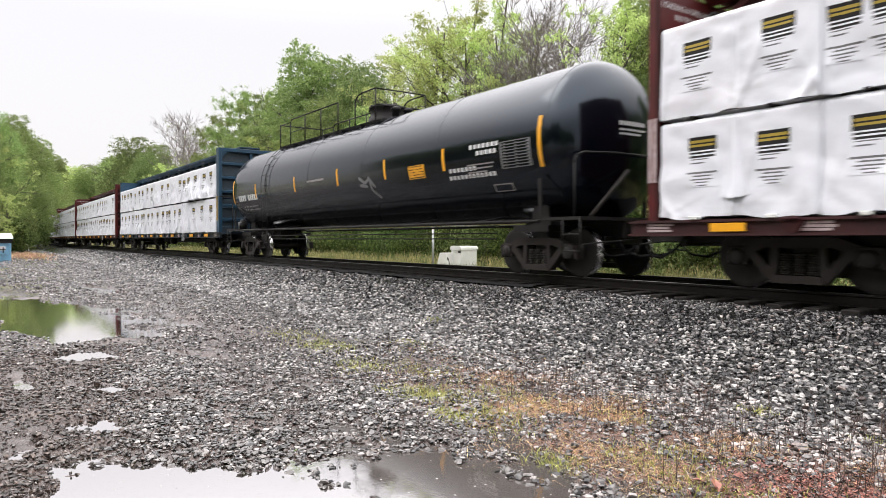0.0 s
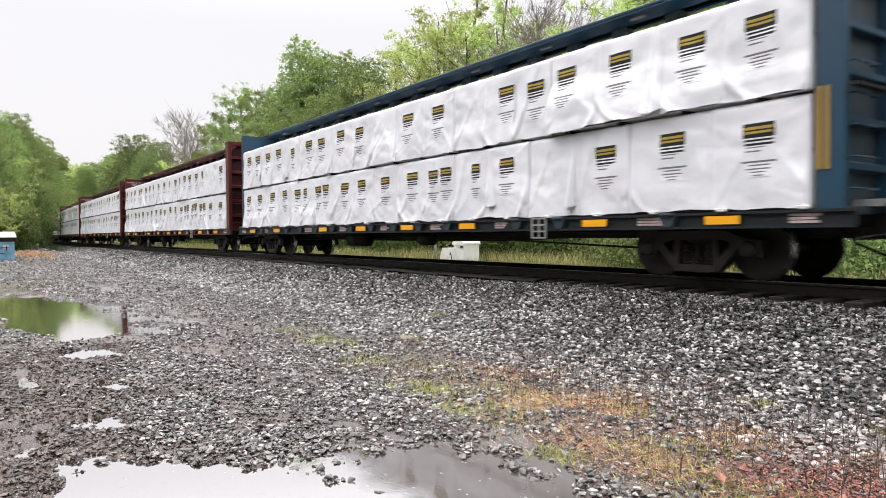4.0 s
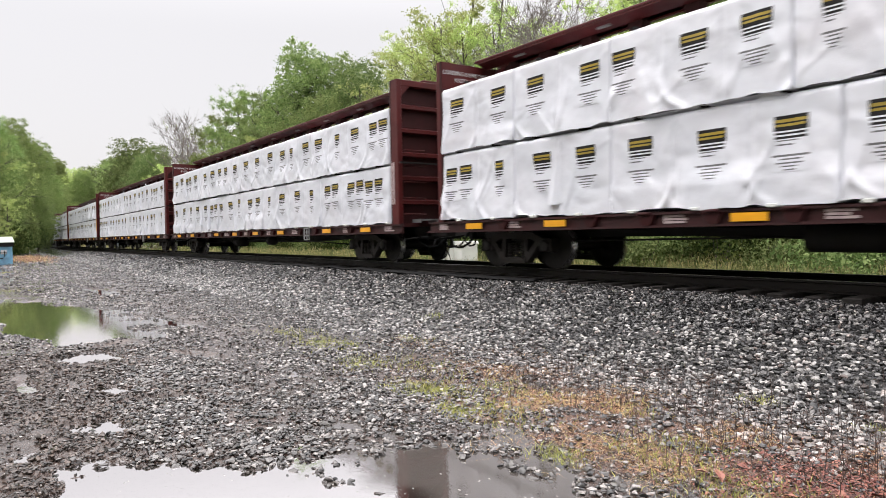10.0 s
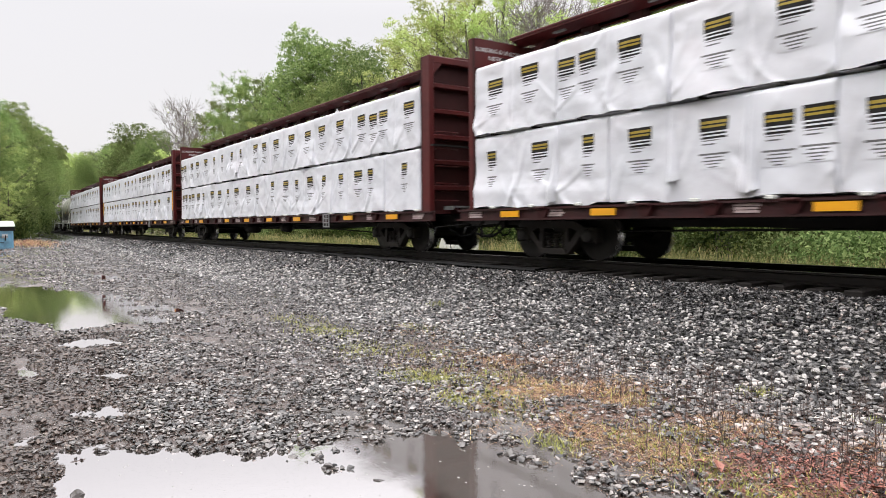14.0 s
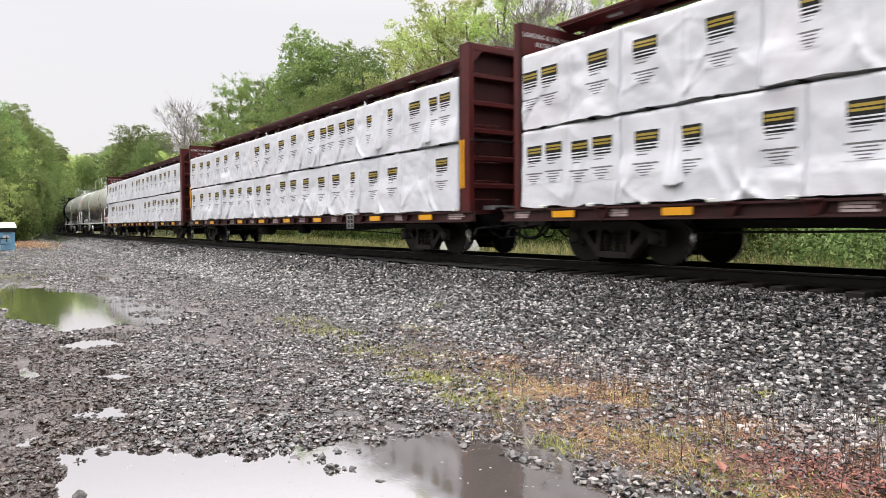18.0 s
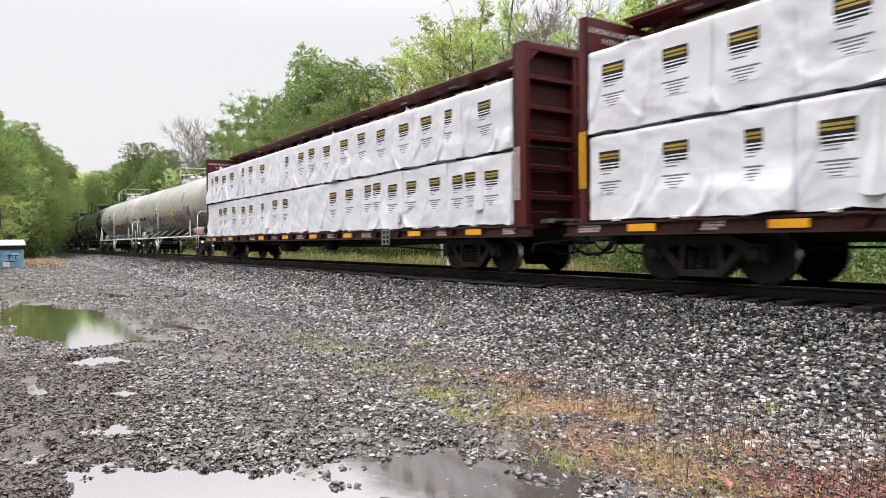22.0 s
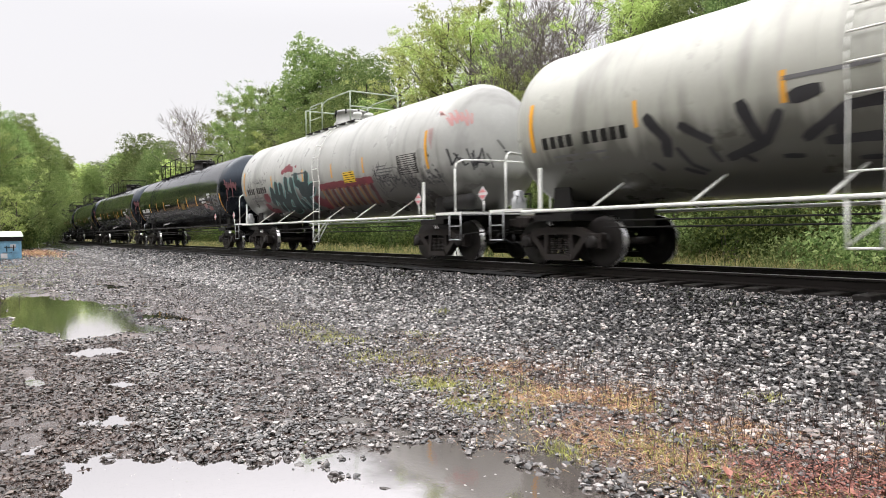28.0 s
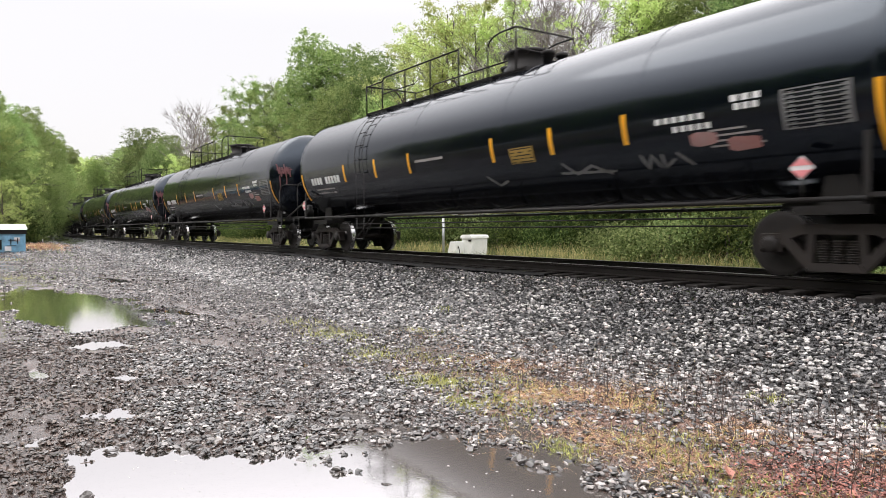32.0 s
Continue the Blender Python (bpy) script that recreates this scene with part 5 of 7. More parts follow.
def coupler(car, x):
    s = 1 if x > 0 else -1
    bm = bmesh.new()
    box(bm, min(x - s * 1.0, x - s * 0.22), max(x - s * 1.0, x - s * 0.22), -0.09, 0.09, 0.78, 0.95, 0.02)
    box(bm, min(x - s * 0.26, x + s * 0.02), max(x - s * 0.26, x + s * 0.02), -0.19, 0.17, 0.72, 1.02, 0.05)
    part("coupler", bm, M_TRUCK, car, "rusty knuckle coupler")
    bm = bmesh.new()
    pipe(bm, [(x - s * 0.75, -0.3, 0.72), (x - s * 0.5, -0.32, 0.5), (x - s * 0.2, -0.3, 0.4), (x + s * 0.03, -0.22, 0.42)], 0.03, 8)
    part("brake_hose", bm, M_RUBBER, car, "black rubber brake hose")
    bm = bmesh.new()
    pipe(bm, [(x - s * 0.45, -0.2, 0.7), (x - s * 0.55, -0.9, 0.66), (x - s * 0.6, -1.35, 0.62), (x - s * 0.6, -1.42, 0.45)], 0.018, 6)
    part("uncoupling_lever", bm, M_FRAME, car)
    for y0 in (-0.75, 0.7):
        bm = bmesh.new()
        pipe(bm, [(x - s * 1.1, y0, 0.78), (x - s * 0.85, y0, 0.55), (x - s * 0.55, y0 * 0.9, 0.40), (x - s * 0.25, y0 * 0.8, 0.44), (x - s * 0.1, y0 * 0.7, 0.6)], 0.022, 6)
        part("air_pipe", bm, M_RUBBER, car)
    bm = bmesh.new()
    box(bm, *sorted((x - s * 0.95, x - s * 0.80)), -0.55, 0.55, 0.60, 0.78, 0.015)
    part("striker_plate", bm, M_FRAME, car)


# --- lumber in plastic wrap ---
LOAD_X, LOAD_Y = 10.9, 1.46
TIERS = ((1.045, 2.50), (2.545, 3.96))


def drape(r, seams, z0, z1):
    """How far the wrap bulges at (x, z): creases at the seams, slanting folds, slack at the foot."""
    folds = []
    for sx in seams:
        for _ in range(2):
            if r.random() < 0.72:
                top = r.uniform(0.35, 1.0)
                dx = r.uniform(0.15, 0.75) * r.choice((-1, 1))
                folds.append((sx + r.uniform(-0.1, 0.1), z0 + (z1 - z0) * r.uniform(-0.05, 0.25), sx + dx, z0 + (z1 - z0) * top, r.uniform(0.03, 0.06), r.uniform(0.02, 0.05)))
    # fine creases fanning out from the seams
    for sx in seams:
        for _ in range(int(r.integers(1, 5))):
            zc_ = z0 + (z1 - z0) * (r.uniform(0.0, 0.12) if r.random() < 0.6 else r.uniform(0.85, 1.0))
            a_ = r.uniform(0.25, 1.3) * (1 if zc_ < (z0 + z1) / 2 else -1)
            ln, sg = r.uniform(0.25, 0.8), r.choice((-1, 1))
            folds.append((sx + sg * 0.03, zc_, sx + sg * (0.03 + ln * math.cos(a_)), zc_ + ln * math.sin(a_), r.uniform(0.016, 0.03), r.uniform(0.008, 0.024)))
    # shallow sagging creases across a sheet
    for sx in seams[:-1]:
        if r.random() < 0.4:
            zc_ = r.uniform(z0 + 0.1, z1 - 0.15)
            folds.append((sx + 0.05, zc_, sx + r.uniform(0.5, 1.15), zc_ + r.normal(0, 0.08), r.uniform(0.018, 0.035), r.uniform(0.006, 0.014)))
    slack = [(sx + r.uniform(-0.5, 0.5), r.uniform(0.25, 0.5), r.uniform(0.025, 0.06)) for sx in seams if r.random() < 0.7]
    arcs = []
    for sx in seams[:-1]:
        if r.random() < 0.55:
            R = r.uniform(0.35, 0.8)
            sgn = r.choice((-1, 1))
            arcs.append((sx + sgn * R + (0.0 if sgn > 0 else 1.2), z0 + R * r.uniform(0.75, 1.0), R, sgn, r.uniform(0.025, 0.06)))
    ph = r.uniform(0, 100)

    def d(x, z):
        u = (z - z0) / (z1 - z0)
        out = (fbm(x * 0.9 + ph, z * 1.1, 91, 3) - 0.5) * 0.06 + (fbm(x * 3.1 + ph, z * 3.1, 95, 3) - 0.5) * 0.024 + 0.085 * np.abs(fbm(x * 1.5 + z * 0.9 + ph, z * 1.7 - x * 0.5, 97, 2) - 0.5) ** 1.3
        for sx in seams:
            out = out - 0.028 * np.exp(-((x - sx) / 0.022) ** 2) + 0.008 * np.exp(-((x - sx - 0.06) / 0.04) ** 2)
        for xa, za, xb, zb, w, h in folds:
            dx, dz = xb - xa, zb - za
            l2 = dx * dx + dz * dz
            t = np.clip(((x - xa) * dx + (z - za) * dz) / l2, 0, 1)
            e = np.hypot(x - xa - t * dx, z - za - t * dz)
            steep = (x - xa) * dz - (z - za) * dx > 0
            out = out + 0.62 * h * np.where(steep, np.exp(-(e / (0.75 * w)) ** 2), np.exp(-e / (2.2 * w))) * (1 - 0.6 * t)
        for cx, cz, R, sgn, h in arcs:
            rho = np.hypot(x - cx, z - cz)
            side_ = np.clip(-(x - cx) * sgn / R * 2.0, 0, 1) * np.clip(-(z - cz) / R * 2.0 + 0.6, 0, 1)
            out = out + side_ * (h * np.exp(-((rho - R) / 0.05) ** 2) + h * 0.8 * np.clip((rho - R) / 0.3, 0, 1))
        for cx, w, h in slack:
            out = out + h * np.exp(-((x - cx) / w) ** 2) * np.clip(1 - u * 1.7, 0, 1) ** 1.3
        # rounded top edge
        out = out - 0.05 * np.clip((u - 0.955) / 0.045, 0, 1) ** 2
        return out
    return d


def package_mesh(x0, x1, z0, z1, d, r):
    nx_, nz_ = max(6, int((x1 - x0) / 0.036)), 40
    xs, zs = np.linspace(x0, x1, nx_ + 1), np.linspace(z0, z1, nz_ + 1)
    gx_, gz_ = np.meshgrid(xs, zs, indexing="ij")
    y = -LOAD_Y - d(gx_, gz_)
    edge = np.minimum(gx_ - x0, x1 - gx_)
    y = y + 0.006 * np.exp(-(edge / 0.02) ** 2)
    # ragged foot
    gz_ = gz_.copy()
    gz_[:, 0] += (fbm(xs * 2.3, xs * 0 + z0, int(r.integers(1, 90)), 3) - 0.62) * 0.09
    front = np.stack([gx_, y, gz_], -1).reshape(-1, 3)
    id_ = np.arange((nx_ + 1) * (nz_ + 1)).reshape(nx_ + 1, nz_ + 1)
    f = np.stack([id_[:-1, :-1], id_[1:, :-1], id_[1:, 1:], id_[:-1, 1:]], -1).reshape(-1, 4).tolist()
    n0 = len(front)
    back = [(x0, -0.12, z0), (x1, -0.12, z0), (x1, -0.12, z1), (x0, -0.12, z1)]
    ft = [(x, -LOAD_Y + 0.05, z1) for x in (x0, x1)]
    vs = np.vstack([front, back, ft])
    a, b, c, e, g, h = range(n0, n0 + 6)
    f += [[a, e, c, b], [id_[0, -1], id_[-1, -1], h, g], [g, h, c, e], [id_[0, 0], a, b, id_[-1, 0]]]
    f += [[id_[0, k], id_[0, k + 1], e if k > nz_ // 2 else a, a] for k in range(nz_) if k != nz_ // 2]
    f += [[id_[-1, k + 1], id_[-1, k], b, c if k > nz_ // 2 else b] for k in range(nz_) if k != nz_ // 2]
    clean = []
    for q in f:
        q = list(dict.fromkeys(int(i) for i in q))
        clean.append(q)
    me = bpy.data.meshes.new("lumber_package")
    me.from_pydata(vs.tolist(), [], clean)
    me.materials.append(M_WRAP)
    me.polygons.foreach_set("use_smooth", [True] * len(me.polygons))
    me.update()
    return me


# printed block: rows of (top, height, from, to, ink), as parts of its height and width
PRINT = [(0.036, 0.032, 0.08, 0.92, 2), (0.085, 0.026, 0.08, 0.90, 2), (0.00, 0.155, 0.04, 0.96, 0), (0.172, 0.022, 0.06, 0.94, 0), (0.212, 0.026, 0.08, 0.92, 0),
         (0.25, 0.012, 0.10, 0.70, 1), (0.29, 0.016, 0.12, 0.55, 1), (0.40, 0.022, 0.0, 1.0, 1), (0.44, 0.016, 0.2, 0.8, 1), (0.48, 0.016, 0.12, 0.86, 1), (0.515, 0.014, 0.24, 0.7, 1), (0.55, 0.014, 0.3, 0.66, 1)]


def label_mesh(xc, width, ztop, d):
    """One printed sheet on the wrap, its ink by face."""
    hgt = 1.28
    zs = sorted({0.0, 0.575, *[t for t, *_ in PRINT], *[t + h for t, h, *_ in PRINT]})
    nc = 25
    xs = np.linspace(0, 1, nc + 1)
    gx_, gt_ = np.meshgrid(xs, zs, indexing="ij")
    X_, Z_ = xc - width / 2 + width * gx_, ztop - gt_ * hgt
    v = np.stack([X_, -LOAD_Y - d(X_, Z_) - 0.006, Z_], -1).reshape(-1, 3)
    m = len(zs)
    fs, mi = [], []
    for i in range(nc):
        for j in range(m - 1):
            cx, cz, ink = (i + 0.5) / nc, (zs[j] + zs[j + 1]) / 2, 3
            for t, h, a, b, k in PRINT:
                if ink == 3 and t < cz < t + h and a < cx < b:
                    ink = k
            fs.append((i * m + j, i * m + j + 1, (i + 1) * m + j + 1, (i + 1) * m + j))
            mi.append(ink)
    return grid_mesh("printed_label", v, fs, None, True, mats=[M_INK, M_INKGREY, M_INKYEL, M_WRAP], mat_index=mi)


def hanging_fold(xc, z0, z1, d, r):
    """A slack tongue of sheet that starts at the top edge and stands off the stack towards its foot."""
    n, m = 10, 14
    wide, deep = float(r.uniform(0.12, 0.22)), float(r.uniform(0.05, 0.10))
    lean, end = float(r.uniform(-0.12, 0.12)), float(r.uniform(0.08, 0.4))
    v = []
    for i in range(n + 1):
        a = i / n
        for j in range(m + 1):
            t = j / m
            w = wide * (0.35 + 0.65 * t)
            x = xc + (a - 0.5) * 2 * w + lean * t
            z = z1 - 0.03 - t * (z1 - z0 - end) - 0.05 * math.sin(a * math.pi) * t
            off = deep * t ** 1.4 * (math.sin(a * math.pi) ** 0.7 + 0.35 * math.sin(a * 9.0 + lean * 30))
            v.append((x, -LOAD_Y - float(d(np.array([x]), np.array([z]))[0]) - 0.004 - max(0.0, off), z))
    f = [(i * (m + 1) + j, i * (m + 1) + j + 1, (i + 1) * (m + 1) + j + 1, (i + 1) * (m + 1) + j) for i in range(n) for j in range(m)]
    return grid_mesh("wrap_fold", v, f, M_WRAP, True)


def lumber_load(car, seed):
    r = np.random.default_rng(seed)
    for z0, z1 in TIERS:
        x = -LOAD_X
        cuts = [x]
        while x < LOAD_X - 3.5:
            x += float(r.choice((2.44, 3.05, 3.66, 2.44)))
            cuts.append(x)
        cuts[-1] = LOAD_X if LOAD_X - cuts[-1] < 1.5 else cuts[-1]
        if cuts[-1] != LOAD_X:
            cuts.append(LOAD_X)
        for a, b in zip(cuts, cuts[1:]):
            n = max(1, round((b - a) / 1.2))
            seams = [a + (b - a) * k / n + float(r.normal(0, 0.03)) * (0 < k < n) for k in range(n + 1)]
            d = drape(r, seams, z0, z1)
            me = package_mesh(a + 0.001, b - 0.001, z0, z1 - 0.01, d, r)
            pk = part("lumber_package", me, None, car, "lumber stack in white printed plastic wrap")
            for u, v in zip(seams, seams[1:]):
                k = r.random()
                w = 0.5 if k > 0.22 else 0.29
                if k < 0.05:
                    continue
                mid, top = (u + v) / 2 + float(r.normal(0, 0.1)), z1 - 0.30 + float(r.normal(0, 0.025))
                # now and then two prints meet where the sheets overlap
                for off, wide in (((-0.26, 0.44), (0.25, 0.46)) if 0.22 < k < 0.34 and v - u > 1.05 else ((0.0, w),)):
                    part("printed_label", label_mesh(mid + off, wide, top + off * 0.05, d), None, pk, "black and mustard printed label with grey lines")
            for u in seams[1:-1]:
                if r.random() < 0.16:
                    part("wrap_fold", hanging_fold(u, z0, z1, d, r), None, pk, "loose fold of plastic wrap hanging at a seam")
            if r.random() < 0.16:
                fx, fw, fh = float(r.uniform(a + 0.4, b - 0.4)), float(r.uniform(0.12, 0.3)), float(r.uniform(0.06, 0.15))
                bm = bmesh.new()
                q = [bm.verts.new(p_) for p_ in ((fx - fw, -LOAD_Y - 0.01, z1 - 0.06), (fx + fw, -LOAD_Y - 0.01, z1 - 0.06), (fx + fw * 0.3, -LOAD_Y - 0.05, z1 + fh * 0.5), (fx - fw * 0.2, -LOAD_Y - 0.02, z1 + fh), (fx - fw * 0.6, -LOAD_Y + 0.02, z1 + fh * 0.4))]
                bm.faces.new(q)
                part("wrap_flap", bm, M_WRAP, pk, "loose corner of plastic wrap")
            fb = part("lumber_package", me, None, car, "lumber stack in white printed plastic wrap")
            fb.matrix_basis = pose(0, 0, 0, 0, 0, 180)
        # straps over the tier's top edge and battens between the tiers
    for k in range(19):
        x = -LOAD_X + 0.55 + k * 1.21
        bm = bmesh.new()
        box(bm, x - 0.045, x + 0.045, -LOAD_Y - 0.02, LOAD_Y + 0.02, 2.502, 2.543)
        part("batten", bm, M_TIE, car)
    for k in range(10):
        x = -LOAD_X + 0.9 + k * 2.24
        for y in (-LOAD_Y - 0.035, LOAD_Y - 0.10):
            bm = bmesh.new()
            box(bm, x - 0.03, x + 0.03, y, y + 0.135, 3.955, 3.985)
            part("corner_protector", bm, M_INK, car)


def bulkhead(car, s, paint, dark):
    """End wall: plate, outer frame, ribs and rungs; s is the end, 1 or -1."""
    xi, xo = 10.94, (11.30 if s > 0 else 11.14)
    bm = bmesh.new()
    box(bm, *sorted((s * xi, s * (xi + 0.16))), -1.455, 1.455, 0.95, 4.615)
    # plate in the darker paint: grime and the cells' shade both in its colour
    b = part("bulkhead", bm, dark, car, "end wall of ribbed steel")
    bm = bmesh.new()
    for y in (-1.46, 1.32):
        box(bm, *sorted((s * (xi + 0.06), s * xo)), y, y + 0.14, 0.78, 4.62, 0.012)
    box(bm, *sorted((s * (xi + 0.06), s * (xo - 0.02))), -1.32, 1.32, 4.46, 4.62, 0.012)
    part("outer_frame", bm, paint, b)
    for y in (-1.19, 1.19):
        bm = bmesh.new()
        q = [(s * (xi + 0.1), y, 4.46), (s * (xi + 0.1), y - 0.26 * (1 if y > 0 else -1), 4.46), (s * (xi + 0.1), y, 4.20)]
        q2 = [(s * (xo - 0.03), yy_, z_) for _, yy_, z_ in q]
        vs = [bm.verts.new((x_, yy_ + (0.13 if y > 0 else -0.13), z_)) for x_, yy_, z_ in q + q2]
        for f_ in ((0, 1, 2), (5, 4, 3), (0, 3, 4, 1), (1, 4, 5, 2), (2, 5, 3, 0)):
            bm.faces.new([vs[i] for i in f_])
        bmesh.ops.recalc_face_normals(bm, faces=bm.faces)
        part("corner_gusset", bm, paint, b)
    for y in (-0.08,):
        bm = bmesh.new()
        box(bm, *sorted((s * (xi + 0.06), s * (xo - 0.05))), y, y + 0.11, 0.95, 4.46, 0.01)
        part("post", bm, paint, b)
    for z in (1.55, 2.15, 2.75, 3.35, 3.95):
        bm = bmesh.new()
        prism(bm, [(s * (xi + 0.06), z - 0.1), (s * (xo - 0.07), z - 0.04), (s * (xo - 0.07), z + 0.04), (s * (xi + 0.06), z + 0.12)][::s], -1.32, 1.32)
        part("rib", bm, paint, b)
    for z in (1.25, 1.65, 2.05, 2.45, 2.85):
        for y0 in (-1.28, 0.62):
            bm = bmesh.new()
            pipe(bm, [(s * (xo - 0.02), y0, z), (s * (xo + 0.06), y0, z), (s * (xo + 0.06), y0 + 0.6, z), (s * (xo - 0.02), y0 + 0.6, z)], 0.014, 6)
            part("grab_iron", bm, paint, b)
    # pale lettering panels
    bm = bmesh.new()
    for k, (y0, z, w) in enumerate(((0.62, 3.72, 0.5), (0.68, 3.62, 0.36), (0.62, 3.1, 0.44), (0.62, 3.02, 0.5), (0.62, 2.94, 0.4), (0.62, 2.86, 0.46))):
        x = s * (xi + 0.164)
        box(bm, min(x, x + s * 0.004), max(x, x + s * 0.004), y0, y0 + w, z, z + 0.045)
    part("stencil", bm, M_GREYTXT, b)
    # crossover platform and brake gear
    bm = bmesh.new()
    box(bm, *sorted((s * (xo - 0.1), s * (xo + 0.28))), -1.0, 1.25, 1.08, 1.12)
    for k in range(5):
        box(bm, *sorted((s * (xo - 0.1), s * (xo + 0.28))), -1.0 + k * 0.5, -0.97 + k * 0.5, 1.03, 1.08)
    part("crossover_step", bm, M_GALV if s > 0 else dark, car)
    bm = bmesh.new()
    box(bm, *sorted((s * 10.4, s * 11.9)), -0.45, 0.45, 0.66, 1.0, 0.02)
    part("draft_gear", bm, M_FRAME, car)
    if s < 0:
        bm = bmesh.new()
        lathe(bm, [(-0.02, 0.27), (0.02, 0.29), (0.02, 0.24), (-0.02, 0.25)], "x", 20, (s * (xo + 0.12), -0.75, 2.5))
        for k in range(3):
            a = k * 2.09
            rod(bm, (s * (xo + 0.12), -0.75, 2.5), (s * (xo + 0.12), -0.75 + 0.26 * math.cos(a), 2.5 + 0.26 * math.sin(a)), 0.014, 5)
        part("hand_brake_wheel", bm, M_FRAME, car)
    return b


def words(parent, body, size, m, name="lettering", material=None):
    c = bpy.data.curves.new(name, "FONT")
    c.body, c.size, c.extrude, c.align_x, c.resolution_u = body, size, 0.002, "CENTER", 2
    o = new("t_", c)
    me = bpy.data.meshes.new_from_object(o)
    bpy.data.objects.remove(o)
    me.materials.clear()
    me.materials.append(material or M_PALE)
    p = part(name, me, None, parent)
    p.matrix_basis = m
    return p


STRIPS = {(11, 1): M_YELLOW, (12, 1): M_MUSTARD, (16, 1): M_SILLTXT, (19, 1): M_YELLOW, (22, 1): M_SILLTXT, (11, -1): M_SILLTXT, (19, -1): M_YELLOW}


def lumber_car(name, paint, dark, seed, label, sign=True):
    car = thing(name, label, "freight car", "freight train")
    r = random.Random(seed)
    bm = bmesh.new()
    box(bm, -11.4, 11.4, -1.40, 1.40, 0.93, 1.02)
    part("deck", bm, dark, car)
    for s in (-1, 1):
        bm = bmesh.new()
        # channel-shaped side sill
        box(bm, -11.45, 11.45, *sorted((s * 1.40, s * 1.47)), 0.76, 1.0, 0.012)
        box(bm, -11.45, 11.45, *sorted((s * 1.47, s * 1.545)), 0.765, 0.80)
        box(bm, -11.45, 11.45, *sorted((s * 1.47, s * 1.53)), 0.965, 1.0)
        part("side_sill", bm, M_SILLR if paint is M_RED else M_SILLB, car)
    bm = bmesh.new()
    box(bm, -10.9, 10.9, -0.32, 0.32, 0.62, 0.93)
    prism(bm, [(-5.4, 0.62), (-3.0, 0.54), (3.0, 0.54), (5.4, 0.62)], -0.28, 0.28)
    part("centre_sill", bm, M_FRAME, car)
    for k in range(9):
        x = -8.4 + k * 2.1
        bm = bmesh.new()
        box(bm, x - 0.05, x + 0.05, -1.4, -0.32, 0.74, 0.93)
        part("cross_bearer", bm, M_FRAME, car)
        bm = bmesh.new()
        box(bm, x - 0.05, x + 0.05, 0.32, 1.4, 0.74, 0.93)
        part("cross_bearer", bm, M_FRAME, car)
    # strap winches under the deck edge
    tapes = (-9.7, -7.3, -3.55, -1.14, 1.24, 3.68, 7.3, 9.7)
    for k in range(19):
        x = -10.55 + (k + 0.5) * 1.172
        if min(abs(x - u) for u in tapes) < 0.44 or abs(x - 5.95) < 0.3 or x > 11:
            continue
        bm = bmesh.new()
        prism(bm, [(x - 0.16, 0.97), (x + 0.16, 0.97), (x + 0.07, 0.80), (x - 0.07, 0.80)], -1.56, -1.475)
        rod(bm, (x - 0.12, -1.585, 0.985), (x + 0.12, -1.585, 0.985), 0.028, 6)
        part("strap_winch", bm, dark, car)
    for k in range(19):
        x = -10.55 + k * 1.172 + 0.3
        bm = bmesh.new()
        box(bm, x - 0.06, x + 0.06, -1.57, -1.46, 1.0, 1.055, 0.01)
        part("deck_lug", bm, M_CREAM, car)
    # reflectors and stencils along the sill
    for x in tapes:
        bm = bmesh.new()
        box(bm, x - 0.27, x + 0.27, -1.56, -1.545, 0.825, 0.945)
        part("reflector", bm, M_YELLOW, car, "yellow reflective strip")
    for x in (-10.85, -8.5, -4.75, -2.35, 0.04, 2.42, 4.75, 8.5, 10.85):
        bm = bmesh.new()
        w = r.uniform(0.2, 0.34)
        for j in range(3):
            box(bm, x - w, x + w - r.uniform(0, 0.15), -1.483, -1.473, 0.825 + j * 0.046, 0.860 + j * 0.046)
        part("stencil", bm, M_SILLTXT, car)
    for z in (0.62, 0.74, 0.86, 0.98):
        bm = bmesh.new()
        box(bm, 5.76, 6.16, -1.60, -1.575, z, z + 0.03)
        part("step_rung", bm, M_GALV, car, "white-painted side step")
    for x in (5.76, 5.95, 6.13):
        bm = bmesh.new()
        box(bm, x, x + 0.03, -1.602, -1.573, 0.62, 1.01)
        part("step_stile", bm, M_GALV, car)
    # brake rods and reservoirs below
    bm = bmesh.new()
    pipe(bm, [(-7.6, -0.7, 0.55), (-3, -0.7, 0.60), (2.2, -0.7, 0.62)], 0.02, 6)
    part("brake_rod", bm, M_FRAME, car)
    bm = bmesh.new()
    pipe(bm, [(7.6, -0.6, 0.45), (3.0, -0.75, 0.62), (-1.0, -0.75, 0.66)], 0.02, 6)
    part("brake_rod", bm, M_FRAME, car)
    bm = bmesh.new()
    lathe(bm, [(-0.55, 0.05), (-0.5, 0.2), (0.5, 0.2), (0.55, 0.05)], "x", 14, (-2.6, -0.8, 0.58))
    part("air_reservoir", bm, M_FRAME, car)
    bm = bmesh.new()
    lathe(bm, [(-0.28, 0.05), (-0.25, 0.16), (0.25, 0.16), (0.28, 0.05)], "x", 14, (1.1, -0.85, 0.6))
    part("brake_cylinder", bm, M_FRAME, car)
    # the central beam: top chord, web posts
    bm = bmesh.new()
    box(bm, -11.0, 11.0, -0.46, 0.46, 4.70, 4.75, 0.01)
    part("top_chord", bm, paint, car)
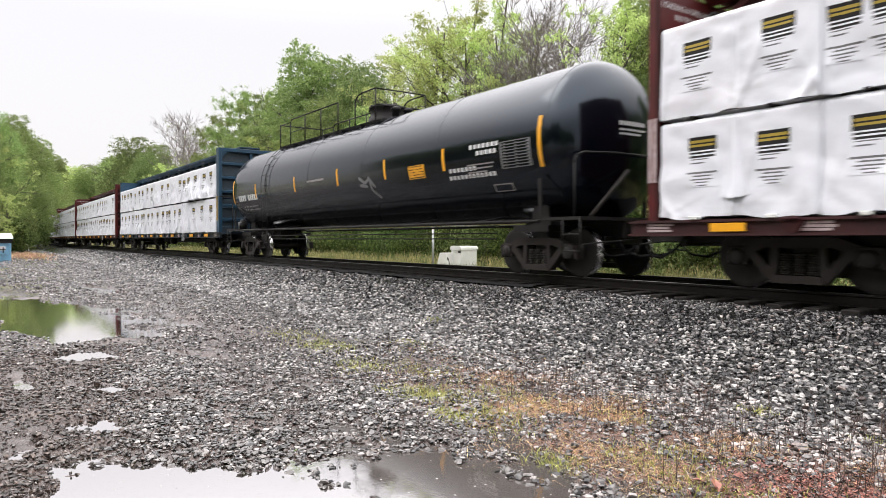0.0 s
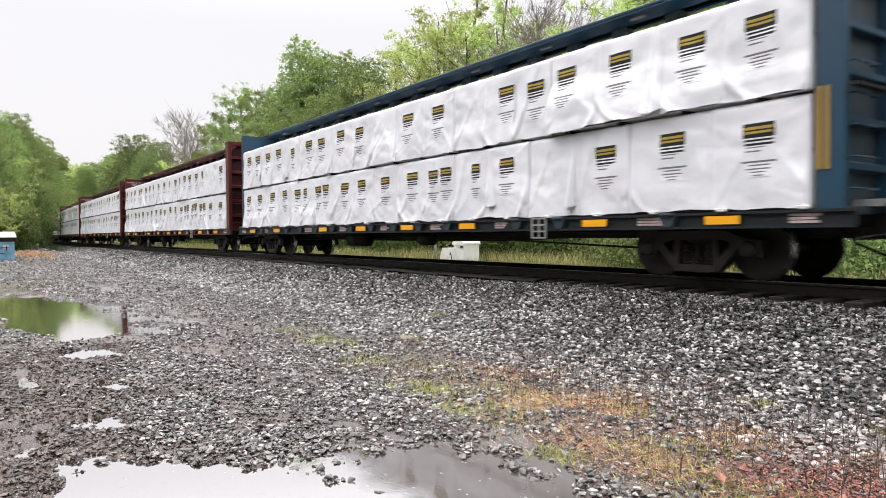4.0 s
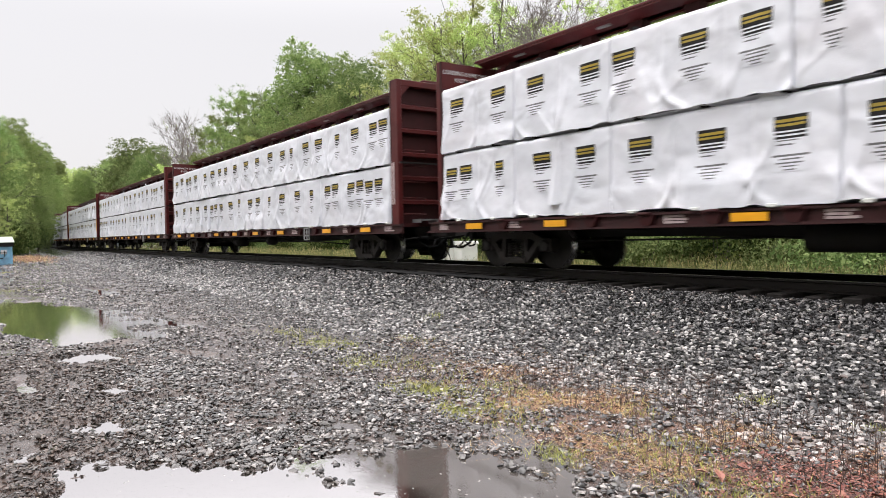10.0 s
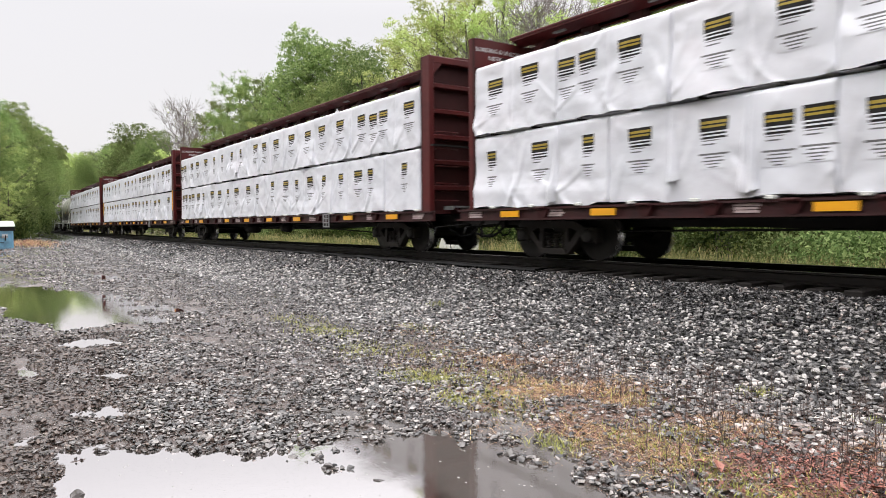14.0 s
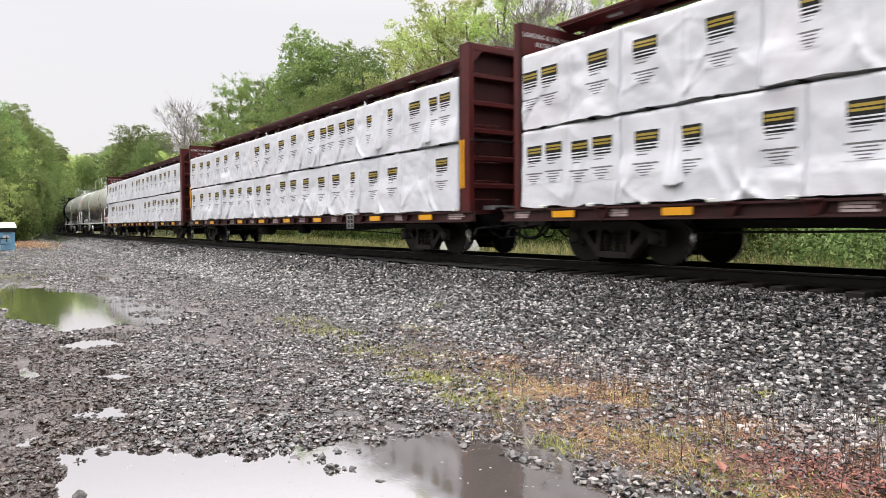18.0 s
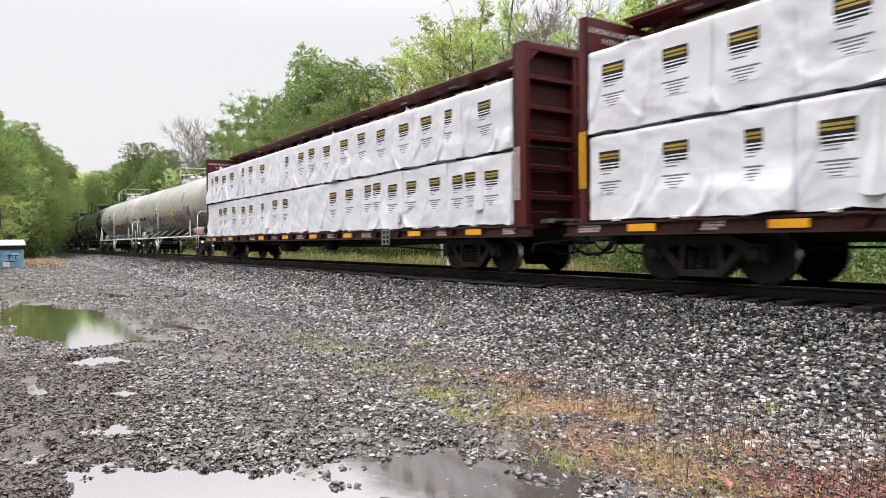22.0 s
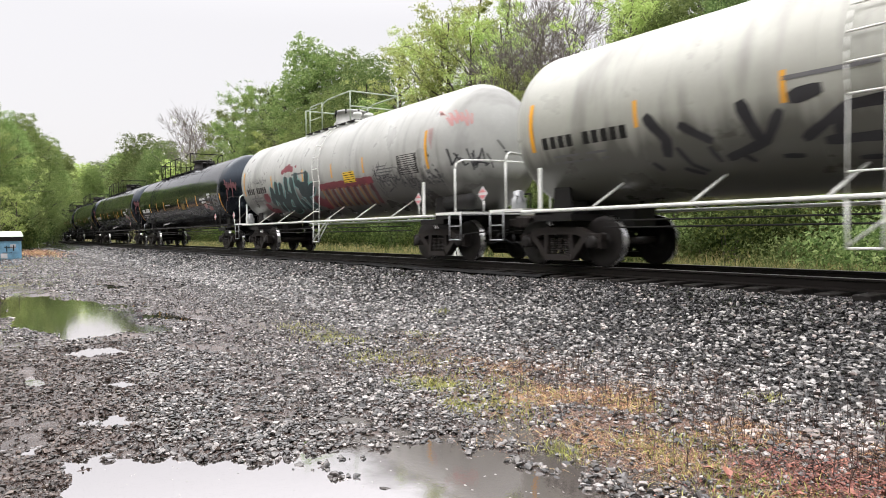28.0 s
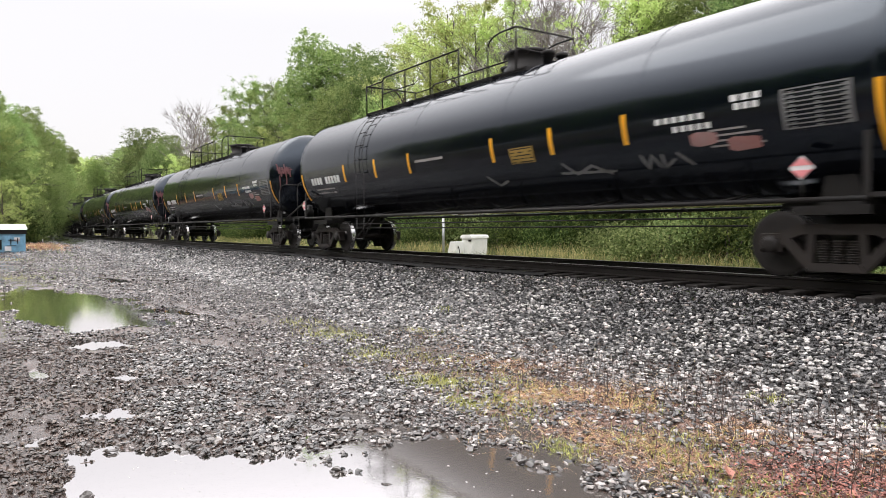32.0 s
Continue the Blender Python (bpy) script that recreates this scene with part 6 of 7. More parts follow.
    for s in (-1, 1):
        bm = bmesh.new()
        q = [bm.verts.new((x, s * y, z)) for x in (-10.92, 10.92) for y, z in ((0.44, 4.70), (0.44, 4.665), (0.13, 4.58), (0.13, 4.615))]
        for f_ in ((0, 1, 2, 3), (7, 6, 5, 4), (0, 4, 5, 1), (1, 5, 6, 2), (2, 6, 7, 3), (3, 7, 4, 0)):
            bm.faces.new([q[i] for i in f_])
        bmesh.ops.recalc_face_normals(bm, faces=bm.faces)
        part("chord_web", bm, paint, car)
    for k in range(18):
        x = -10.2 + k * 1.2
        bm = bmesh.new()
        box(bm, x - 0.11, x + 0.11, -0.10, 0.10, 1.02, 4.70)
        prism(bm, [(x - 0.11, 4.3), (x + 0.11, 4.3), (x + 0.16, 4.58), (x - 0.16, 4.58)], -0.13, 0.13)
        part("post", bm, dark, car)
    for k in range(9):
        bm = bmesh.new()
        box(bm, -9.6 + k * 2.4 - 0.16, -9.6 + k * 2.4 + 0.16, -0.32, -0.24, 4.60, 4.64)
        part("stencil", bm, M_GREYTXT, car)
    for s in (-1, 1):
        bulkhead(car, s, paint, dark)
        # diagonal brace from the beam down to each end wall
        bm = bmesh.new()
        prism(bm, [(s * 10.92, 4.02), (s * 10.92, 4.18), (s * 10.32, 4.58), (s * 10.12, 4.58)][::s], -0.16, -0.14)
        part("gusset_plate", bm, paint, car)
        truck(car, s * 8.95)
        coupler(car, s * 12.0)
        # end corner marks, different from car to car
        mark = STRIPS.get((seed, s))
        if mark:
            bm = bmesh.new()
            if s > 0:
                box(bm, 10.97, 11.03, -1.474, -1.454, 1.5, 2.55)
                box(bm, 11.07, 11.13, -1.474, -1.464, 1.5, 2.55)
            else:
                box(bm, -11.12, -11.07, -1.474, -1.464, 1.6, 2.6)
                box(bm, -11.03, -10.98, -1.474, -1.464, 1.6, 2.6)
            part("corner_reflector", bm, mark, car)
    # painted inner face of the rear end wall above the load, with its instructions
    bm = bmesh.new()
    box(bm, -10.94, -10.925, -1.44, 1.44, 4.0, 4.612)
    bd = part("instruction_board", bm, paint, car, "painted end wall with pale stencilled words")
    if sign:
        words(bd, "LOADING & UNLOADING", 0.13, pose(-10.921, -0.66, 4.35, 90, 0, 90), material=M_PALE)
        words(bd, "INSTRUCTIONS", 0.13, pose(-10.921, -0.63, 4.19, 90, 0, 90), material=M_PALE)
    lumber_load(car, seed)
    return car


# --- tank cars ---
T_R, T_Z, B_R, B_Z, W_R, W_Z = 1.58, 2.625, 1.58, 2.63, 1.53, 2.69
MARK = {T_Z: -0.015, W_Z: 0.13, B_Z: 0.08}     # how far the painted marks sit off the shell's middle height


def on_shell(x, h, r, zc, off):
    """A point on the near side of the shell, h metres round it from the middle of the marks."""
    a = (h + MARK.get(zc, 0.0)) / r
    return (x, -(r + off) * math.cos(a), zc + (r + off) * math.sin(a))


def skin(bm, x0, x1, h0, h1, r, zc, off=0.004, nx_=1, mi=0):
    """A thin patch lying on the tank's near side; h is measured round the shell from its middle height."""
    nh = max(2, int(abs(h1 - h0) / 0.12) + 1)
    rows = []
    for i in range(nx_ + 1):
        x = x0 + (x1 - x0) * i / nx_
        rows.append([bm.verts.new(on_shell(x, h0 + (h1 - h0) * j / nh, r, zc, off)) for j in range(nh + 1)])
    for a, b in zip(rows, rows[1:]):
        for j in range(nh):
            bm.faces.new((a[j], b[j], b[j + 1], a[j + 1])).material_index = mi


def sheet(bm, x0, x1, h0, h1, r, zc, cols, mask, off=0.003):
    """A painted sheet on the shell in one piece; mask(i, j) tells which cells carry ink. Rows run upwards."""
    rows = mask(None, None)
    vs = []
    for i in range(cols + 1):
        x = x0 + (x1 - x0) * i / cols
        vs.append([bm.verts.new(on_shell(x, h0 + (h1 - h0) * j / rows, r, zc, off)) for j in range(rows + 1)])
    for i in range(cols):
        for j in range(rows):
            bm.faces.new((vs[i][j], vs[i + 1][j], vs[i + 1][j + 1], vs[i][j + 1])).material_index = 1 if mask(i, j) else 0


def lines_mask(rows, every, rr, gap=0.18):
    cut = {}

    def m(i, j):
        if i is None:
            return rows
        if j % every:
            return False
        if (i, j) not in cut:
            cut[(i, j)] = rr.random() > gap
        return cut[(i, j)]
    return m


def blob(bm, cx, ch, ax, ah, r, zc, off=0.005):
    """An uneven round patch of spray paint on the shell, built in rings."""
    ring = []
    for k in (0.34, 0.67, 1.0):
        ring.append([])
        for i in range(20):
            t = i * math.pi / 10
            w = k * (1 + 0.06 * math.sin(3 * t + cx) + 0.04 * math.sin(7 * t))
            x, h = cx + ax * w * math.cos(t), ch + ah * w * math.sin(t)
            ring[-1].append(bm.verts.new(on_shell(x, h, r, zc, off)))
    bm.faces.new(ring[0])
    for a, b in zip(ring, ring[1:]):
        for i in range(20):
            bm.faces.new((a[i], b[i], b[(i + 1) % 20], a[(i + 1) % 20]))


def head_rows(car, r, zc, x0, hd, rows, m):
    """Short lines of lettering blocks on the tank's front head; rows of (y0, y1, dz, height, count)."""
    for y0, y1, dz, tall, n in rows:
        bm = bmesh.new()
        for i in range(n):
            for a, b in ((0.0, 0.74),):
                ya, yb = y0 + (y1 - y0) * (i + a) / n, y0 + (y1 - y0) * (i + b) / n
                vs = [bm.verts.new((x0 + hd * math.sqrt(max(0.0, 1 - (y * y + z * z) / (r * r))) + 0.012, y, zc + z)) for y, z in ((ya, dz), (yb, dz), (yb, dz + tall), (ya, dz + tall))]
                bm.faces.new(vs)
        part("stencil_line", bm, m, car, "white stencilled blocks on the tank's end")["kind"] = "stuff"


def head_stroke(bm, pts, w, r, zc, x0, hd):
    """A painted stroke on the tank's front head along points of (y, dz)."""
    on = lambda y, z: (x0 + hd * math.sqrt(max(0.0, 1 - (y * y + z * z) / (r * r))) + 0.014, y, zc + z)
    for (ya, za), (yb, zb) in zip(pts, pts[1:]):
        d = Vector((yb - ya, zb - za)).normalized() * w / 2
        for k in range(4):
            a, b = k / 4, (k + 1) / 4
            q = [(ya + (yb - ya) * a, za + (zb - za) * a), (ya + (yb - ya) * b, za + (zb - za) * b)]
            bm.faces.new([bm.verts.new(on(y + s * d.y, z - s * d.x)) for (y, z), s in ((q[0], 1), (q[1], 1), (q[1], -1), (q[0], -1))])


def brush(bm, pts, w, r, zc, off=0.005):
    """A painted stroke on the shell along points of (x, h)."""
    pts = [Vector(p) for p in pts]
    L, M, N, R = [], [], [], []
    fine = []
    for a, b in zip(pts, pts[1:]):
        n = max(1, int((b - a).length / 0.1))
        fine += [a + (b - a) * i / n for i in range(n)]
    fine.append(pts[-1])
    for i, p in enumerate(fine):
        t = (fine[min(i + 1, len(fine) - 1)] - fine[max(i - 1, 0)]).normalized()
        n = Vector((-t.y, t.x))
        ww = w * (0.95 + 0.08 * math.sin(i * 1.3)) * (0.72 if i in (0, len(fine) - 1) else 1.0)
        for side, q in ((L, p + n * ww / 2), (M, p + n * ww / 6), (N, p - n * ww / 6), (R, p - n * ww / 2)):
            side.append(bm.verts.new(on_shell(q.x, q.y, r, zc, off)))
    for i in range(len(fine) - 1):
        for a, b in ((L, M), (M, N), (N, R)):
            bm.faces.new((a[i], b[i], b[i + 1], a[i + 1]))


def tank_car(name, label, length, r, zc, paint, frame_paint, spacing, bands, seed, panel_x=0.8, manway=0.0, plat=(-5.5, 1.6), ladder_x=-5.0, light=False, drop=0.0, panel_mat=None, lift=0.0, lines=None, placards=True, ends=(-9.6, 9.6)):
    car = thing(name, label, "tank car", "freight train")
    rr = random.Random(seed)
    half = length / 2 - 0.95
    rear, front = ends
    hd = 0.76
    bm = bmesh.new()
    head = [(hd * (1 - math.cos(k / 12 * math.pi / 2)), max(0.02, r * math.sin(k / 12 * math.pi / 2))) for k in range(13)]
    prof = [(rear + u, q) for u, q in head] + [(float(x), r) for x in np.linspace(rear + hd + 0.4, front - hd - 0.4, 9)] + [(front - u, q) for u, q in head[::-1]]
    lathe(bm, prof, "x", 72, (0, 0, zc))
    part("tank_shell", bm, paint, car)
    # weld seams round the shell
    for x in np.linspace(rear + hd, front - hd, 6):
        bm = bmesh.new()
        lathe(bm, [(x - 0.02, r - 0.02), (x - 0.012, r + 0.004), (x + 0.012, r + 0.004), (x + 0.02, r - 0.02)], "x", 72, (0, 0, zc))
        part("weld_seam", bm, paint, car)
    # stub sills, saddles, bolsters
    for s in (-1, 1):
        bm = bmesh.new()
        x0, x1 = s * (spacing / 2 - 1.2), s * (length / 2 - 0.55)
        box(bm, min(x0, x1), max(x0, x1), -0.3, 0.3, 0.72, 1.12, 0.02)
        part("stub_sill", bm, M_FRAME, car)
        x = s * spacing / 2
        bm = bmesh.new()
        box(bm, x - 0.5, x + 0.5, -1.25, 1.25, 0.86, 0.98)
        part("bolster_plate", bm, M_FRAME, car)
        for y in (-0.95, -0.5, 0.5, 0.95):
            bm = bmesh.new()
            zt = zc - math.sqrt(r * r - y * y) + 0.03
            prism(bm, [(x - 0.28, 0.98), (x + 0.28, 0.98), (x + 0.2, zt), (x - 0.2, zt)], y - 0.02, y + 0.02)
            part("saddle_web", bm, M_FRAME, car)
        truck(car, x)
        coupler(car, s * length / 2)
        # end platform
        bm = bmesh.new()
        xe = s * (length / 2 - 0.5)
        xb = s * (spacing / 2 + 0.55)
        box(bm, min(xe, xb), max(xe, xb), -1.5, 1.5, 1.06, 1.12)
        part("end_platform", bm, frame_paint if light else M_FRAME, car)
        # a hoop across the platform in front of the head, flat posts at its inner corners, steps below
        xh = (front - 0.12) if s > 0 else (rear + 0.12)
        bm = bmesh.new()
        pipe(bm, [(xh, -1.44, 1.1), (xh, -1.44, 2.08), (xh, -1.40, 2.21), (xh + s * 0.06, -1.28, 2.28), (xh + s * 0.28, -0.7, 2.28), (xh + s * 0.28, 0.7, 2.28), (xh + s * 0.06, 1.28, 2.28), (xh, 1.40, 2.21), (xh, 1.44, 2.08), (xh, 1.44, 1.1)], 0.021 if light else 0.018, 8)
        part("end_hoop", bm, frame_paint, car)
        for y in (-1.5, 1.5):
            bm = bmesh.new()
            box(bm, s * 6.4 - 0.045 if light else xb - 0.04, s * 6.4 + 0.045 if light else xb + 0.04, y - 0.02, y + 0.02, 1.06, 1.86, 0.008)
            part("corner_post", bm, frame_paint, car)
            for z in (0.5, 0.8):
                bm = bmesh.new()
                rod(bm, (xe - s * 0.02, y, z), (xe - s * 0.45, y, z), 0.016, 6)
                part("sill_step", bm, M_GALV if light else frame_paint, car)
            for xs in (xe - s * 0.02, xe - s * 0.45):
                bm = bmesh.new()
                rod(bm, (xs, y, 0.48), (xs, y, 1.08), 0.016, 6)
                part("step_hanger", bm, M_GALV if light else frame_paint, car)
        if s < 0:
            # brake gear crowded on the rear platform
            bm = bmesh.new()
            lathe(bm, [(1.12, 0.16), (1.34, 0.16), (1.38, 0.11), (1.5, 0.11), (1.53, 0.03)], "z", 14, (rear - 0.05, -0.95, 0))
            gear = part("brake_valve", bm, M_FRAME if not light else M_GALV, car, "grimy brake valve on the end platform")
            for k, (dx, dy, zt) in enumerate(((0.0, 0.32, 1.46), (-0.18, 0.12, 1.36), (0.16, -0.22, 1.40))):
                bm = bmesh.new()
                pipe(bm, [(rear - 0.05 + dx, -0.95 + dy, 1.12), (rear - 0.05 + dx, -0.95 + dy, zt), (rear - 0.05, -0.95, zt - 0.03)], 0.022, 6)
                part("brake_pipe", bm, M_GALV if k else M_FRAME, gear)
            bm = bmesh.new()
            lathe(bm, [(-0.02, 0.25), (0.02, 0.27), (0.02, 0.22), (-0.02, 0.23)], "x", 18, (rear - 0.42, 0.55, 1.75))
            for k in range(4):
                a = k * math.pi / 2
                rod(bm, (rear - 0.42, 0.55, 1.75), (rear - 0.42, 0.55 + 0.24 * math.cos(a), 1.75 + 0.24 * math.sin(a)), 0.012, 5)
            part("hand_brake_wheel", bm, M_FRAME, car)
            bm = bmesh.new()
            rod(bm, (rear - 0.36, 0.55, 1.08), (rear - 0.36, 0.55, 1.85), 0.03, 6)
            part("brake_stand", bm, M_FRAME, car)
        # placard holders
        for y, x in ((-1.47, (half - (1.33 if light else 1.43)) if s > 0 else -(half + (0.7 if light else -0.4))),):
            bm = bmesh.new()
            c = 0.16
            prism(bm, [(x - c, 1.47), (x, 1.47 - c), (x + c, 1.47), (x, 1.47 + c)], y - 0.006, y)
            if not placards:
                break
            p1 = part("placard", bm, M_PALE, car, "white and red diamond placard")
            bm = bmesh.new()
            c = 0.115 if light else 0.14
            prism(bm, [(x - c, 1.50), (x + c, 1.50), (x, 1.47 + c)], y - 0.011, y - 0.008)
            prism(bm, [(x - c, 1.44), (x, 1.47 - c), (x + c, 1.44)], y - 0.011, y - 0.008)
            part("placard_print", bm, M_PINK, p1)
            bm = bmesh.new()
            rod(bm, (x, y + 0.02, 1.08), (x, y + 0.02, 1.32), 0.02, 6)
            part("placard_post", bm, frame_paint, car)
    if light:
        bm = bmesh.new()
        lathe(bm, [(-0.5, 0.05), (-0.45, 0.19), (0.45, 0.19), (0.5, 0.05)], "x", 16, (half - 0.35, -0.95, 1.36))
        part("air_reservoir", bm, M_FRAME, car)
    else:
        bm = bmesh.new()
        rod(bm, (front + 0.05, -1.2, 1.12), (front + 0.05, -0.2, 2.0), 0.035, 6)
        part("head_brace", bm, M_TRUCK, car)
    # running rail along each side with its brackets
    for s in (-1, 1):
        bm = bmesh.new()
        rod(bm, (-half + 0.6, s * 1.52, 1.05), (half - 0.6, s * 1.52, 1.05), 0.034, 8)
        part("side_rail", bm, frame_paint, car)
        for k in range(6):
            x = -spacing / 2 + 1.4 + k * (spacing - 2.8) / 5
            bm = bmesh.new()
            a = -0.9 if light else -1.12
            rod(bm, (x - 0.15, s * 1.52, 1.05), (x + 0.1, s * r * math.cos(a), zc + r * math.sin(a)), 0.022, 6)
            part("rail_bracket", bm, frame_paint, car)
    for z in (0.72, 0.84):
        bm = bmesh.new()
        rod(bm, (-spacing / 2 + 1.2, -1.1, z), (spacing / 2 - 1.2, -1.1, z), 0.016, 6)
        part("brake_rod", bm, M_FRAME, car)
    # manway, fittings, platform, railing
    top = zc + r
    bm = bmesh.new()
    lathe(bm, [(top - 0.15, 0.56), (top + 0.06, 0.56), (top + 0.07, 0.49), (top + 0.36, 0.49), (top + 0.365, 0.53), (top + 0.42, 0.53), (top + 0.45, 0.47), (top + 0.47, 0.05)], "z", 26, (manway, 0, 0))
    dome = part("manway_dome", bm, paint if light else M_FRAME, car)
    for k in range(8):
        bm = bmesh.new()
        a = k * math.pi / 4
        rod(bm, (manway + 0.54 * math.cos(a), 0.54 * math.sin(a), top + 0.30), (manway + 0.54 * math.cos(a), 0.54 * math.sin(a), top + 0.45), 0.028, 6)
        part("eye_bolt", bm, M_FRAME, dome)
    for x, y in ((manway + 0.85, 0.2), (manway + 0.85, -0.2), (manway - 0.8, 0.0)):
        bm = bmesh.new()
        lathe(bm, [(top - 0.1, 0.11), (top + 0.18, 0.11), (top + 0.19, 0.15), (top + 0.26, 0.15), (top + 0.3, 0.05)], "z", 10, (x, y, 0))
        part("valve", bm, frame_paint, car)
    p0, p1 = plat
    rail_paint = M_PALEGREEN if light else frame_paint
    zz = top - 0.14
    hoop = manway - 0.42          # the railing has a gap between its rear part and the hoop at the manway
    for y in (-1, 1):
        for j in range(4):
            bm = bmesh.new()
            y0 = 0.56 + 0.075 * j
            box(bm, p0, p1 + 0.35, *sorted((y * y0, y * (y0 + 0.05))), zz - 0.012, zz + 0.012)
            part("walkway_bar", bm, frame_paint if not light else M_FRAME, car)
    for k in range(7):
        x = p0 + (p1 + 0.35 - p0) * k / 6
        bm = bmesh.new()
        box(bm, x - 0.02, x + 0.02, -0.86, 0.86, zz - 0.07, zz - 0.014)
        part("walkway_bearer", bm, frame_paint, car)
    rr_ = 0.021
    for y in (-0.84, 0.84):
        bm = bmesh.new()
        pipe(bm, [(p0, y, zz), (p0, y, zz + 0.80)], rr_, 7)
        pipe(bm, [(p0, y, zz + 0.78), (p0 + 0.9, y, zz + 0.78)], rr_ * 0.8, 6)
        part("rear_post", bm, rail_paint, car)
        bm = bmesh.new()
        q1 = manway - (0.42 if light else 1.55)
        q0 = p0 + (0.35 if light else 0.95)
        pipe(bm, [(q0, y, zz), (q0, y, zz + 0.76), (q0 + 0.04, y, zz + 0.83), (q0 + 0.12, y, zz + 0.87), (q1, y, zz + 0.87)], rr_, 7)
        part("platform_railing", bm, rail_paint, car)
        n = 1 if light else 3
        for k in range(1, n + 1):
            bm = bmesh.new()
            x = q0 + (q1 - q0) * k / n
            rod(bm, (x, y, zz), (x, y, zz + 0.87), rr_, 7)
            part("railing_post", bm, rail_paint, car)
        bm = bmesh.new()
        pipe(bm, [(q0, y, zz + 0.42), (q0 + 1.0 if light else q0 + 0.45 * (q1 - q0), y, zz + 0.42)], rr_ * 0.7, 6)
        part("middle_rail", bm, rail_paint, car)
        bm = bmesh.new()
        pipe(bm, [(hoop, y, zz), (hoop, y, zz + 0.68), (hoop + 0.06, y, zz + 0.78), (hoop + 0.2, y, zz + 0.86), (hoop + 0.45, y, zz + 0.90), (p1, y, zz + 0.90), (p1, y, zz)], rr_, 7)
        part("manway_railing", bm, rail_paint, car)
    for xr, zr in ((p0, 0.80), (p1, 0.90), (p1, 0.45)):
        bm = bmesh.new()
        pipe(bm, [(xr, -0.84, zz + zr), (xr, 0.84, zz + zr)], rr_, 7)
        part("cross_rail", bm, rail_paint, car)
    # ladder up the near side
    for dx in (-0.22, 0.22):
        bm = bmesh.new()
        pts = [(ladder_x + dx, -1.58, 0.95)]
        for k in range(12):
            a = -0.25 + k * (1.18 / 11)
            pts.append((ladder_x + dx, -(r + 0.07) * math.cos(a), zc + (r + 0.07) * math.sin(a)))
        pipe(bm, pts, 0.011 if light else 0.009, 6)
        part("ladder_stile", bm, frame_paint, car)
    for k in range(7):
        bm = bmesh.new()
        if k < 1:
            p = (-1.58, 1.35)
        else:
            a = -0.25 + (k - 1) * 0.235
            p = (-(r + 0.07) * math.cos(a), zc + (r + 0.07) * math.sin(a))
        rod(bm, (ladder_x - 0.22, *p), (ladder_x + 0.22, *p), 0.016 if light else 0.012, 6)
        part("rung", bm, frame_paint, car)
    bm = bmesh.new()
    pipe(bm, [(ladder_x - 0.22, -1.58, 1.0), (ladder_x - 0.2, -1.6, 0.42), (ladder_x + 0.2, -1.6, 0.42), (ladder_x + 0.22, -1.58, 1.0)], 0.02, 6)
    rod(bm, (ladder_x - 0.2, -1.6, 0.45), (ladder_x + 0.55, -1.5, 1.05), 0.018, 6)
    rod(bm, (ladder_x + 0.2, -1.6, 0.45), (ladder_x + 0.75, -1.45, 1.15), 0.018, 6)
    part("stirrup_step", bm, frame_paint, car)
    # yellow bars and curved end bands
    for x in bands:
        bm = bmesh.new()
        wb = 0.038 if light else 0.05
        skin(bm, x - wb, x + wb, -0.33 - drop - (0.05 if light else 0), 0.17 - drop - (0.12 if light else 0), r, zc)
        part("yellow_mark", bm, M_YELLOW, car)
    for s in (-1, 1):
        bm = bmesh.new()
        x = s * (half - hd - (0.14 if light else -0.28 + lift * 0.2))
        q = math.sqrt(1 - (max(0.0, x - front + hd, rear + hd - x) / hd) ** 2)
        skin(bm, x - 0.05, x + 0.05, -0.66 if light else -1.15 + 2.5 * lift, 0.25 if light else -0.25 + 2.75 * lift, r * q, zc, 0.012)
        part("yellow_mark", bm, M_YELLOW, car)
    ink = M_INK if light else M_PALE
    faint = M_INKGREY if light else M_GREYTXT
    # car number in plain blocks, data panels
    bm = bmesh.new()
    x = -half + 1.15
    sheet(bm, x, x + 2.0, -0.64 + 0.8 * lift, -0.42 + 0.8 * lift, r, zc, 39, lambda i, j: 4 if i is None else (i % 4 < 3 and not 16 <= i < 20))
    part("number_panel", bm, [paint, ink], car)
    bm = bmesh.new()
    sheet(bm, x + 0.2, x + 1.5 + 1.5 * lift, -0.95 + 0.5 * lift, -0.74 + 0.5 * lift, r, zc, 14, lines_mask(5, 3, rr))
    part("stencil_panel", bm, [paint, faint], car)
    bm = bmesh.new()
    px = half - (1.78 if light else 1.2)
    sheet(bm, px - 0.48, px + 0.42, -0.71 if light else -0.74 + lift, (-0.22 if light else -0.2 + lift), r, zc, 16, lambda i, j: 28 if i is None else (j % 3 == 0 or i in (0, 15) or (j % 3 == 1 and i % 6 == 2)))
    part("data_panel", bm, [paint, ink if light else M_INKGREY], car)
    for x, w, h in lines if lines is not None else ((px - 2.5, 0.9, -0.05), (px - 2.2, 0.7, -0.2), (px - 1.2, 0.5, 0.12), (px - 1.15, 0.4, 0.0)):
        bm = bmesh.new()
        n = 3 * max(3, int(w / 0.13))
        sheet(bm, x, x + w, h - 0.04 - drop, h + 0.05 - drop, r, zc, n, lambda i, j: 2 if i is None else i % 3 < 2)
        part("stencil_line", bm, [paint, ink if not light else faint], car)
    for j in range(4):
        bm = bmesh.new()
        skin(bm, px - 1.6, px - 1.6 + rr.uniform(0.5, 0.9), -0.3 - drop - j * 0.08, -0.27 - drop - j * 0.08, r, zc)
        part("stencil_line", bm, faint, car)
    bm = bmesh.new()
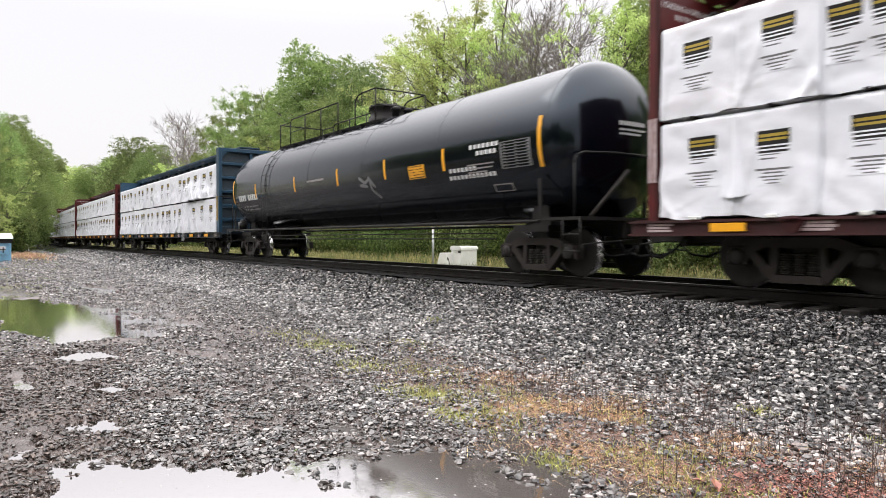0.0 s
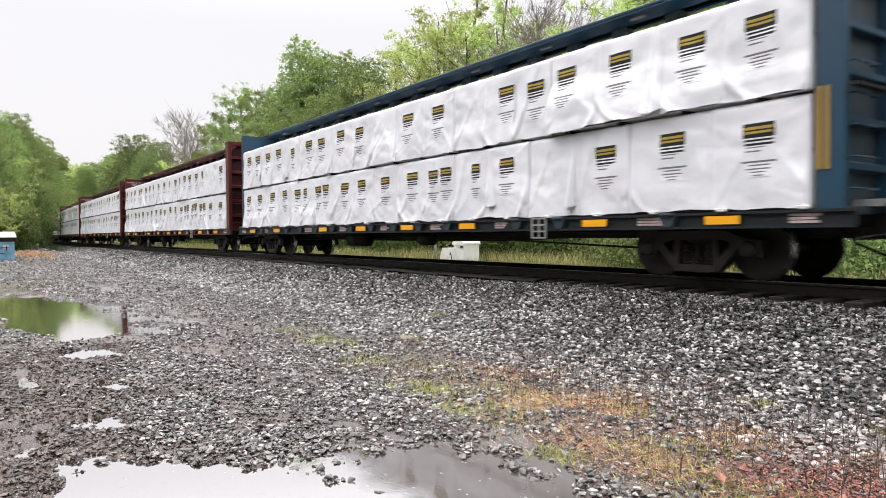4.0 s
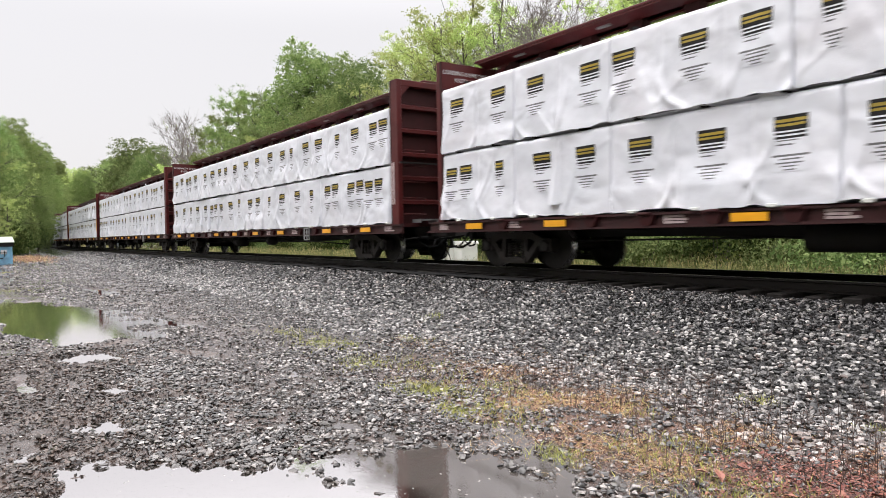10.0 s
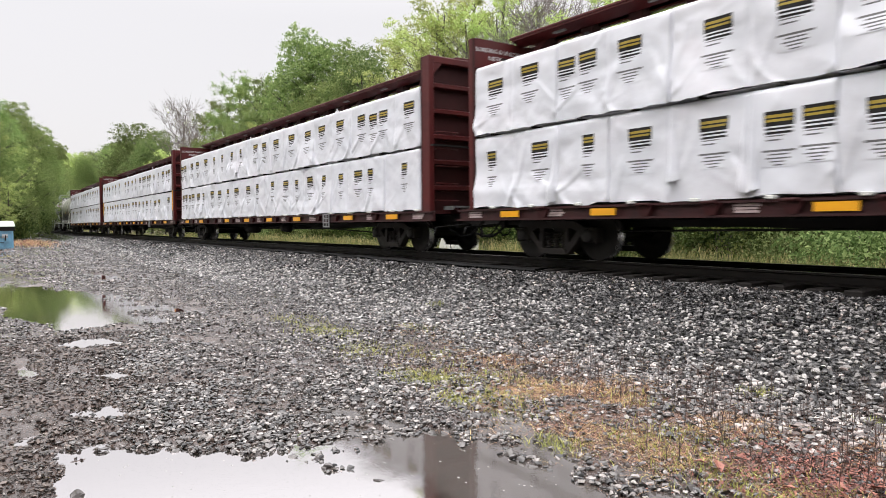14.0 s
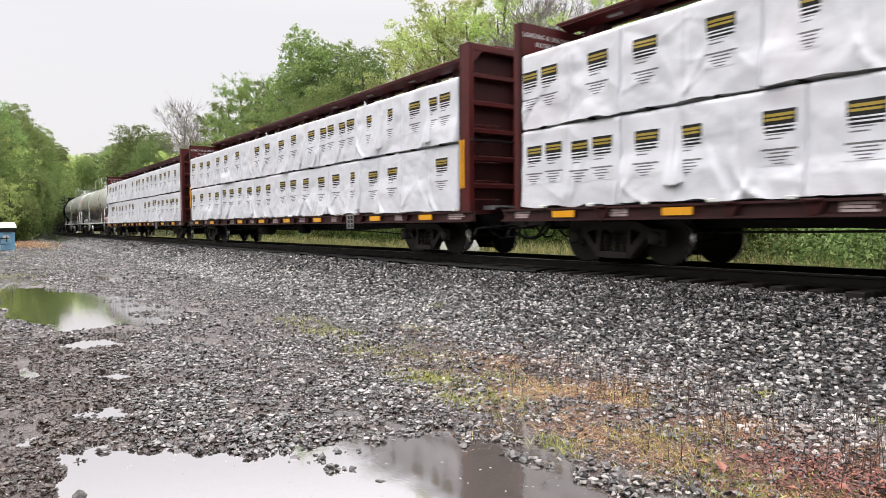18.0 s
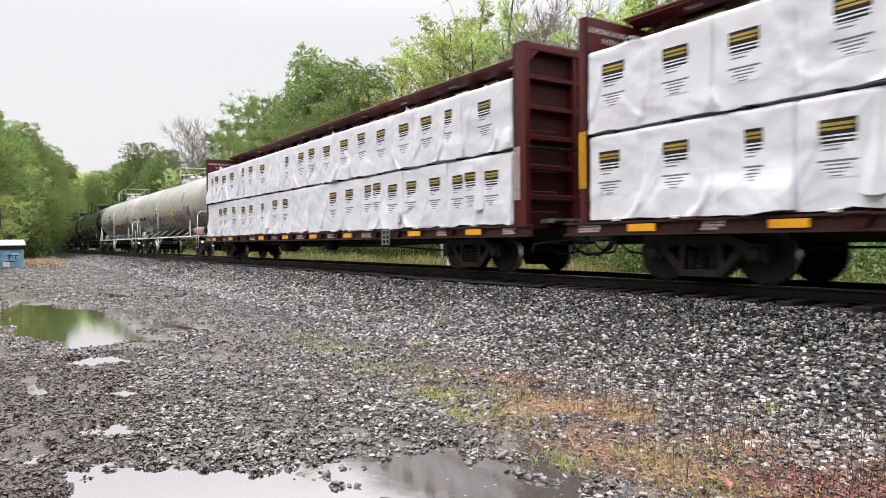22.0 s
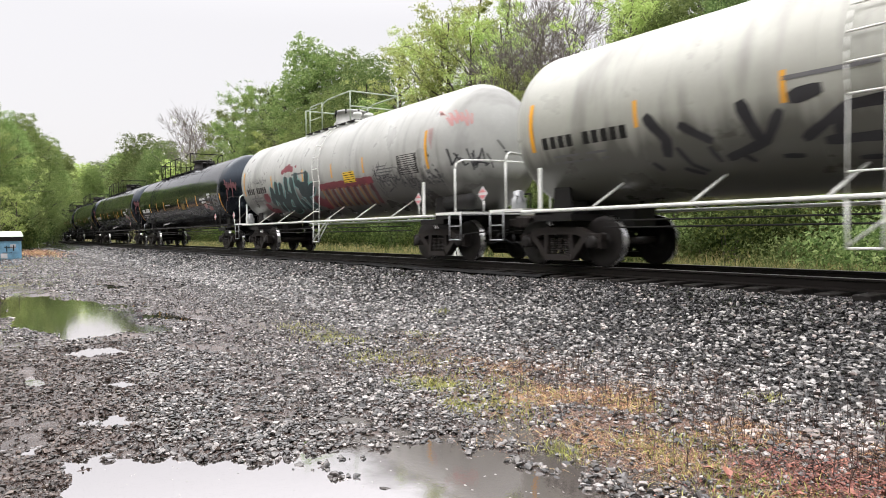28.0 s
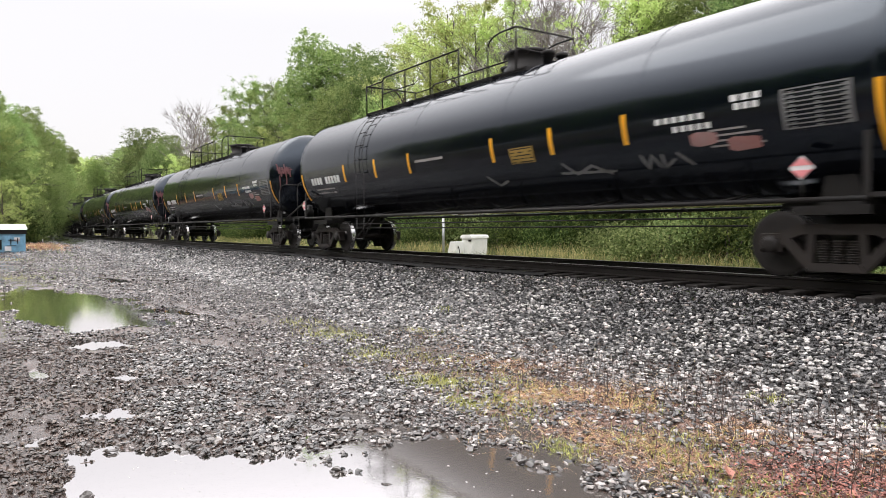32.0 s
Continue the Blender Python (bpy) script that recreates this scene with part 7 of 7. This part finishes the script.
    skin(bm, -1.7, -0.5, -0.09 - drop, -0.03 - drop, r, zc)
    part("stencil_line", bm, faint, car)
    bm = bmesh.new()
    pd = drop + (0.17 if light else 0)
    skin(bm, panel_x - 0.35, panel_x + 0.35, -0.42 - pd, -0.10 - pd, r, zc, 0.012)
    pn = part("yellow_panel", bm, panel_mat or M_YELLOW, car, "yellow notice panel with lines of print")
    bm = bmesh.new()
    sheet(bm, panel_x - 0.31, panel_x + 0.31, -0.40 - pd, -0.12 - pd, r, zc, 12, lines_mask(13, 3, rr, 0.25), 0.016)
    part("panel_print", bm, [panel_mat or M_YELLOW, M_INK], pn)
    return car


def splash(car, name, strokes, w, m, r, zc, off=0.006, label=""):
    for st in strokes:
        bm = bmesh.new()
        brush(bm, st, w, r, zc, off)
        part(name, bm, m, car, label)


# ---------- the train ----------
def travel(t):
    """How far the train has gone at t seconds, from its place at 16 s."""
    u = (t - 16.0) / 16.0
    return 101.537 * u + 1.0327 * u * u + 0.3953 * u ** 3


TRAIN = []      # (car, place of its middle along the train, half the distance of its trucks)
for nm, paint, dark, at, seed, label in (
        ("lumber_car", M_RED, M_REDDARK, 105.05, 11, "oxide-red centerbeam flatcar loaded with white-wrapped lumber"),
        ("lumber_car", M_BLUE, M_BLUEDARK, 60.36, 12, "blue centerbeam flatcar loaded with white-wrapped lumber"),
        ("lumber_car", M_RED, M_REDDARK, 36.27, 14, "oxide-red centerbeam flatcar loaded with white-wrapped lumber"),
        ("lumber_car", M_RED, M_REDDARK, 12.10, 16, "oxide-red centerbeam flatcar loaded with white-wrapped lumber"),
        ("lumber_car", M_RED, M_REDDARK, -11.85, 18, "oxide-red centerbeam flatcar loaded with white-wrapped lumber"),
        ("lumber_car", M_RED, M_REDDARK, -35.75, 19, "oxide-red centerbeam flatcar loaded with white-wrapped lumber"),
        ("lumber_car", M_RED, M_REDDARK, -59.63, 22, "oxide-red centerbeam flatcar loaded with white-wrapped lumber")):
    TRAIN.append((lumber_car(nm, paint, dark, seed, label, sign=paint is M_RED), at, 8.95))

t1 = tank_car("tank_car", "glossy black tank car with yellow marks and a top platform", 20.6, T_R, T_Z, M_BLACK, M_FRAME, 16.44,
              (-6.3, -2.7, 0.4, 3.1, 5.7), 31, panel_x=4.58, manway=0.55, plat=(-5.7, 1.35), ladder_x=-5.3, drop=0.05, lift=0.24, ends=(-9.45, 9.70),
              lines=((5.88, 1.0, -0.36), (5.84, 1.65, -0.52), (6.67, 1.0, 0.08), (6.9, 0.7, -0.06)), placards=False)
head_rows(t1, T_R, T_Z, 9.70 - 0.76, 0.76, ((-0.36, 0.36, 0.22, 0.08, 11), (-0.36, 0.36, 0.12, 0.04, 12), (-0.36, 0.22, 0.04, 0.04, 9)), M_PALE)
bm = bmesh.new()
skin(bm, 7.24, 7.84, -0.98, -0.80, T_R, T_Z, 0.006)
bx_ = part("stencil_box", bm, M_GREYTXT, t1, "grey framed stencil box")
bm = bmesh.new()
skin(bm, 7.28, 7.80, -0.955, -0.825, T_R, T_Z, 0.010)
part("stencil_field", bm, M_BLACK, bx_)
TRAIN.append((t1, 82.72, 8.22))
M_GRAFK = painted("black_spray_paint", (0.02, 0.02, 0.024), (0.05, 0.05, 0.055), 0.4)
M_GRAFT = painted("dark_teal_spray_paint", (0.010, 0.028, 0.032), (0.02, 0.05, 0.052), 0.4, 0.0, 2.0, 0.8)
M_GRAFA = painted("aqua_spray_paint", (0.2, 0.42, 0.4), (0.25, 0.35, 0.33), 0.4)
M_GRAFR = painted("red_spray_paint", (0.20, 0.022, 0.038), (0.11, 0.035, 0.04), 0.45, 0.0, 2.2, 0.8)
M_GRAFD = painted("dull_red_spray_paint", (0.11, 0.03, 0.034), (0.05, 0.025, 0.028), 0.5, 0.0, 3.0, 0.9)
M_GRAFP = painted("pale_red_spray_paint", (0.46, 0.22, 0.21), (0.42, 0.33, 0.31), 0.45, 0.0, 3.0, 0.9)
M_GRAFO = painted("ochre_spray_paint", (0.27, 0.15, 0.05), (0.15, 0.07, 0.045), 0.4)
M_GRAFG = painted("grey_chalk_paint", (0.16, 0.16, 0.165), (0.07, 0.07, 0.07), 0.6)
splash(t1, "chalk_mark", [[(1.7, -0.25), (2.0, -0.4), (2.25, -0.3), (2.3, -0.6), (2.6, -0.85)], [(1.7, -0.45), (2.1, -0.5)], [(2.2, -0.25), (2.5, -0.55)]], 0.10, M_GRAFG, T_R, T_Z, label="grey scuff marks")

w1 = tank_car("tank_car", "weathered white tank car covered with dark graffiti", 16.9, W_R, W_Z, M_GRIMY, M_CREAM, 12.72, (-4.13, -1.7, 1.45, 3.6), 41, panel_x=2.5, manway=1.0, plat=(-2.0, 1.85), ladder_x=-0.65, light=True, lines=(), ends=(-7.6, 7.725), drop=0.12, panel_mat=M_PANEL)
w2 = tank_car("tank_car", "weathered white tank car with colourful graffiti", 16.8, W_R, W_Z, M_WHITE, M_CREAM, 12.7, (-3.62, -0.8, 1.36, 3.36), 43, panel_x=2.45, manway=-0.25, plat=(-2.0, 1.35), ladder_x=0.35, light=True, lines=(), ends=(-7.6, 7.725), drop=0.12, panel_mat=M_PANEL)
bm = bmesh.new()
lathe(bm, [(-0.62, 0.05), (-0.55, 0.2), (0.55, 0.2), (0.62, 0.05)], "x", 18, (6.95, -1.15, 1.33))
part("air_reservoir", bm, painted("pinkish_grey_paint", (0.42, 0.25, 0.23), (0.25, 0.18, 0.17), 0.5), w1, "pale pink air tank on the end platform")
TRAIN += [(w1, -80.1, 6.36), (w2, -96.95, 6.35)]
# bold black tag and bubble letters on the first white tank
TAG = ([(-3.95, -0.34), (-3.62, -0.77), (-3.69, -1.06)], [(-3.35, -0.56), (-2.84, -0.89)], [(-2.33, -0.37), (-2.12, -0.97)], [(-1.76, -0.57), (-2.03, -0.98), (-2.7, -1.2)],
       [(-1.64, -0.45), (-1.2, -0.38)], [(-1.54, -1.03), (-0.92, -0.65), (-0.29, -0.62)], [(-1.28, -1.08), (-0.31, -1.1)], [(-1.0, -0.66), (-1.1, -1.05)])
for k, stroke in enumerate(TAG):
    splash(w1, "graffiti", [stroke], 0.20 if k in (0, 2, 4) else 0.15, M_GRAFK, W_R, W_Z, label="bold black spray stroke")
splash(w1, "graffiti", [[(-4.02, -1.13), (-3.87, -1.3)], [(-3.48, -0.91), (-3.32, -1.25), (-3.1, -1.4)], [(-2.93, -0.96), (-2.82, -1.25)], [(-1.89, -1.25), (-1.6, -1.28)], [(-0.95, -1.4), (-0.5, -1.42)],
                        [(-3.5, -1.3), (-3.2, -1.45)], [(-2.5, -1.1), (-2.3, -1.3)], [(0.57, -0.22), (0.5, -0.36), (0.55, -0.44)], [(1.2, -0.36), (1.34, -0.34)], [(1.6, -0.36), (1.66, -0.46)], [(1.84, -0.33), (1.98, -0.3)], [(2.1, -0.28), (2.22, -0.3)]], 0.09, M_GRAFK, W_R, W_Z, label="small black spray strokes")
M_GRAFV = painted("violet_grey_spray_paint", (0.20, 0.19, 0.205), (0.32, 0.29, 0.29), 0.45, 0.0, 2.5, 0.7)
M_GRAFM = painted("dusky_pink_spray_paint", (0.36, 0.24, 0.23), (0.25, 0.21, 0.22), 0.45, 0.0, 2.5, 0.7)
for k, (cx, ch, ax, ah) in enumerate(((0.33, -0.85, 0.38, 0.26), (1.36, -0.80, 0.43, 0.26), (2.3, -0.85, 0.48, 0.36), (1.75, -1.33, 0.40, 0.34), (0.5, -1.38, 0.72, 0.34), (3.0, -1.0, 0.36, 0.34))):
    bm = bmesh.new()
    blob(bm, cx, ch, ax, ah, W_R, W_Z, 0.004 + 0.0006 * k)
    part("graffiti", bm, M_GRAFV if k > 2 else M_GRAFM, w1, "faded sprayed bubble letter")
    splash(w1, "graffiti", [[(cx + ax * math.cos(q * 0.45), ch + ah * math.sin(q * 0.45)) for q in range(15)]], 0.045, M_GRAFK, W_R, W_Z, 0.0085, label="black bubble outline")
    splash(w1, "graffiti", [[(cx - 0.7 * ax, ch - 0.1 * ah), (cx, ch + 0.45 * ah), (cx + 0.7 * ax, ch + 0.05 * ah)]], 0.10, M_GRAFK if k > 2 else M_GRAFV, W_R, W_Z, 0.0095, label="sprayed shading")
splash(w1, "graffiti", [[(4.9, -0.55), (5.6, -0.55)], [(4.9, -0.8), (5.7, -0.75)], [(5.0, -1.0), (5.6, -1.0)]], 0.2, M_GRAFP, W_R, W_Z, 0.0045, label="faded pink spray fill")
splash(w1, "graffiti", [[(3.7 + 0.18 * k, -0.5 - 0.12 * (k % 3)), (3.82 + 0.18 * k, -0.95 + 0.14 * (k % 2)), (3.95 + 0.18 * k, -0.75 - 0.1 * (k % 4))] for k in range(9)], 0.05, M_GRAFK, W_R, W_Z, label="thin black scribbles")
# thin black tags scrawled over the shells
def scrawl(car, seed, n, x0, x1, h0, h1):
    q = random.Random(seed)
    for _ in range(n):
        x, h = q.uniform(x0, x1), q.uniform(h0, h1)
        pts = [(x, h)]
        for _ in range(q.randint(2, 4)):
            x, h = x + q.uniform(-0.12, 0.22), h + q.uniform(-0.22, 0.2)
            pts.append((x, h))
        splash(car, "graffiti", [pts], q.uniform(0.018, 0.042), M_GRAFK if q.random() < 0.7 else M_INKGREY, W_R, W_Z, 0.0065, label="thin black scrawl")


# big letters and panels on the second white tank
LETTERS = ([(-3.66, -0.49), (-3.85, -0.85), (-4.05, -1.14)], [(-3.18, -0.31), (-3.39, -0.99), (-3.55, -1.5)], [(-2.77, -0.37), (-3.15, -1.5)], [(-3.7, -0.85), (-3.0, -0.95)], [(-2.23, -0.2), (-2.36, -0.72)],
           [(-2.34, -0.78), (-2.01, -0.98), (-2.3, -1.45), (-2.75, -1.5), (-2.81, -1.2), (-2.34, -0.78)], [(-1.76, -0.25), (-1.88, -1.03), (-1.95, -1.47)], [(-1.36, -0.12), (-1.4, -0.47), (-1.0, -0.58)], [(-1.56, -1.07), (-1.31, -1.5)],
           [(-1.31, -0.8), (-0.85, -0.81)], [(-0.83, -0.46), (-0.95, -1.28), (-0.62, -1.5)], [(-0.44, -0.15), (-0.61, -0.54), (-0.73, -0.88), (-0.05, -0.63)])
for q in LETTERS:
    splash(w2, "graffiti", [q], 0.44, M_GRAFA, W_R, W_Z, 0.004, "aqua spray outline of a letter")
for q in LETTERS:
    splash(w2, "graffiti", [q], 0.33, M_GRAFT, W_R, W_Z, 0.008, "dark teal spray letter")
for cx, ch, ax in ((-2.51, -0.02, 0.12), (-2.22, 0.05, 0.16), (-1.98, 0.08, 0.18), (-1.72, 0.02, 0.14), (-1.36, 0.08, 0.06), (-4.45, -0.85, 0.25), (-4.8, -1.2, 0.2), (-0.2, -1.2, 0.3), (0.15, -1.35, 0.3)):
    bm = bmesh.new()
    blob(bm, cx, ch, ax * 1.15, ax * 0.75, W_R, W_Z, 0.0035)
    part("graffiti", bm, M_GRAFR, w2, "sprayed red cloud")
splash(w2, "graffiti", [[(-4.19, -0.75), (-4.67, -0.85)], [(-4.98, -1.2), (-4.7, -1.45), (-4.09, -1.42)], [(0.3, -0.75), (1.2, -0.72), (2.6, -0.74), (3.75, -0.72)], [(0.3, -1.1), (0.5, -1.3)]], 0.24, M_GRAFR, W_R, W_Z, label="red spray strokes")
for k in range(14):
    x = 0.45 + k * 0.24
    splash(w2, "graffiti", [[(x, -0.80), (x + 0.06 * math.sin(k * 2), -1.1), (x - 0.06, -1.5)]], 0.20 if k % 2 else 0.13, M_GRAFD if k % 2 else M_GRAFO, W_R, W_Z, 0.0075, "dull red and ochre spray bars")
splash(w2, "graffiti", [[(3.95 + 0.2 * k, -0.5 - 0.14 * (k % 3)), (4.05 + 0.2 * k, -0.95 + 0.12 * (k % 2)), (4.15 + 0.2 * k, -0.7 - 0.1 * (k % 4))] for k in range(9)], 0.05, M_GRAFK, W_R, W_Z, label="thin black scribbles")
splash(w2, "graffiti", [[(6.4 + 0.11 * k, -0.55 - 0.12 * (k % 3)), (6.5 + 0.11 * k, -1.0 + 0.2 * (k % 2)), (6.62 + 0.1 * k, -0.8 - 0.1 * (k % 4))] for k in range(5)], 0.05, M_GRAFK, W_R - 0.02, W_Z, 0.02, label="thin black scribbles")
scrawl(w2, 5, 46, 3.75, 6.7, -1.15, -0.35)
scrawl(w2, 6, 14, -6.2, -4.3, -0.5, -0.1)
scrawl(w1, 7, 40, 3.2, 5.9, -1.3, -0.4)
bm = bmesh.new()
for q in [[(-1.38 + 0.1 * k, 0.78 - 0.06 * (k % 2)), (-1.3 + 0.1 * k, 0.40 + 0.05 * (k % 3)), (-1.26 + 0.1 * k, 0.7)] for k in range(5)] + [[(-1.35, 0.55), (-0.85, 0.6)]]:
    head_stroke(bm, q, 0.05, W_R, W_Z, 7.725 - 0.76, 0.76)
part("graffiti", bm, M_GRAFP, w2, "faded pink scribble on the tank's end")["kind"] = "stuff"
bm = bmesh.new()
for q in [[(-1.42 + 0.12 * k, -0.12 - 0.1 * (k % 3)), (-1.3 + 0.12 * k, -0.5 + 0.12 * (k % 2)), (-1.22 + 0.12 * k, -0.25 - 0.1 * (k % 4))] for k in range(8)] + [[(-0.9, -0.15), (-0.85, -0.6)], [(-0.7, -0.1), (-0.8, -0.55)], [(-0.95, -0.4), (-0.5, -0.45)], [(-0.3, 0.1), (-0.1, -0.1)], [(-0.1, -0.15), (0.2, -0.2)]]:
    head_stroke(bm, q, 0.03, W_R, W_Z, 7.725 - 0.76, 0.76)
part("graffiti", bm, M_GRAFK, w2, "black scribbles on the tank's end")["kind"] = "stuff"
splash(w2, "graffiti", [[(6.66 + 0.05 * k, 0.28), (6.69 + 0.05 * k, -0.02 - 0.1 * (k % 3))] for k in range(4)], 0.03, M_GRAFP, W_R - 0.02, W_Z, 0.03, label="pale red scribble")
splash(w2, "graffiti", [[(-6.1 + 0.18 * k, -0.12 + 0.08 * (k % 2)), (-6.02 + 0.18 * k, -0.26), (-5.95 + 0.18 * k, -0.14)] for k in range(11)], 0.025, M_INKGREY, W_R, W_Z, label="faint grey scribbles")

blacks = [tank_car("tank_car", "glossy black tank car with yellow marks and a top platform", 20.15, B_R, B_Z, M_BLACK, M_FRAME, 15.9,
                   (-5.6, -3.75, -2.0, 1.3, 3.05, 4.8), 51, panel_x=2.2, manway=0.7, plat=(-5.5, 1.25), ladder_x=-4.5, ends=(-9.49, 9.35), drop=0.33, panel_mat=M_MUSTARD)]
b1 = blacks[0]
splash(b1, "graffiti", [[(5.0, -0.85), (5.1, -1.12), (5.22, -0.88), (5.35, -1.12)], [(5.42, -0.88), (5.42, -1.12), (5.65, -0.98)], [(5.7, -0.88), (5.95, -1.12)], [(3.2, -0.85), (3.5, -1.1), (3.9, -0.95), (4.3, -1.15)], [(3.1, -1.05), (4.4, -1.1)], [(0.9, -0.95), (1.2, -1.2), (1.5, -1.1)]], 0.06, M_GRAFG, B_R, B_Z, label="grey chalk scribbles")
splash(b1, "placard_strip", [[(6.0, -0.72), (6.45, -0.72)], [(6.6, -0.85), (7.1, -0.85)]], 0.22, painted("faded_red_decal", (0.3, 0.13, 0.12), (0.3, 0.3, 0.3), 0.5), B_R, B_Z, label="faded red and white decals")
head_rows(b1, B_R, B_Z, 9.35 - 0.76, 0.76, ((-0.55, 0.70, 0.42, 0.13, 11), (-0.52, 0.42, 0.28, 0.06, 12), (-0.52, 0.16, 0.15, 0.06, 8)), M_PALE)
bm = bmesh.new()
for q in [[(-1.42 + 0.07 * k, 0.42 - 0.1 * (k % 3)), (-1.36 + 0.07 * k, 0.05 - 0.1 * (k % 2)), (-1.32 + 0.06 * k, 0.3)] for k in range(6)] + [[(-1.35, 0.0), (-1.3, -0.5)], [(-1.15, 0.1), (-1.12, -0.35)], [(-1.45, 0.2), (-0.95, 0.22)]]:
    head_stroke(bm, q, 0.035, B_R, B_Z, 9.35 - 0.76, 0.76)
part("graffiti", bm, M_GRAFD, b1, "dull red dripping scribble on the tank's end")["kind"] = "stuff"
for k in range(7):
    c = copy_thing(b1, pose(0, 0, 0))
    blacks.append(c)
for k, c in enumerate(blacks):
    TRAIN.append((c, -115.4 - 20.25 * k, 7.95))


# ---------- single ties, last because they are many ----------
for k, m in enumerate(tie_rows):
    o = part("tie", tie_me, None, railway)
    o.matrix_basis = m


# ---------- everything that moves ----------
def car_pose(s, reach):
    """The pose of a car whose middle is s metres along the track."""
    xa, ya, _ = track_at(s + reach)
    xb, yb, _ = track_at(s - reach)
    return pose((xa + xb) / 2, (ya + yb) / 2, RAIL, 0, 0, math.degrees(math.atan2(ya - yb, xa - xb)))


def motions():
    rows_t = [float(t) for t in range(0, 33)]
    for car, at, reach in TRAIN:
        walk(car, [(t, car_pose(at + travel(t), reach)) for t in rows_t])
    steps = [i * 0.1 for i in range(321)]
    for car, at, reach in TRAIN:
        for ax in [o for o in car.children if o.name.startswith("wheelset")]:
            x = ax.location.x
            turn0 = (x * 57.0) % 360
            walk(ax, [(t, pose(x, 0, WHEEL_R, 0, turn0 + math.degrees(travel(t) / WHEEL_R), 0)) for t in steps])


motions()
